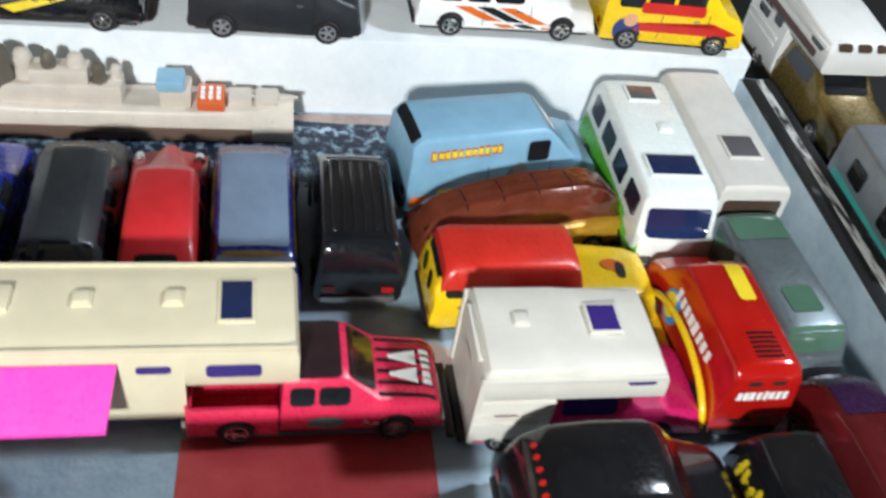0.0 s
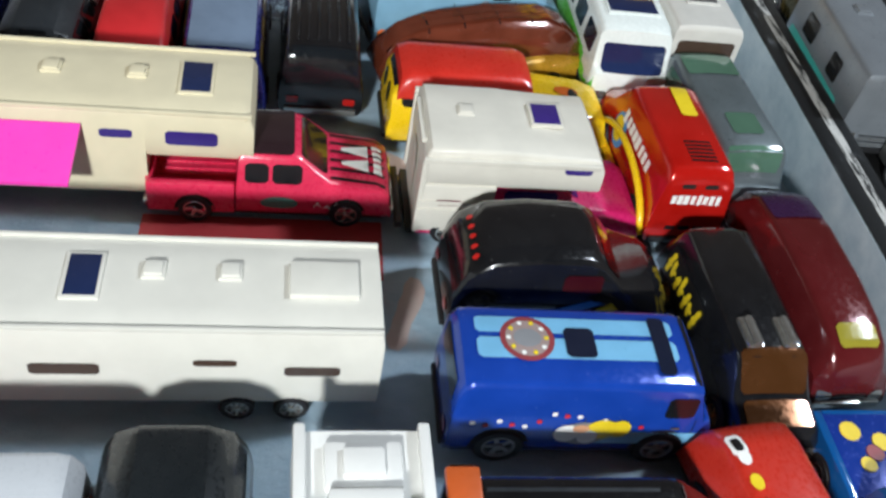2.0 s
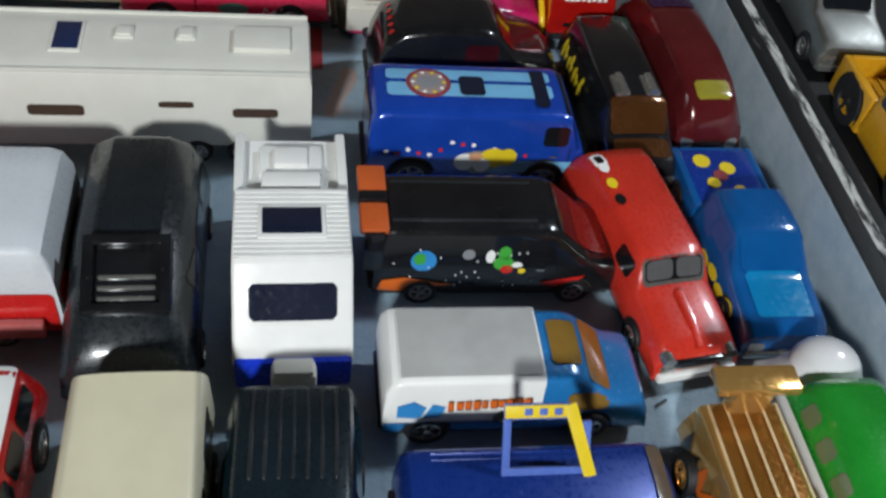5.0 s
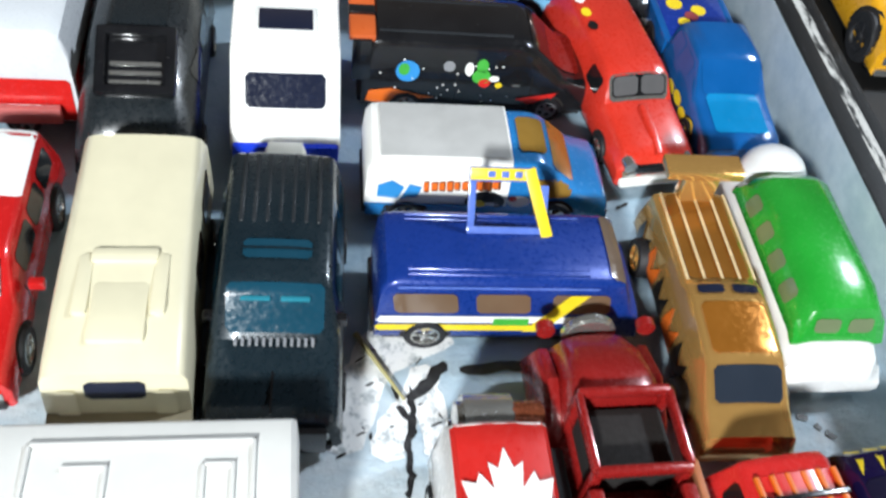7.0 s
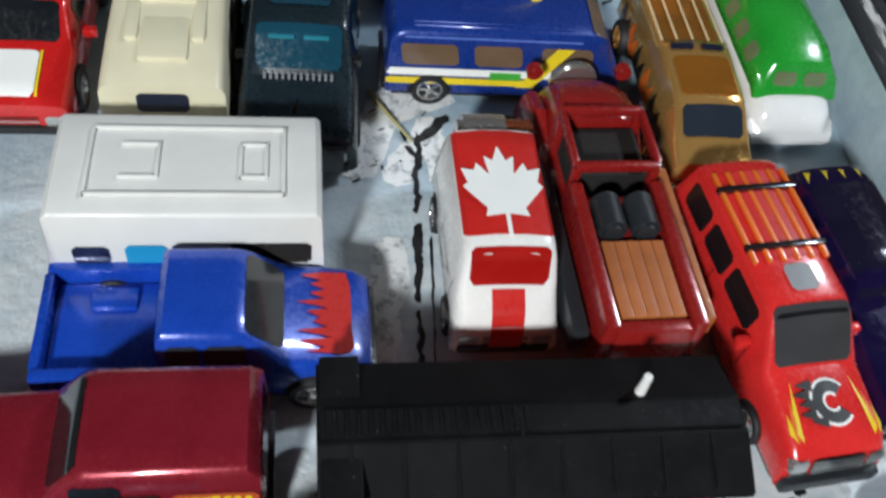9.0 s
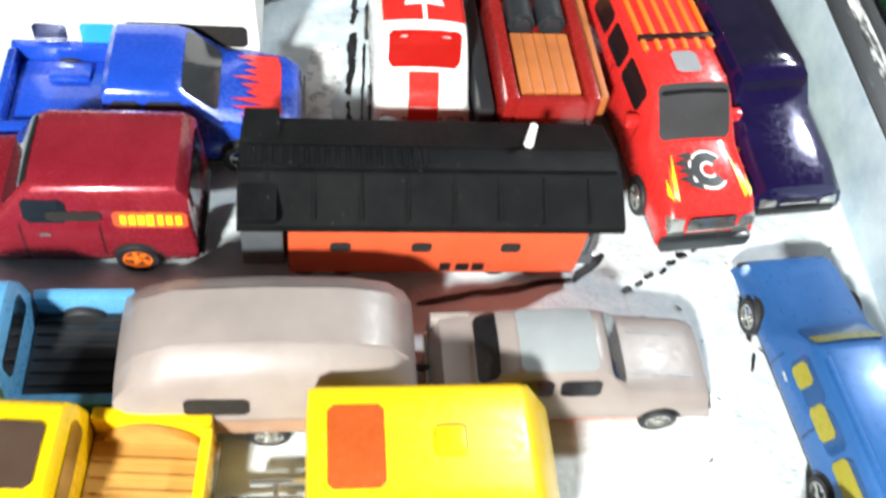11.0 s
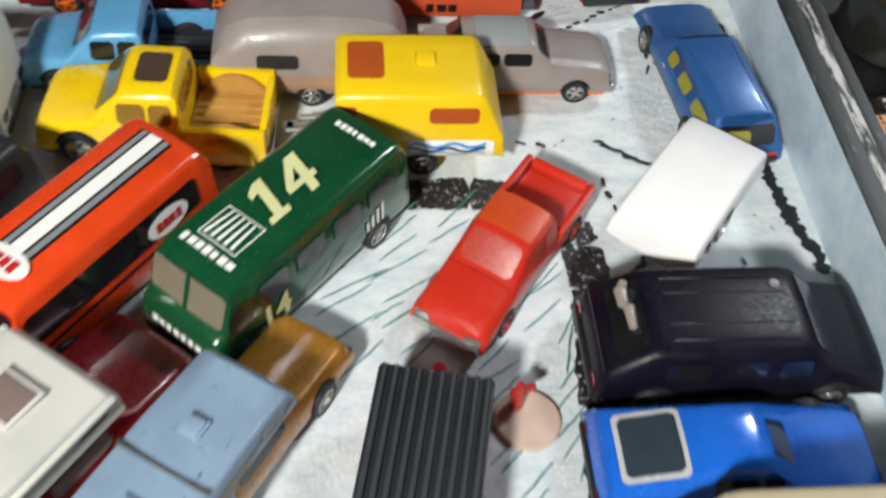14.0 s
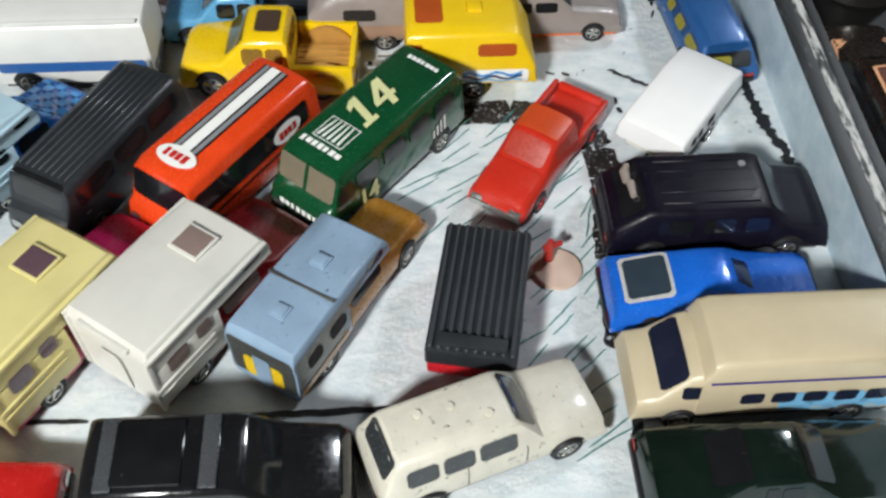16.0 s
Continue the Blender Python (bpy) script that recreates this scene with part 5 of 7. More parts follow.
sh.pane("windshield", "top", 19.6, 26.4, -7.6, 7.6, paint("smoke_window", "2c3440", .12, .2, .8), .4)
sh.pane("roof_panel", "top", 4.4, 17, -7.2, 7.2, paint("amber_bronze", "c07c2c", .10, .6, .8), .3, nu=8)
part("rear_wing", merge(box_bm(-33, -26.4, -9.5, 9.5, 26, 28.6, .7), box_bm(-30.6, -27, -4.4, 4.4, 17, 26.4, .8)), GOLDCHROME, t)
for s, f in ((-1, "right"), (1, "left")):
    for i in range(5):
        sh.shape("flame_print", f, [(-28 + i * 9, 5), (-26 + i * 9, 13), (-23 + i * 9, 8), (-20 + i * 9, 12), (-19 + i * 9, 5)], PRINTORANGE if i % 2 else BLACK, .25)
four_wheels(t, -20, 20, 12.5, 5, 4.2, GOLDCHROME)
part("base_plate", box_bm(-31, 32, -9, 9, 2.4, 5, .4), BASE, t)

t = thing("bubble_van", 157, -36, -90, "green and white rounded van with cut-out windows", "toy van")
sh = Shell(t, loft([(-33, 12, .55), (-30, 15, .75), (-24, 16, .9), (22, 15, .9), (29, 13, .84), (32, 9, .7)], 24, 3, 9, r=3), paint("glossy_white_paint", "e6e6e6", .2, 0, .6, .04), "lower_body")
GRASS = paint("grass_green_paint", "2c9a30", .22, 0, .5)
tp = Shell(t, loft([(-20, 17, .76), (-18, 22, .82), (-14, 24.6, .80), (17, 24.6, .80), (22.6, 22.4, .80), (25.6, 15, .84)], 23, 13, 18, r=3.6), GRASS, "upper_body")
for k in (-13, -4.5, 4, 12.5):
    tp.sides("side_window", k, k + 5, 17, 21.4, paint("pale_green_window", "6c7a54", .15, 0, .7))
for k in (-4, 4):
    tp.pane("front_window", "front", k - 3, k + 3, 17, 20.4, MATS["pale_green_window"])
ball = bmesh.new()
bmesh.ops.create_uvsphere(ball, u_segments=20, v_segments=12, radius=8)
bmesh.ops.transform(ball, matrix=Matrix.Translation((-26, 1, 15)) @ Matrix.Diagonal((1.0, 1.1, .9, 1)), verts=ball.verts)
part("rear_dome", ball, MATS["glossy_white_paint"], t)
four_wheels(t, -20, 20, 11.5, 4, 3.6)

t = thing("camper_shell", 11, -98, 0, "white plastic caravan body with a blue door and panelled roof", "toy trailer")
sh = Shell(t, loft([(-26.5, 16, 1), (-26, 26, .94), (-25, 27, .93), (25, 27, .93), (26, 26, .94), (26.5, 16, 1)], 29, 6, 14, r=.9), paint("caravan_white", "dcdcd8", .42, 0, .1, .04))
for a, b, c, d in ((-19, 19, 8.4, 9), (-19, 19, -9, -8.4), (-19, -18.4, -9, 9), (18.4, 19, -9, 9), (-13, -6, -4.6, -4), (-13, -6, 4, 4.6), (-6, -5.4, -4.6, 4.6), (10, 15, -4.6, -4), (10, 15, 4, 4.6), (10, 10.6, -4.6, 4.6), (15, 15.6, -4.6, 4.6)):
    part("roof_bead", box_bm(a, b, c, d, 27, 28.1, .15), MATS["caravan_white"], sh.ob)
sh.pane("side_window", "right", -22, -15, 13, 18, NAVYGLASS)
sh.pane("door", "right", -12, -4, 9, 18.5, paint("cyan_door_paint", "2a94c4", .35), .3)
sh.pane("side_window", "right", 8, 24, 13, 19, OPENING)
four_wheels(t, -6, 4, 13.4, 4, 3.6)

t, sh = pickup("pickup_truck", 15.5, -125, 0, 63, 27, 22, paint("bright_blue_paint", "1a44b0", .25, .1, .5), "bright blue double-cab pickup with red flames on the bonnet", r=5, glass=paint("charcoal_window", "2c3034", .15, 0, .7))
rnd = random.Random(9)
fl = [(31.5, -9.5)]
for i in range(9):
    y = -9.5 + i * 2.2
    fl += [(rnd.uniform(16.4, 20), y + .6), (rnd.uniform(21, 24), y + 1.6)]
fl += [(31.5, 10)]
sh.shape("flame_print", "top", fl, paint("flame_red_print", "c43430", .3), .35)
part("bed_liner", box_bm(-29.6, -9.6, -10.4, 10.4, 7, 9.6, .8), MATS["bright_blue_paint"], t)
part("bed_box", box_bm(-23, -14, 3.6, 8.6, 9, 11, 1), MATS["bright_blue_paint"], t)
for k, m in ((8.5, PRINTWHITE), (6, PRINTRED)):
    part("side_stripe", box_bm(-32, -17, -13.3, -12.6, k, k + 1.2, .1), m, t)
part("side_badge", box_bm(-22, -16, -13.4, -12.7, 7.2, 9.6, .1), PRINTYELLOW, t)

# Maple-leaf car
t, sh = vehicle("hatchback", 74.2, -106, -90, 44, 23, 24.5, "mini", paint("white_car_paint", "e8e6e2", .22, 0, .5, .03), "white car with a red and white maple leaf roof", "toy car", glass=REDGLASS, wx=(-.30, .32), side="none")
sh.pane("roof_panel", "top", -20.6, 8.6, -9.3, 9.3, PRINTRED, .35, nu=8)
half = [(0, 11), (1.6, 7.6), (3.6, 8.6), (2.9, 4.4), (5.6, 7), (6.4, 5.3), (9.4, 5.8), (8.2, 2.6), (9.4, 1.6), (4.4, -3), (5, -4.8), (.5, -4.2), (.5, -9)]
leaf = [(-1.6 - v * 1.22, u * .9) for u, v in half] + [(-1.6 - v * 1.22, -u * .9) for u, v in half[::-1] if u > 0]
bmL = bmesh.new()
fL = bmL.faces.new([bmL.verts.new((a, b, 25.5)) for a, b in leaf])
bmesh.ops.triangulate(bmL, faces=[fL])
part("maple_leaf", bmL, PRINTWHITE, sh.ob)
sh.pane("bonnet_stripe", "top", 15.8, 21.4, -3.4, 3.4, PRINTRED, .35, rnd=False)
sh.pane("nose_stripe", "front", -3.4, 3.4, 4.6, 11, PRINTRED, .5, rnd=False)
part("rear_engine", merge(cyl_bm(5.2, 12, "y", (-24.6, -1, 18), 18, None, 1.2), cyl_bm(2.2, 15, "y", (-26.4, 0, 11), 12)), CHROME, t)
part("rear_tank", cyl_bm(2.6, 7, "y", (-24.4, 6.4, 20.6), 14, None, .6), paint("copper_tank", "8a4a30", .25, .6, .4), t)

# wrecker hot rod
ROD = paint("dark_red_enamel", "8c1a18", .25, .1, .5)
t = thing("hot_rod_truck", 100, -94, -88.5, "dark red hot rod truck with wooden bed and black tanks", "toy truck")
sh = Shell(t, loft([(-34, 10, .5), (-32, 18, .66), (-26, 22, .74), (-18, 24, .80), (-14, 23, .8), (-13, 14, .8), (4, 14, .8), (6, 19, .8), (38, 19, .86), (41, 16, .86)], 22, 4, 11, r=2.2), ROD)
part("cab_frame", merge(box_bm(-15, -13.2, -9.4, 9.4, 24.4, 26.6, .7), box_bm(1.4, 3.2, -9.4, 9.4, 24, 26.4, .7), box_bm(-14, 2, -9.9, -8.4, 23.8, 26.6, .7), box_bm(-14, 2, 8.4, 9.9, 23.8, 26.6, .7), *[box_bm(a, a + 2, b - 1, b + 1, 12, 25, .5) for a in (-14.6, 1) for b in (-8.8, 8.8)]), ROD, t)
part("cab_opening", box_bm(-12.6, 1.4, -8, 8, 12, 21.5, .3), OPENING, t)
for y in (-3.6, 3.6):
    part("black_tank", cyl_bm(3.2, 10, "x", (13, y, 21.6), 16, None, .9), SOFTBLACK, t)
WOOD = paint("orange_wood", "a8602c", .5, 0, .1, .2)
for i in range(5):
    part("bed_plank", box_bm(19.4, 38, -6.6 + i * 2.7, -4.02 + i * 2.7, 20.2, 21.4, .15), WOOD, t)
for s in (-1, 1):
    part("bed_rail", box_bm(4, 41, s * 9 - 1.5, s * 9 + 1.5, 8, 22.6, .8), ROD, t)
    part("fender", loft([(-34, 8, .8), (-31, 15, .8), (-22, 18, .8), (-14, 14, .8), (-10, 8, .8)], 5, 4, 8, r=1.4), ROD, t).location = (0, s * 11 * MM, 0)
    part("headlamp", cyl_bm(2, 3, "x", (-33, s * 11, 20), 14, None, .5), ROD, t)
part("tailgate", box_bm(38.6, 41.6, -8, 8, 6, 21.4, .6), ROD, t)
part("running_board", box_bm(-8, 38, -15, -11.4, 9, 16, 1), SOFTBLACK, t)
part("wood_runner", box_bm(-2, 38, 11.2, 13.6, 14, 20, .5), WOOD, t)
part("grille", cyl_bm(6, 2.4, "x", (-35, 0, 15), 18, None, .6), CHROME, t)
four_wheels(t, -22, 22, 12.5, 5, 4.4, PRINTRED)

SUVRED = paint("scarlet_paint", "d42a28", .24, 0, .5)
t, sh = vehicle("sport_suv", 131.3, -125, -84, 68, 23, 25.5, "suv", SUVRED, "scarlet off-roader with yellow flames and a hockey badge", "toy car", wx=(-.30, .31), glass=BLACK)
sh.pane("roof_panel", "top", -27, -4, -8.6, 8.6, PRINTRED, .3, nu=8)
for i in range(6):
    part("roof_slat", box_bm(-27, -3, -8 + i * 3.2 - .55, -8 + i * 3.2 + .55, 25.6, 26.5, .3), PRINTORANGE, sh.ob)
part("roof_bar", merge(box_bm(-22.6, -21.4, -9, 9, 25.6, 27, .2), box_bm(-7.2, -6, -9, 9, 25.6, 27, .2)), BLACK, sh.ob)
sh.pane("roof_badge", "top", -2, 4.4, -3, 3, PRINTGREY, .4)
sh.pane("windshield", "top", 7, 16, -8.4, 8.4, paint("grey_clear_window", "3c3c3e", .1, 0, .9), .4)
arc = [radians(a) for a in range(-140, 141, 20)]
for k, (ro, ri, m, lift) in enumerate(((5.0, 1.5, PRINTWHITE, .34), (4.4, 2.1, PRINTBLACK, .46))):
    sh.shape("bonnet_badge", "top", [(24 + ro * math.sin(a), .8 - ro * .9 * math.cos(a)) for a in arc] + [(24 + ri * math.sin(a), .8 - ri * .9 * math.cos(a)) for a in arc[::-1]], m, lift)
for a, b, c in ((20.4, -5.8, 2), (22.2, -7, 1.6), (24.2, -6.4, 1.6), (26.2, -6.8, 1.6), (27.8, -5, 1.4)):
    sh.shape("badge_flame", "top", [(a - .4, b), (a + 1.3, b + 3.4), (a - 1.2, b + 3.6)], PRINTBLACK, .5)
for k in (-1, 1):
    for i in range(3):
        sh.shape("flame_print", "top", [(31, k * (7.5 + i * .6)), (19 + i * 3, k * (6.4 + i * 1.4)), (29, k * (8.8 + i * .5))], PRINTORANGE if i % 2 else PRINTYELLOW, .36 + i * .04)
part("front_guard", box_bm(33, 36, -10.5, 10.5, 3, 7, 1), SOFTBLACK, t)
sh.pane("grille", "front", -5.6, 5.6, 8.4, 12.6, BLACK, .5)
for i in range(4):
    sh.pane("grille_bar", "front", -5.6, 5.6, 8.7 + i, 9.2 + i, CHROME, .75, rnd=False, nu=4, nv=1)
for s in (-1, 1):
    sh.pane("headlight", "front", s * 8.4 - 2, s * 8.4 + 2, 9, 12.4, CHROME, .55)
for s in (-1, 1):
    part("mirror", box_bm(8, 10, s * 12.4 - 1.5, s * 12.4 + 1.5, 15, 18, .6), SUVRED, t)

VIOLET = paint("violet_paint", "170f3c", .14, .3, .8)
t, sh = vehicle("flame_van", 156, -119, -84, 62, 23, 21, "panel", VIOLET, "dark violet car with yellow flames down the side", "toy car", windows=False)
sh.pane("roof_panel", "top", -22, 6, -8.4, 8.4, paint("black_violet_glass", "14122a", .1, .1, .9), .4, nu=8)
for f in ("right", "left"):
    for i in range(7):
        x0 = -28 + i * 7
        sh.shape("flame_print", f, [(x0, 6), (x0 + 3, 15 - i * .8), (x0 + 5, 9), (x0 + 8, 13 - i * .6), (x0 + 9, 5)], PRINTYELLOW, .3)
for i in range(4):
    sh.shape("flame_print", "top", [(-30, -7 + i * 4), (-23, -8 + i * 4.4), (-29, -4.6 + i * 4)], PRINTYELLOW, .34)

# ---- front of the tray ----
MAROON = paint("maroon_metallic", "8c1e2e", .25, .35, .6)
t, sh = vehicle("van_truck", -8, -152, 180, 70, 25, 24, "hood", MAROON, "metallic maroon high-roofed van with orange side print", "toy van", hub=PRINTORANGE, wx=(-.33, .31), side="front")
sh.pane("side_print", "left", -34, -20, 14.5, 18.6, paint("rust_print", "b8502c", .35), .35)
bars(sh, "side_lettering", "left", 7, -27, 16.6, 12, 2.8, PRINTYELLOW, 0, .5, 4)
sh.pane("side_slot", "left", -18, -8, 16, 18.4, OPENING, .35)
for i in range(6):
    part("exhaust_pipe", cyl_bm(.8, 9, "x", (14 + i * .5, 13 + (i % 2), 8 + i), 8), CHROME, t)

BRICK = paint("orange_plastic_wall", "c8502c", .5, 0, .05, .08)
ROOFB = paint("black_roof_plastic", "090a0c", .6, 0, 0, .1)
ROOFB.node_tree.nodes["Principled BSDF"].inputs["Specular IOR Level"].default_value = .15
t = thing("train_caboose", 72, -155, 0, "orange railway caboose with a black roof, grubby", "toy train")
sh = Shell(t, loft([(-27, 19.4, .98), (-26.6, 20.2, .98), (31.6, 20.2, .98), (32, 19.4, .98)], 26, 3, 12, r=.5, crown=.1), BRICK)
for k in (-17, -1, 17):
    sh.sides("side_window", k - 2, k + 2, 12.4, 15.4, OPENING)
bars(sh, "side_lettering", "right", 3, 8, 7, 10, 3, PRINTBLACK)
rb = bmesh.new()
sect = [(-13.4, 19.4), (-13.2, 21), (-3.6, 25), (3.6, 25), (14.2, 21), (14.6, 19.4)]
ra, rc = [[rb.verts.new((x, y, z)) for y, z in sect] for x in (-36.5, 39)]
for i in range(5):
    rb.faces.new((ra[i], ra[i + 1], rc[i + 1], rc[i]))
rb.faces.new((ra[5], ra[0], rc[0], rc[5]))
rb.faces.new(ra)
rb.faces.new(rc[::-1])
roof = part("roof", rb, ROOFB, t, sharp=10)
for k in range(-31, 33, 9):
    part("roof_seam", merge(box_bm(k - .2, k + .2, -13, -4, 0, .36, 0)), ROOFB, roof)
for ob in [c for c in roof.children]:
    ob.matrix_basis = pose(0, 0, 26.2 * MM, 20.7, 0, 0)
part("roof_walk", merge(box_bm(-36, 38, -2.6, 2.6, 25, 25.8, .2), *[box_bm(-35 + i * 2, -34 + i * 2, -2.4, 2.4, 25.7, 26, 0) for i in range(18)]), ROOFB, roof)
part("cupola_step", box_bm(-36, -29, -14, 14, 22.4, 24.2, .4), ROOFB, roof)
part("chimney", cyl_bm(1.1, 6, "z", (21, 5, 27.5), 12, .8, .3), WHITE, t, "white stub chimney")
for s in (-1, 1):
    part("end_platform", box_bm(s * 31 - 5, s * 31 + 5, -11, 11, 5, 8, .4), paint("grey_platform", "4c5054", .5), t)
    for y in (-10, 0, 10):
        part("end_post", box_bm(s * 35 - .6, s * 35 + .6, y - .6, y + .6, 7, 20, .2), MATS["grey_platform"], t)
    for y in (-9, 9):
        for k in (-4, 4):
            wheel(t, s * 20 + k, y, 3.4, 3, PRINTGREY, 6)
part("end_wall", box_bm(-36, -28, -12.6, -11, 7, 19.4, .4), MATS["grey_platform"], t)

DUST = chipped("dusty_mauve_paint", "8e8480", "b08c70", .30)
t = thing("teardrop_caravan", 42, -190, 0, "worn grey-mauve rounded caravan behind the saloon", "toy trailer")
sh = Shell(t, loft([(-27, 9, .8), (-26, 15, .84), (-22, 21, .82), (-16, 24, .80), (0, 25, .80), (14, 24.6, .8), (21, 23, .8), (24.5, 19, .82), (26.5, 12, .86)], 27, 4, 12, r=5.5, crown=.6), DUST)
sh.sides("side_window", -14, -3, 13, 17, OPENING)
sh.sides("lower_band", -24, 24, 4.4, 11, chipped("tan_band_paint", "9a7c68", "8e8480", .32), .15)
hitch(t, 26, 34, 5)
for s in (-1, 1):
    wheel(t, 0, s * 11.6, 4, 3.4)
t, sh = vehicle("saloon_car", 99, -191, 0, 54, 21, 17.5, "sedan", DUST, "worn grey-mauve fifties saloon with an orange base", "toy car", base=PRINTORANGE, r=3.8, windows=False)
sh.pane("windshield", "top", 5.2, 8.8, -7, 7, BLACK, .35)
sh.pane("rear_window", "top", -19.4, -15.6, -7, 7, BLACK, .35)
sh.sides("side_window", -12, -5.6, 12.2, 15.4, BLACK, .25)
sh.sides("side_window", -4.4, 3.4, 12.2, 15.4, BLACK, .25)
for y in (-4.5, 4.5):
    sh.pane("bonnet_crease", "top", 11, 24, y - .2, y + .2, PRINTGREY, .2, rnd=False, nu=6, nv=1)
sh.pane("roof_panel", "top", -12, 2.6, -6.6, 6.6, paint("grey_roof_wear", "8c9092", .5, 0, .05), .25)
for s in (-1, 1):
    part("tail_fin", loft([(-27, 11.6, .6), (-20, 11.8, .7), (-10, 11, .6)], 3, 8, 9.5, r=.6), DUST, t).location = (0, s * 8.6 * MM, 0)

BABY = paint("baby_blue_paint", "5c9cc8", .3, .1, .4)
t, sh = pickup("pickup_truck", -9, -188, 180, 52, 24, 20, BABY, "baby blue pickup with a dark bed", bed=BASE)

t, sh = pickup("pickup_truck", 3, -213, 176, 58, 26, 22, YELLOW, "yellow pickup with a tan wooden bed and roof window", glass=AMBERGLASS, bed=paint("tan_bed_wood", "b88a44", .45, 0, .1, .15), r=5.2, hub=PRINTGREY)
sh.pane("roof_window", "top", -5, 3, -5.5, 5.5, BROWNGLASS, .4)
sh.pane("windshield_frame", "top", 6.6, 13.2, -9, 9, paint("mustard_window", "6c6020", .15, 0, .6), .35)
part("bed_arch", cyl_bm(9, 1.6, "y", (-18.5, -9.6, 4), 24, None, .3), MATS["tan_bed_wood"], t)
part("bed_arch", cyl_bm(9, 1.6, "y", (-18.5, 9.6, 4), 24, None, .3), MATS["tan_bed_wood"], t)
for s in (-1, 1):
    part("rear_fender", loft([(-26, 6, .8), (-23, 10, .8), (-14, 10.5, .8), (-11, 6, .8)], 5, 4, 6, r=1), YELLOW, t).location = (0, s * 12.4 * MM, 0)
part("white_sill", box_bm(-8, 27, -12.9, -12.5, 4, 5.4, .1), PRINTWHITE, t)

t = thing("box_trailer", 69, -216, 0, "yellow plastic camper trailer with orange openings and blue waves", "toy trailer")
LEMON = paint("lemon_plastic", "f0c810", .35, 0, .2, .04)
sh = Shell(t, loft([(-20.5, 14, .96), (-20, 25.4, .88), (-18.6, 26.6, .87), (14.6, 26.6, .87), (16.6, 25.6, .88), (22, 15, .95), (23, 7, .97)], 27.6, 6.5, 15, r=1.2), LEMON)
ORANGEHOLE = paint("orange_opening", "b04e18", .4, 0, .2)
sh.pane("roof_opening", "top", -17, -8, -6, 8, ORANGEHOLE, .2)
part("roof_boss", box_bm(0, 5, -1, 4, 26.6, 27.8, .8), LEMON, sh.ob)
sh.sides("side_opening", -19, -15, 20.4, 23.6, ORANGEHOLE)
sh.sides("side_opening", 3, 15.4, 18.4, 23.2, ORANGEHOLE)
sh.sides("print_band", -2, 20, 7.4, 13.2, PRINTWHITE, .2)
for i, m in enumerate((PRINTBLUE, paint("navy_print", "1c2c5c", .35), PRINTLIGHT)):
    pts = [(-2 + k * 2.2, 12 - i * 1.4 + .8 * math.sin(k * 1.5 + i)) for k in range(10)]
    sh.shape("wave_print", "right", pts + [(a, b - 1) for a, b in pts[::-1]], m, .32 + .05 * i)
hitch(t, -21, -33, 5, 2.4, CHROME)
part("hitch_frame", merge(box_bm(-30, -20, -4.5, -3.5, 4, 5.4, .2), box_bm(-30, -20, 3.5, 4.5, 4, 5.4, .2), box_bm(-26, -25, -4, 4, 4, 5.4, .2)), CHROME, t)
for s in (-1, 1):
    wheel(t, 2, s * 11.5, 4, 3.4)

STEEL = paint("steel_blue_paint", "2c5c98", .34, .15, .2)
t, sh = vehicle("estate_car", 154, -197, 95, 63, 24, 16, "wagon", STEEL, "steel blue estate car with yellow seats showing", "toy car", glass=paint("clear_blue_window", "204a7c", .12, .1, .8), r=4)
SEAT = paint("dull_yellow_seat", "8c8630", .3, 0, .5)
for a, b in ((-25, -16), (-12, -5), (-1, 4)):
    sh.pane("seat_patch", "left", a, b, 10.2, 13.4, SEAT, .4)
sh.pane("seat_patch", "top", 6.2, 8.6, -7.4, 7.4, SEAT, .45)
sh.pane("rear_glass", "rear", -8, 8, 9.2, 14, BLACK, .45)
sh.pane("seat_patch", "rear", -1, 6, 10, 13, SEAT, .7)
for y in (-6.4, 6.4):
    sh.pane("roof_line", "top", -26, 3, y - .25, y + .25, STEEL, .6, rnd=False, nu=8, nv=1)

t = thing("small_trailer", 136, -246.6, 51, "plain white plastic cover trailer with a black drawbar", "toy trailer")
sh = Shell(t, loft([(-20.8, 11, .92), (-20.2, 15, .92), (-18, 16.6, .92), (8, 17.6, .92), (16, 17.2, .92), (21.6, 15.4, .93), (23, 11, .95)], 23.4, 8, 12, r=.9, crown=.1), paint("matt_white_plastic", "eeeeee", .55, 0, 0, .02))
for a, b in ((-15, -12), (-10.6, -7.6), (-4, 1)):
    sh.pane("side_window", "right", a, b, 11, 14, OPENING)
part("underbody", box_bm(-18, 20, -8.6, 8.6, 3.4, 9, .6), OFFWHITE, t)
hitch(t, -20, -31, 3.6)
for s in (-1, 1):
    wheel(t, 2, s * 9.6, 4, 3.2)

ORANGE = paint("fluorescent_orange", "e04418", .24, 0, .5)
t, sh = vehicle("race_bus", -6.7, -263, -127, 62, 24, 26.5, "bus", ORANGE, "fluorescent orange race bus with black and white roof stripes", "toy bus", windows=False, hub=CHROME)
for a, b, m in ((-4.5, 4.5, PRINTBLACK), (-3.8, 3.8, PRINTGREY), (-2.4, 2.4, PRINTBLACK), (-1.7, 1.7, PRINTWHITE)):
    sh.pane("roof_stripe", "top", -26, 14.5, a, b, m, .3 + .04 * (6 - b), nu=8, rnd=False)
sh.shape("oval_badge", "top", disc_pts(17.6, 0, 3.7, 6.8, 24), PRINTWHITE, .62)
bars(sh, "badge_bar", "top", 4, 17.6, 0, 8.6, 3.0, PRINTRED, 90, .8)
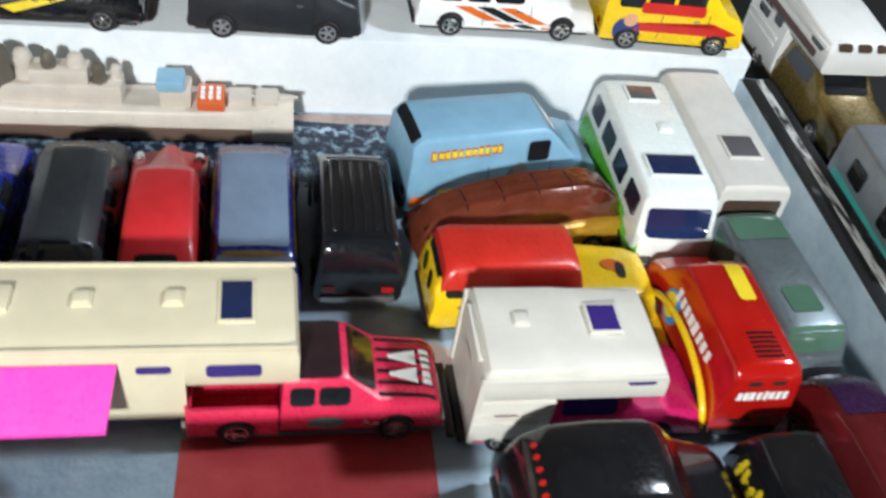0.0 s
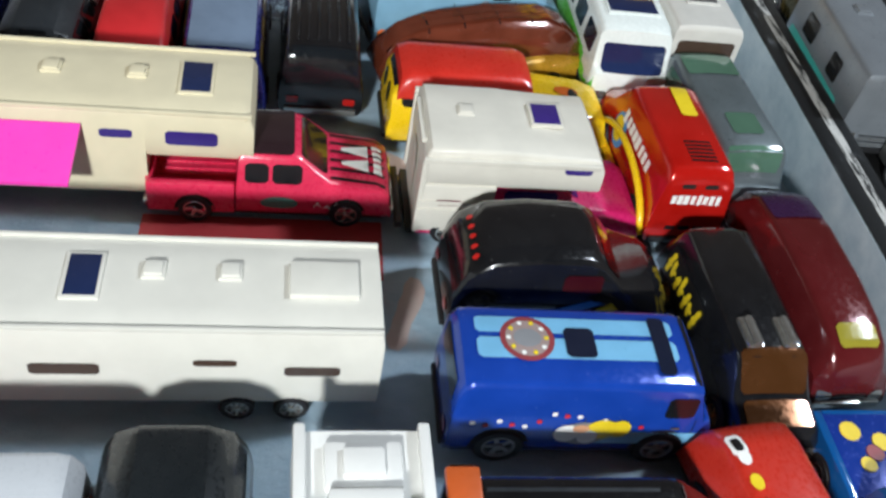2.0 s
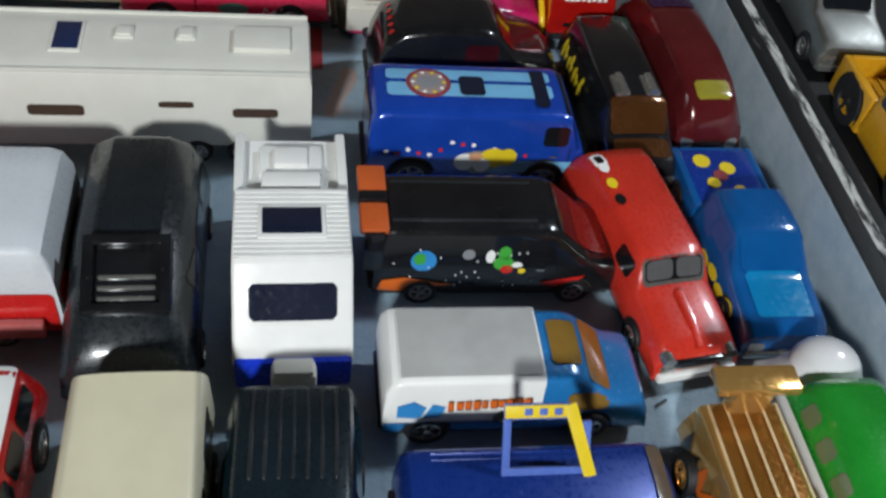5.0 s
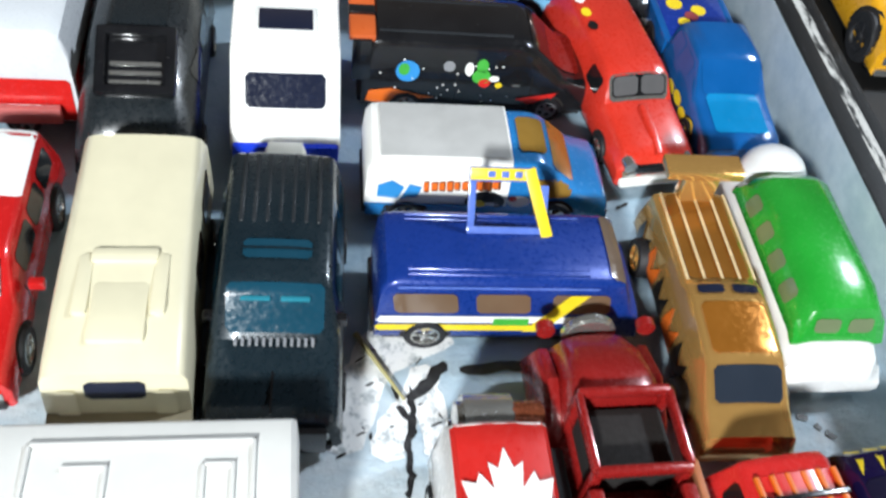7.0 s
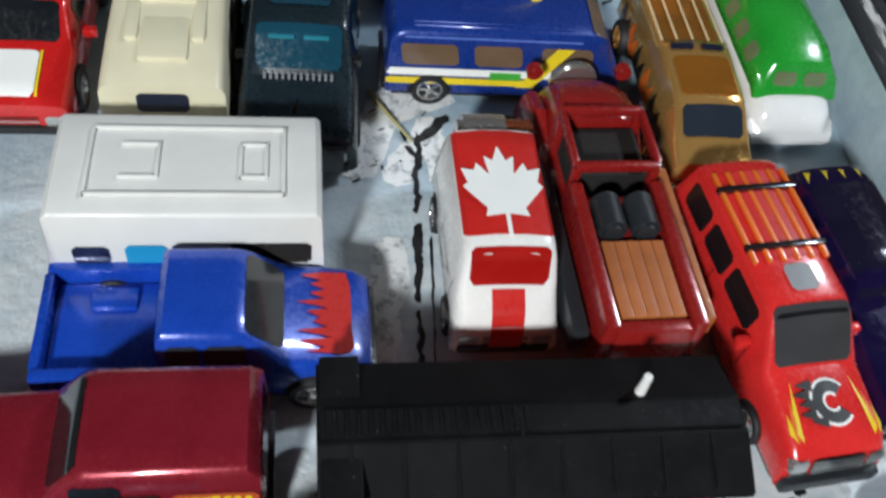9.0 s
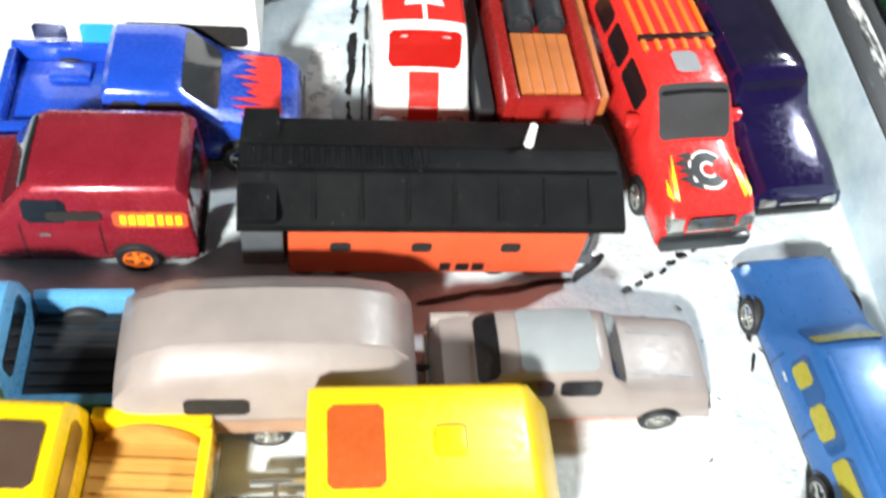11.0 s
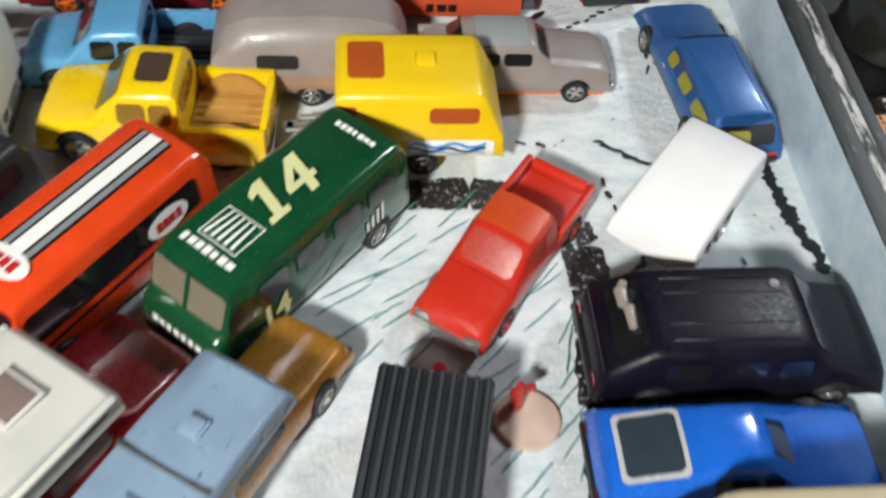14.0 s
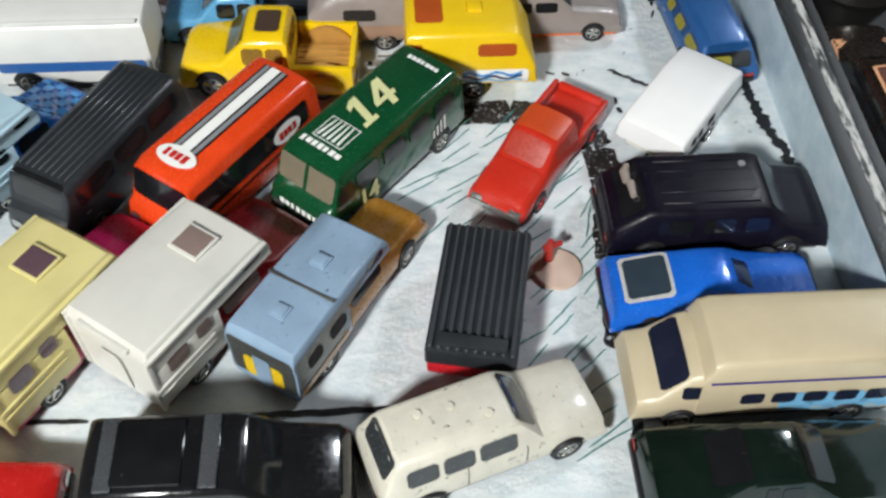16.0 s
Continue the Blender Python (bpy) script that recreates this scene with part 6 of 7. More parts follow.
for f in ("left", "right"):
    sh.pane("side_window", f, -25, 24, 14, 22, BLACK, .25, nu=10)
    sh.shape("oval_badge", f, disc_pts(-15, 17, 6.2, 3.4, 22), PRINTWHITE, .5)
    bars(sh, "badge_bar", f, 4, -15, 17, 8, 2.6, PRINTRED, 0, .66)
    sh.pane("side_line", f, -29, 29, 11, 11.8, PRINTBLACK, .3, nu=10, rnd=False)
sh.pane("windshield", "front", -10, 10, 16.4, 24.4, BLACK, .3)
for s in (-1, 1):
    sh.pane("headlight", "front", s * 8 - 1.6, s * 8 + 1.6, 8, 11, CHROME, .35)

RACEGREEN = paint("racing_green_paint", "0c4a2a", .2, .1, .6)
t, sh = vehicle("race_bus", 36.5, -259.5, -131, 64, 25, 26.5, "bus", RACEGREEN, "dark green race bus with white numerals on its roof", "toy bus", windows=False, hub=CHROME)
PALEPRINT = paint("pale_yellow_print", "d8d8a0", .4)
one = [[(0, 0), (5.2, 0), (5.2, 1.7), (0, 1.7)], [(1.5, 1.6), (3.8, 1.6), (3.8, 12), (1.5, 12)], [(-.4, 8.2), (1.6, 9), (1.6, 12), (-.4, 10.2)]]
four = [[(10.8, 0), (13, 0), (13, 12), (10.8, 12)], [(6.6, 3), (14.2, 3), (14.2, 4.8), (6.6, 4.8)], [(6.6, 4.7), (8.8, 4.7), (10.9, 8.6), (10.9, 12), (10.3, 12)]]
for i, glyph in enumerate(one + four):
    g = [((x - 7.1) * 1.15 + (y - 6) * .30, (y - 6) * .95) for x, y in glyph]
    sh.shape("roof_number", "top", [(-2.6 - x, -y) for x, y in g], PALEPRINT, .80 + .05 * i)
bars(sh, "front_lettering", "top", 7, 20.6, 0, 15, 2.3, PRINTWHITE, 90)
bars(sh, "rear_lettering", "top", 7, -25, 1, 12, 1.7, PRINTWHITE, 90, .4, 5)
bars(sh, "nose_lettering", "front", 7, 0, 10.4, 15, 2.2, PRINTWHITE, 0, .4, 6)
for i in range(5):
    sh.shape("roof_logo", "top", [(9.6, -3.6 + i * 1.6), (17.4, -4.6 + i * 1.9), (17.4, -3.7 + i * 1.9), (9.6, -3.2 + i * 1.6)], PRINTWHITE, .4)
for a, b, c, d in ((9, 9.3, -5.4, 5.4), (18, 18.3, -5.4, 5.4), (9, 18.3, -5.4, -5.1), (9, 18.3, 5.1, 5.4)):
    sh.pane("roof_logo", "top", a, b, c, d, PRINTWHITE, .4, rnd=False)
for f in ("left", "right"):
    for k in (-26, -14, -2, 10, 21):
        sh.pane("side_window", f, k, k + 9, 15, 21.6, BLACK, .45)
    sh.words("side_number", f, "14", 15, 10.5, 9, MATS["pale_yellow_print"], 0, mirror=(f == "left"), bold=.3)
    for i in range(4):
        sh.pane("side_logo", f, -22 + i * 1.8, -21 + i * 1.8, 9, 15 - i, PRINTWHITE, .3, rnd=False)
sh.pane("windshield", "front", -10.4, 10.4, 16.2, 24.4, paint("clear_taupe_window", "7c7462", .1, 0, .9), .3)
sh.pane("window_post", "front", -.6, .6, 16, 25, RACEGREEN, .55)

VERM = paint("vermilion_plastic", "c42c1a", .35, 0, .3, .05)
t, sh = pickup("pickup_truck", 89.5, -259.5, -126, 55, 20, 18, VERM, "vermilion red plastic pickup without painted windows", glass=paint("red_clear_window", "b03a2a", .34, 0, .25), hub=PRINTRED, r=3.6, roof=paint("orange_red_roof", "c8481c", .4), base=VERM)
sh.pane("bonnet_panel", "top", 13.8, 26.4, -8, 8, VERM, .4)
part("bed_liner", box_bm(-26.4, -9, -7.8, 7.8, 6, 8.6, .6), VERM, t)

t = thing("tent_trailer", 65.4, -319.3, 78.5, "red trailer under a ribbed black folding roof", "toy trailer")
part("tub", box_bm(-20, 20, -11.6, 11.6, 4, 11, 1.2), paint("trailer_red", "c4202a", .3, 0, .4), t)
sh = Shell(t, box_bm(-21, 21, -12, 12, 10.4, 17.2, 1), paint("rubber_black", "202428", .55, 0, .05), "folding_roof")
ribs(sh.ob, -20.4, 20.4, [-10.6 + i * 2.36 for i in range(10)], 17.2, 1.15, 1.1, paint("rib_grey_plastic", "34393e", .5, 0, .1))
part("roof_lip", box_bm(-20, -16, -9, 9, 17.6, 19.2, .5), MATS["rubber_black"], sh.ob)
hitch(t, 20, 29, 4, 1.4, MATS["trailer_red"])
for s in (-1, 1):
    wheel(t, -2, s * 10.6, 4, 3.4)

DEEPPURPLE = paint("deep_purple_paint", "0c0818", .4, 0, 0)
DEEPPURPLE.node_tree.nodes["Principled BSDF"].inputs["Specular IOR Level"].default_value = .25
t, sh = vehicle("low_rider", 137, -286.6, 0, 65, 28, 19.5, "hardtop", DEEPPURPLE, "dark purple toy car with a ribbed roof and rear window", "toy car", windows=False)
ribs(sh.ob, -18, 10, (-8, -4, 0, 4, 8), 19.6, .7, .4, DEEPPURPLE)
sh.pane("windshield", "top", 13.6, 19.6, -9.6, 9.6, paint("violet_black_window", "120c22", .2, 0, .4), .35)
sh.pane("rear_window", "top", -29, -22.6, -9, 9, BLACK, .3)
part("rear_rail", box_bm(-31.6, -29.6, -11, 11, 9, 12.8, .8), DEEPPURPLE, t)
for a, b in ((-19, -9), (-6, 3), (6, 13)):
    sh.sides("side_window", a, b, 12, 17, BLACK, .3)
part("roof_lamp", cyl_bm(1.1, 1.2, "z", (8, 6, 20), 12, None, .3), PRINTGREY, sh.ob)
fg = merge(cyl_bm(1.5, 5, "y", (-26.4, 4, 18.6), 10, 1.2, .5), cyl_bm(1.3, 6, "y", (-25.4, -1.4, 18.8), 10, .9, .4), cyl_bm(1.2, 2.4, "z", (-26, 6.6, 19.4), 10, .9, .3))
tagged(part("toy_figure", fg, paint("grey_flesh_plastic", "988c84", .5)), "small plain plastic figure on the purple car", "figurine").matrix_world = pose(137 * MM, -286.6 * MM, 0)

t, sh = vehicle("muscle_car", 131, -315, 0, 60, 24, 16, "fast", paint("azure_paint", "1c68d4", .2, .1, .6), "azure blue fastback with a dark cowl stripe", "toy car", windows=False)
sh.sides("side_window", -8, 6, 10.4, 13.8, BLACK, .25)
sh.pane("rear_window_frame", "top", -26.2, -12.8, -7.6, 7.6, paint("bright_trim", "d8d8d6", .2, .3, .3), .25)
sh.pane("rear_window", "top", -25.2, -13.8, -6.5, 6.5, paint("slate_window", "2f3b46", .12, 0, .8), .4)
sh.pane("cowl_stripe", "top", 4.6, 9.6, -11, 11, paint("navy_cowl", "1a2a50", .2, 0, .6), .45)

BEIGE = paint("beige_van_paint", "c8ba9c", .36, 0, .2, .05)
t = thing("passenger_van", 138, -341.5, 180, "beige passenger van with blue side stripes", "toy van")
sh = Shell(t, loft([(-33, 13, .97), (-32.4, 25.6, .88), (-31, 27.6, .86), (16, 27.6, .86), (18.6, 26.2, .87), (20.5, 21, .88)], 25, 4, 14, r=1.6), BEIGE)
cab = Shell(t, loft([(16, 13, .94), (20, 21.5, .84), (23, 20.6, .84), (30, 12.6, .92), (35.5, 11.4, .92), (36.5, 6, .9)], 24.6, 4, 12, r=1.4), BEIGE, "cab")
cab.pane("windshield", "top", 23.6, 29.6, -9.4, 9.4, NAVYGLASS, .35)
cab.sides("side_window", 19, 25, 13.4, 18, NAVYGLASS)
part("base_plate", box_bm(-32, 36, -11, 11, 2.2, 5, .4), BASE, t)
four_wheels(t, -20, 24, 12.5, 4.4, 4)
for k in range(5):
    sh.pane("side_window", "left", -28 + k * 8, -22 + k * 8, 11, 15.4, NAVYGLASS, .3)
    sh.pane("side_window", "right", -28 + k * 8, -22 + k * 8, 11, 15.4, NAVYGLASS, .3)
for f in ("left", "right"):
    sh.pane("side_stripe", f, -32, 19, 20, 20.8, paint("violet_print", "3a2c8c", .35), .3, nu=10, rnd=False)
    for k in range(4):
        sh.shape("side_swirl", f, disc_pts(-26 + k * 7, 10.5, 4.6, 4.6, 16), PRINTLIGHT, .22)

t, sh = vehicle("muscle_car", 134, -369.5, 0, 66, 25, 17, "coupe", paint("bottle_green_paint", "10201a", .12, .3, .8), "very dark green car with black bonnet", "toy car", glass=BLACK)

OLDCREAM = chipped("old_cream_paint", "d6d1c2", "2c2a26", .375)
t, sh = vehicle("estate_car", 63, -356, 19, 60, 23, 22, "wagon", OLDCREAM, "old cream estate car with chipped paint and dark windows", "toy car", glass=paint("slate_dark_window", "34383a", .2, 0, .6))
for a, b in ((-8, 2), (0, -3), (-16, 3)):
    part("roof_stud", cyl_bm(1.1, .8, "z", (a, b, 22.6), 12, None, .2), OLDCREAM, sh.ob)

t, sh = vehicle("sport_suv", 0, -366.5, 0, 62, 26, 25, "suv", BLACK, "glossy black off-roader with chrome trim", "toy car", wx=(-.31, .31))
part("roof_hatch", box_bm(-22, -6, -8, 8, 25, 26, .5), BLACK, sh.ob)
for k in (-25, -2):
    part("roof_bar", box_bm(k, k + 4, -9, 9, 25, 26, .4), paint("gunmetal_trim", "6c7074", .25, .6, .4), sh.ob)

t, sh = vehicle("saloon_car", -68, -371, 0, 60, 24, 20, "suv", RED, "plain red car beside the black off-roader", "toy car")

YC = paint("pale_yellow_plastic", "d8cc8c", .42, 0, .1, .05)
t, cab, hs = truck_camper("camper_truck", -46, -314, 57, 66, 26.5, 31, 20, YC, POP, "pale yellow camper house on a bright pink truck", paint("mauve_pane", "5c464e", .2, 0, .5), hatches=[(-2, 0, 9)], vents=[(-22, 0)], over=.12)
t, cab, hs = truck_camper("camper_truck", -8, -309.5, 54, 65, 28, 30, 20, paint("ivory_white_plastic", "d6d4cc", .42, 0, .1, .04), paint("crimson_paint", "84161e", .3, .1, .4), "ivory white camper house on a crimson truck", paint("taupe_pane", "84726c", .2, 0, .5), hatches=[(-1, 0, 9)], over=.12)
for k in range(5):
    hs.sides("moulding", -35, -12, 8 + k * 2, 8.7 + k * 2, MATS["ivory_white_plastic"], .5)
OCHRE = paint("ochre_paint", "b07a28", .3, .2, .4)
t, cab, hs = truck_camper("camper_truck", 27, -309.7, 57.5, 66, 21.5, 25.6, 18, chipped("grey_blue_roof_paint", "8ca4bc", "4a4c50", .365), OCHRE, "chipped grey-blue camper house on an ochre truck", GLASS, vents=[(-24, 0), (-6, 0)], over=.10, moulded=False, panes=False)
part("roof_joint", box_bm(-15.4, -14.6, -10, 10, 25.6, 26.3, .1), BAREMETAL, hs.ob)
hs.sides("lower_band", -34, -11, 4.6, 9, OCHRE, .3)
hs.sides("bare_side", -34.5, 10, 9.4, 22, BAREMETAL, .14)
hs.pane("bare_rear", "rear", -10, 10, 7, 22.6, BAREMETAL, .14)
for a, b in ((-29, -23), (-19, -12), (-8, 0)):
    hs.sides("side_window", a, b, 13.6, 18.4, OPENING, .35)
hs.pane("rear_panel", "rear", -6, 6, 7, 16, YELLOW, .25)

t, sh = vehicle("muscle_van", -45, -260, -119, 60, 24, 24, "bus", SOFTBLACK, "black van with a ribbed roof and red side graphics", "toy van", glass=BLACK)
ribs(sh.ob, -26, 21, [-8 + i * 2.3 for i in range(8)], 24.1, .6, .6, paint("rib_charcoal", "3c4044", .4))
for f in ("left", "right"):
    for k in range(4):
        sh.shape("red_graphic", f, [(-20 + k * 9, 6), (-15 + k * 9, 12), (-14.4 + k * 9, 11.6), (-18.6 + k * 9, 6)], paint("deep_red_print", "6c1814", .35), .3)

PALE = paint("icy_blue_plastic", "b4d0de", .35, 0, .3, .04)
t, cab, hs = truck_camper("camper_truck", -74, -250, 57, 54, 26, 29, 19, PALE, paint("check_blue_paint", "1c5ca8", .25, 0, .5), "icy blue camper with a blue chequered cab", GLASS, over=.0)
for i in range(9):
    for j in range(6):
        if (i + j) % 2:
            cab.pane("check", "top", -2 + i * 3, 1 + i * 3, -9 + j * 3, -6 + j * 3, PRINTBLUE, .4, rnd=False, nu=2, nv=2)

t, sh = vehicle("motorhome", -61, -207, 0, 52, 25, 27, "box", MATS["caravan_white"], "white caravan with a blue lower window band", "toy trailer", windows=False)
sh.sides("blue_band", -24, 24, 9, 13, paint("blue_band_print", "2c5c9c", .35), .25)
part("roof_rim", merge(box_bm(-24, 24, -11, -10, 26.6, 28.2, .3), box_bm(-24, 24, 10, 11, 26.6, 28.2, .3)), MATS["caravan_white"], sh.ob)

# ---- ledge behind and road beside ----
t, sh = vehicle("black_car", -70, 292, 0, 66, 26, 20, "coupe", BLACK, "black car with a yellow flash on the ledge", "toy car", z=RIM)
sh.shape("flash_print", "right", [(-10, 8), (8, 13), (10, 11), (-6, 6)], PRINTYELLOW, .3)
t, sh = vehicle("black_van", 6, 291, -2, 56, 26, 27, "van", SOFTBLACK, "black van standing on the white ledge", "toy van", z=RIM, hub=PRINTGREY)
t, sh = vehicle("race_truck", 87, 299, 0, 66, 25, 21, "wagon", WHITE, "white and grey truck with orange and black stripes", "toy truck", z=RIM, hub=CHROME)
for i, m in enumerate((PRINTORANGE, PRINTBLACK, PRINTORANGE)):
    sh.shape("side_stripe", "right", [(-20 + i * 8, 12), (-14 + i * 8, 12), (4 + i * 8, 4), (-2 + i * 8, 4)], m, .3 + .02 * i)
t, sh = vehicle("cartoon_van", 149, 295, -4, 54, 26, 26, "van", YELLOW, "yellow van with a red arrow and cartoon print", "toy van", z=RIM)
sh.shape("arrow_print", "right", [(-18, 8), (14, 8), (14, 6), (24, 9.5), (14, 13), (14, 11), (-18, 11)], PRINTRED, .3)
sh.pane("side_bar", "right", -14, 10, 15, 19, PRINTRED, .3)
sh.shape("cartoon_print", "right", disc_pts(-18, 8, 5, 5, 14), paint("navy_cartoon_print", "2a3a78", .4), .34)
sh.shape("cartoon_print", "right", disc_pts(-17, 12, 2.6, 2.6, 12), PRINTTAN, .4)

BRONZE = paint("olive_gold_paint", "6c5a2c", .25, .4, .5)
t, cab, hs = truck_camper("camper_truck", 221, 290, -89, 84, 30, 38, 24, paint("camper_white_paint", "d6d6d2", .4, 0, .2, .04), BRONZE, "white camper house on an olive gold truck with brown stripe", GLASS, over=.14, z=6)
hs.sides("side_stripe", -38, 10, 27, 30, paint("brown_stripe_print", "4a2820", .4), .3)
for k in (-8, 0, 8):
    hs.pane("front_window", "front", k - 3, k + 3, 34, 36.6, BROWNGLASS, .3)
t, sh = vehicle("travel_trailer", 208, 203, -93, 58, 26, 32, "box", paint("silver_trailer_paint", "888e94", .35, .4, .3), "silver trailer with a turquoise side flash", "toy trailer", windows=False, z=6)
sh.sides("side_flash", -26, 20, 10, 16, paint("turquoise_print", "4cb0a4", .4), .25)
sh.sides("side_window", -18, -8, 18, 26, GLASS, .3)
sh.sides("side_window", 6, 14, 18, 26, GLASS, .3)
vent(sh.ob, -10, 0, 32, 6, 6, 1.4, MATS["silver_trailer_paint"])
t, sh = pickup("jeep", 222, 142, -93, 60, 26, 24, BAREMETAL, "dull metal jeep with a chrome engine", z=6)
t, sh = pickup("pickup_truck", 222, 70, -92, 66, 28, 28, paint("school_yellow_paint", "d49a14", .3, 0, .4), "orange-yellow heavy truck with large black wheels", r=8, z=6, hub=TYRE)
t, sh = vehicle("saloon_car", 216, -20, -90, 60, 26, 20, "coupe", SOFTBLACK, "black car on the dark road", "toy car", z=6)
t, sh = vehicle("saloon_car", 214, -92, -90, 60, 25, 18, "fast", paint("dark_green_paint", "1c4a30", .2, .2, .6), "dark green car on the dark road", "toy car", z=6)
t = thing("glass_jar", 218, -178, 0, "round metal tin on the dark road", "tin", z=6)
part("tin_body", lathe_bm([(17, 0), (18, 1), (18, 25), (17, 26.5), (15, 27), (14, 25.5)], 30, "z"), paint("dull_dark_tin", "4c4a46", .2, .8, .3), t)
t, sh = vehicle("woody_wagon", 200, -252, 90, 72, 26, 22, "wagon", paint("dark_brown_paint", "1c1512", .25, .1, .5), "dark brown station wagon with wood-panelled sides", "toy car", z=6, glass=BLACK)
WOODY = paint("brown_wood_print", "5a2a1c", .4, 0, .2, .3)
for f in ("left", "right"):
    for k in range(4):
        sh.pane("wood_panel", f, -32 + k * 15, -19 + k * 15, 6, 13, WOODY, .25)
        for q in (6, 12.4):
            sh.pane("wood_strip", f, -32 + k * 15, -19 + k * 15, q, q + .7, PRINTTAN, .35, rnd=False)
sh.pane("roof_panel", "top", -28, 2, -8, 8, WOODY, .3, nu=8)
for i in range(3):
    sh.pane("roof_slat", "top", -28, 2, -8 + i * 8 - .45, -8 + i * 8 + .45, PRINTTAN, .5, rnd=False, nu=8, nv=1)
for i in range(4):
    sh.pane("roof_slat", "top", -28 + i * 9.7, -27.2 + i * 9.7, -8, 8, PRINTTAN, .54, rnd=False, nu=1, nv=6)

# ---- paint and pen marks on the floor ----
painted("red_floor_patch", [flat_bm([(-20, 119), (45, 119), (45.5, 141), (-19, 141)], .2)], REDMAT, "dull red painted patch between the trailers")
painted("painted_sea", [flat_bm([(-200, 232), (52, 240), (52, 280), (-200, 280)], .2)], SEA, "dark blue painted water with white wave marks")
painted("painted_shore", [stroke_bm((12, 277), (58, 277), 6, 3)], BROWNSTAIN, "brown painted shore below the back wall")
random.seed(11)
way = [(40, -238), (63, -236), (83, -236), (94, -237.4), (102, -241.4), (107.4, -246.6), (109.6, -254), (110.5, -267), (109, -281), (107, -300), (105, -330)]
roads = [(way[i], way[i + 1], 11) for i in range(len(way) - 1)]
painted("painted_road", [stroke_bm(a, b, w, i, .22 + .006 * i, max(8, int(math.dist(a, b) / 1.0)), .12, (.84, 1.10)) for i, (a, b, w) in enumerate(roads)], ASPHALT, "flaking black painted road loop")
painted("painted_line", [stroke_bm((163, -212), (166, -232), 3.4, 20, .24, 26, .7, (.2, 1.4)), stroke_bm((165.6, -230), (170, -264), 4.6, 21, .245, 40, .7, (.2, 1.4)), stroke_bm((61, -63), (60, -89), 1.8, 22, .24, 26, .8, (0, 1.5)), stroke_bm((60.2, -92), (58.6, -114), 2.0, 27, .245, 24, .6, (0, 1.6)), stroke_bm((58.4, -116), (58, -132), 1.6, 28, .25, 18, .6, (0, 1.6)), stroke_bm((62.4, -96), (60.6, -130), .7, 33, .255, 20, .6, (0, 1.6)),
                         stroke_bm((61, -130), (90, -130), 1.1, 23, .25, 22, .5, (.1, 1.5)), stroke_bm((-64, -343), (-38, -345), 1.6, 24, .24, 12), stroke_bm((2, -345), (42, -345), 2.2, 29, .24, 18),
                         stroke_bm((105, -350), (105, -376), 3, 25, .24, 20), stroke_bm((73, -59), (91, -59), 3, 26, .24, 10), stroke_bm((62, -66), (70, -57), 3, 30, .25, 8),
                         stroke_bm((119, -217), (142, -232), 1.5, 34, .262, 26, 1.2, (.1, 1.6)), stroke_bm((71, -172.5), (105, -167), 1.8, 31, .24, 16), stroke_bm((105, -167), (113, -160), 2.2, 32, .25)], MARKER, "rough black painted line")
dashes = []
marks = (((116, -170), (148, -151), 11), ((97, -217), (107, -220), 2), ((120, -218), (139, -230), 3), ((144, -171), (139, -192), 3), ((119, -231), (121, -244), 3), ((121, -262), (128, -255), 2),
         ((114, -12), (126, -7), 2), ((150, -72), (158, -79), 3), ((143, -262), (156, -268), 4), ((150, -258), (154, -270), 3), ((57, -63), (61, -73), 2), ((-34, -170), (-6, -176), 4), ((8, -178), (18, -180), 4))
for i, (a, b, n) in enumerate(marks):
    A, B = Vector(a), Vector(b)
    for k in range(n):
        p, q = A.lerp(B, k / n), A.lerp(B, (k + .66) / n)
        dashes.append(stroke_bm(p + Vector((random.uniform(-.8, .8), random.uniform(-.8, .8))), q, random.uniform(.7, 1.7), i * 40 + k, .26, 6))
for k in range(26):
    p = Vector((random.uniform(44, 70), random.uniform(-80, -48)))
    dashes.append(stroke_bm(p, p + Vector((random.uniform(-2.5, 2.5), random.uniform(-2.5, 2.5))), random.uniform(.3, .8), 700 + k, .27, 3))
for k in range(40):
    p = Vector((random.uniform(100, 168), random.uniform(-300, -140)))
    dashes.append(stroke_bm(p, p + Vector((random.uniform(-1.6, 1.6), random.uniform(-1.6, 1.6))), random.uniform(.2, .5), 800 + k, .27, 3))
painted("pen_mark", dashes, MARKER, "short black pen and brush marks")
hatching = []
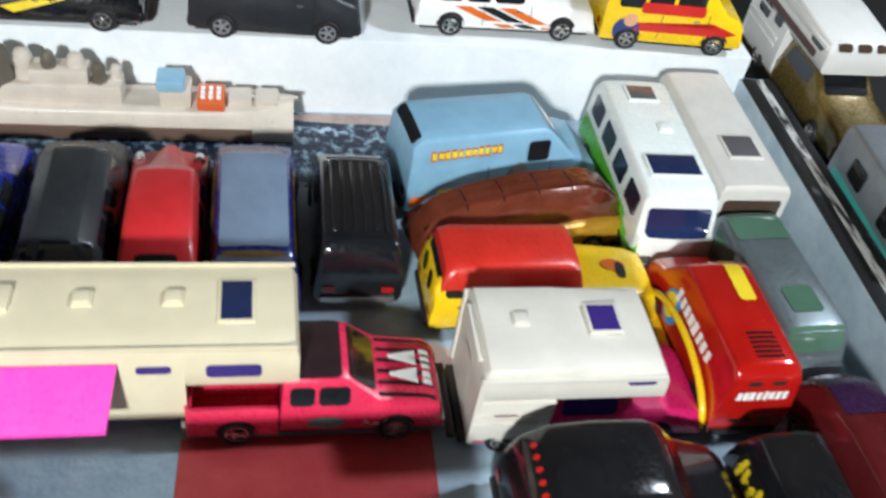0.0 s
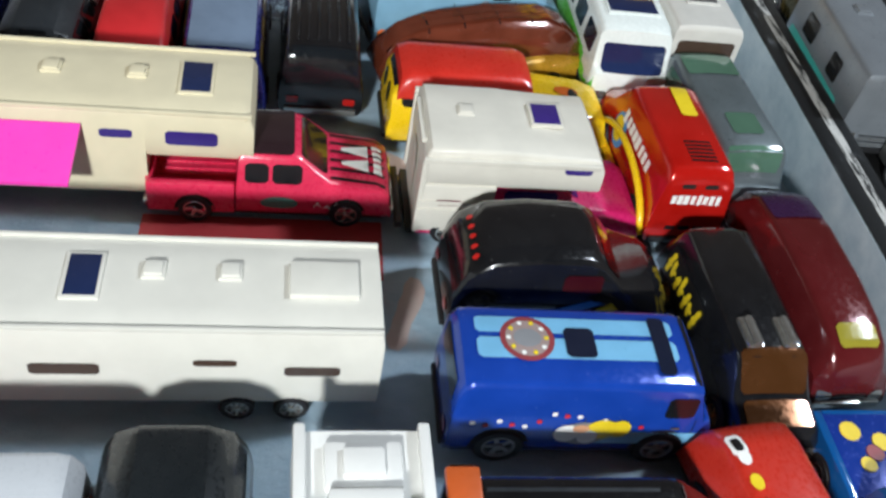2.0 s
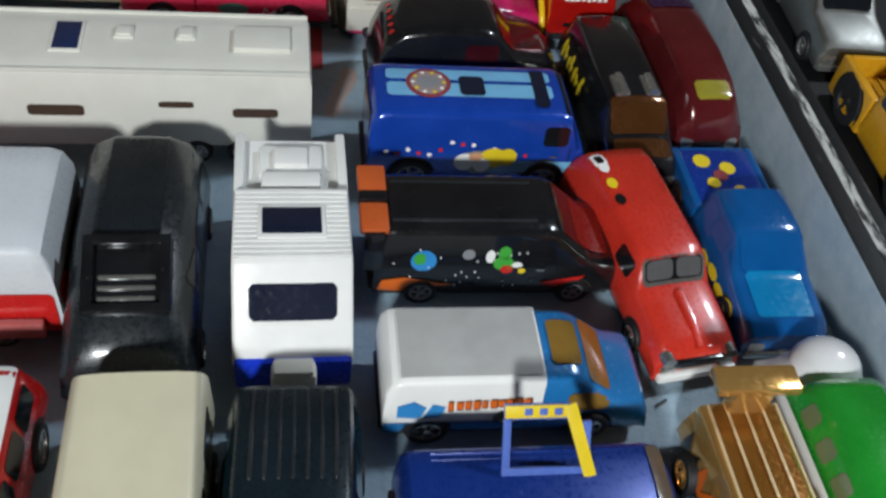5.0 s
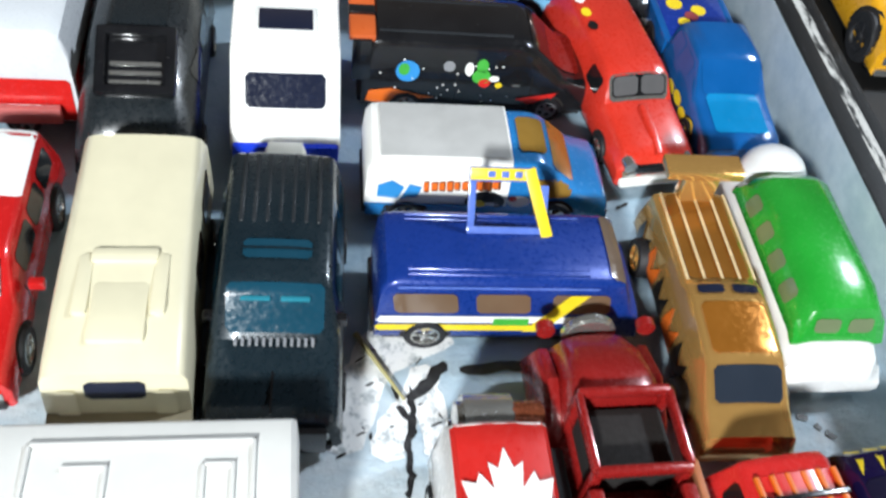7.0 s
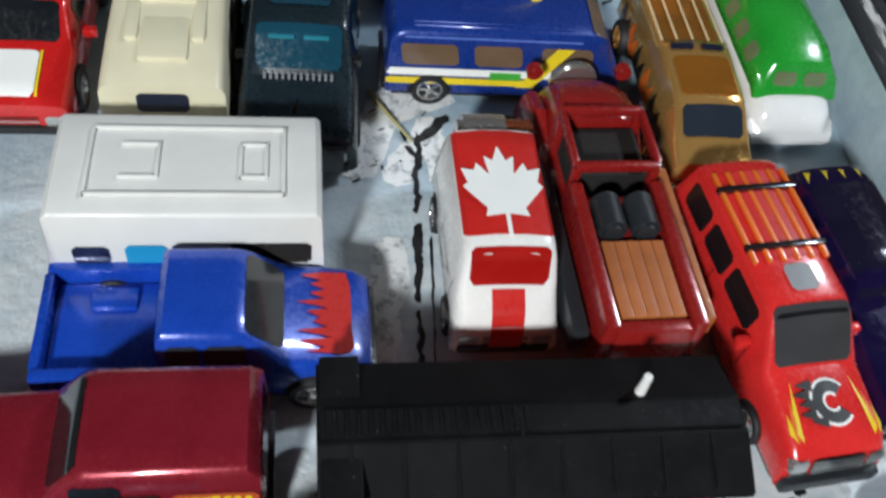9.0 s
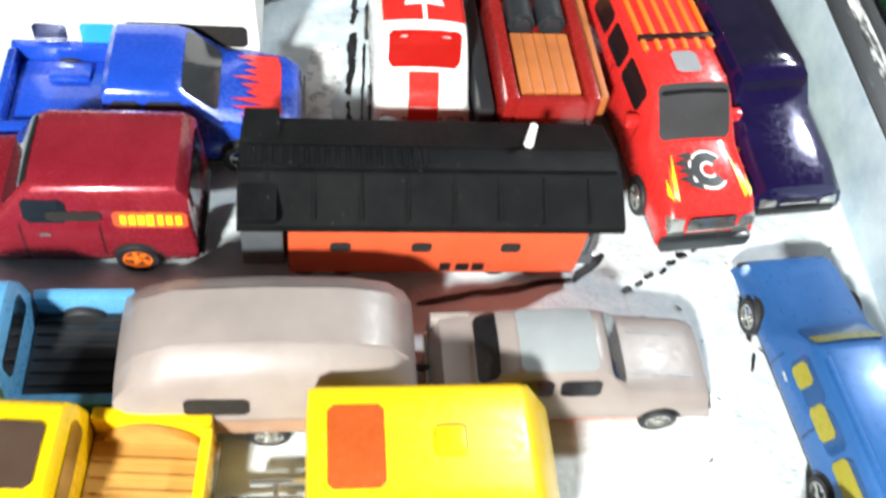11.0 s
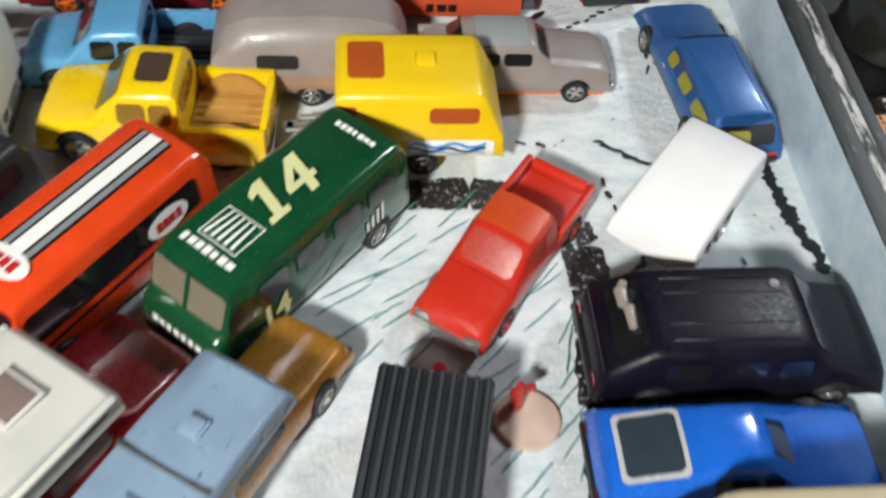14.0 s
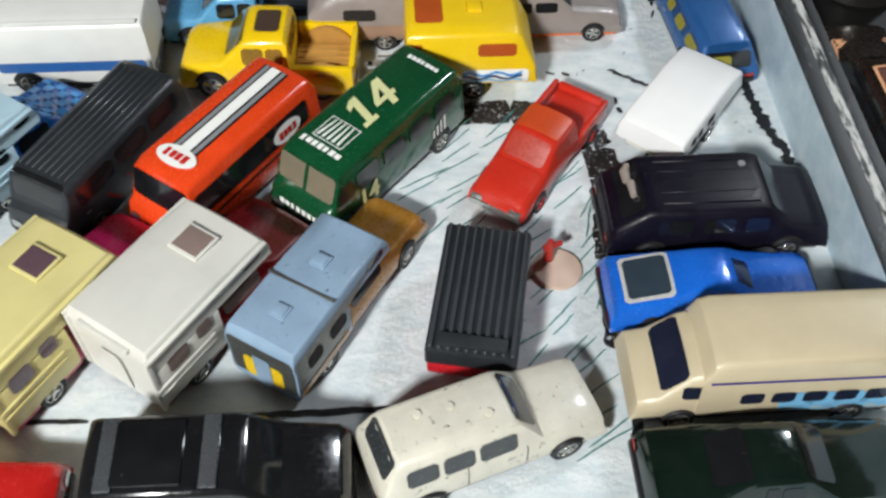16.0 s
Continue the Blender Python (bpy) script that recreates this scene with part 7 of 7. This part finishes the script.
for row in range(23):
    for col in range(4):
        y = -248 - row * 5.2 + random.uniform(-2, 2)
        x = 40 + row * .7 + col * 17 + random.uniform(-4, 4)
        if x > 102 or (col == 0 and row > 8):
            continue
        a = radians(random.uniform(28, 50))
        n = random.uniform(9, 19)
        hatching.append(stroke_bm((x, y), (min(x + n * math.cos(a), 104), y + n * math.sin(a)), .55, 900 + row * 9 + col, .26, 6, 1.6))
painted("pen_hatching", hatching, GREENPEN, "green pen strokes for grass inside the road loop")
DRYWHITE = streaky("dry_white_brush", "9aa2a6", "eceded", 260, .36, .5)
painted("brush_smear", [stroke_bm((44, -78), (60, -44), 11, 61, .19, 12, .6), stroke_bm((54, -80), (67, -58), 8, 62, .2, 10, .6), stroke_bm((46, -60), (72, -50), 6, 63, .205, 10, .6), stroke_bm((64, -62), (68, -80), 7, 64, .21, 9, .6), stroke_bm((46, -140), (54, -96), 9, 65, .2, 12, .6)], DRYWHITE, "dry white brush smears over the blue-grey paint")
painted("stain", [stroke_bm((40, 152), (52, 170), 12, 71, .18, 8), stroke_bm((62, -20), (84, -24), 5, 72, .18, 8), stroke_bm((46, 96), (54, 120), 6, 73, .18, 8), stroke_bm((-60, 112), (-20, 118), 9, 74, .18, 9)], streaky("rosy_stain", "b49a92", "c0b4b0", 60, .3, .7), "faint rosy paint stains on the floor")

t = thing("broken_stick", 55, -58, -60, "thin dry yellow-green splinter lying on the floor", "twig")
part("splinter", cyl_bm(.7, 20, "x", (0, 0, 1), 8, .35), paint("dry_straw", "a8a070", .6, 0, 0), t)

t = thing("plastic_figure", 90, -302, 20, "red plain plastic figure on a pale round base", "figurine")
part("round_base", cyl_bm(7.5, 1.2, "z", (0, 0, .6), 26, 7.2, .3), paint("pale_flesh_plastic", "c8b0a0", .5, 0, 0), t)
part("plain_shape", merge(cyl_bm(1.6, 9, "z", (-1, 4, 5.5), 10, 1.0, .4), cyl_bm(1.2, 6, "x", (0, 4, 7), 8, .8, .3)), paint("red_plastic", "a82820", .4), t)
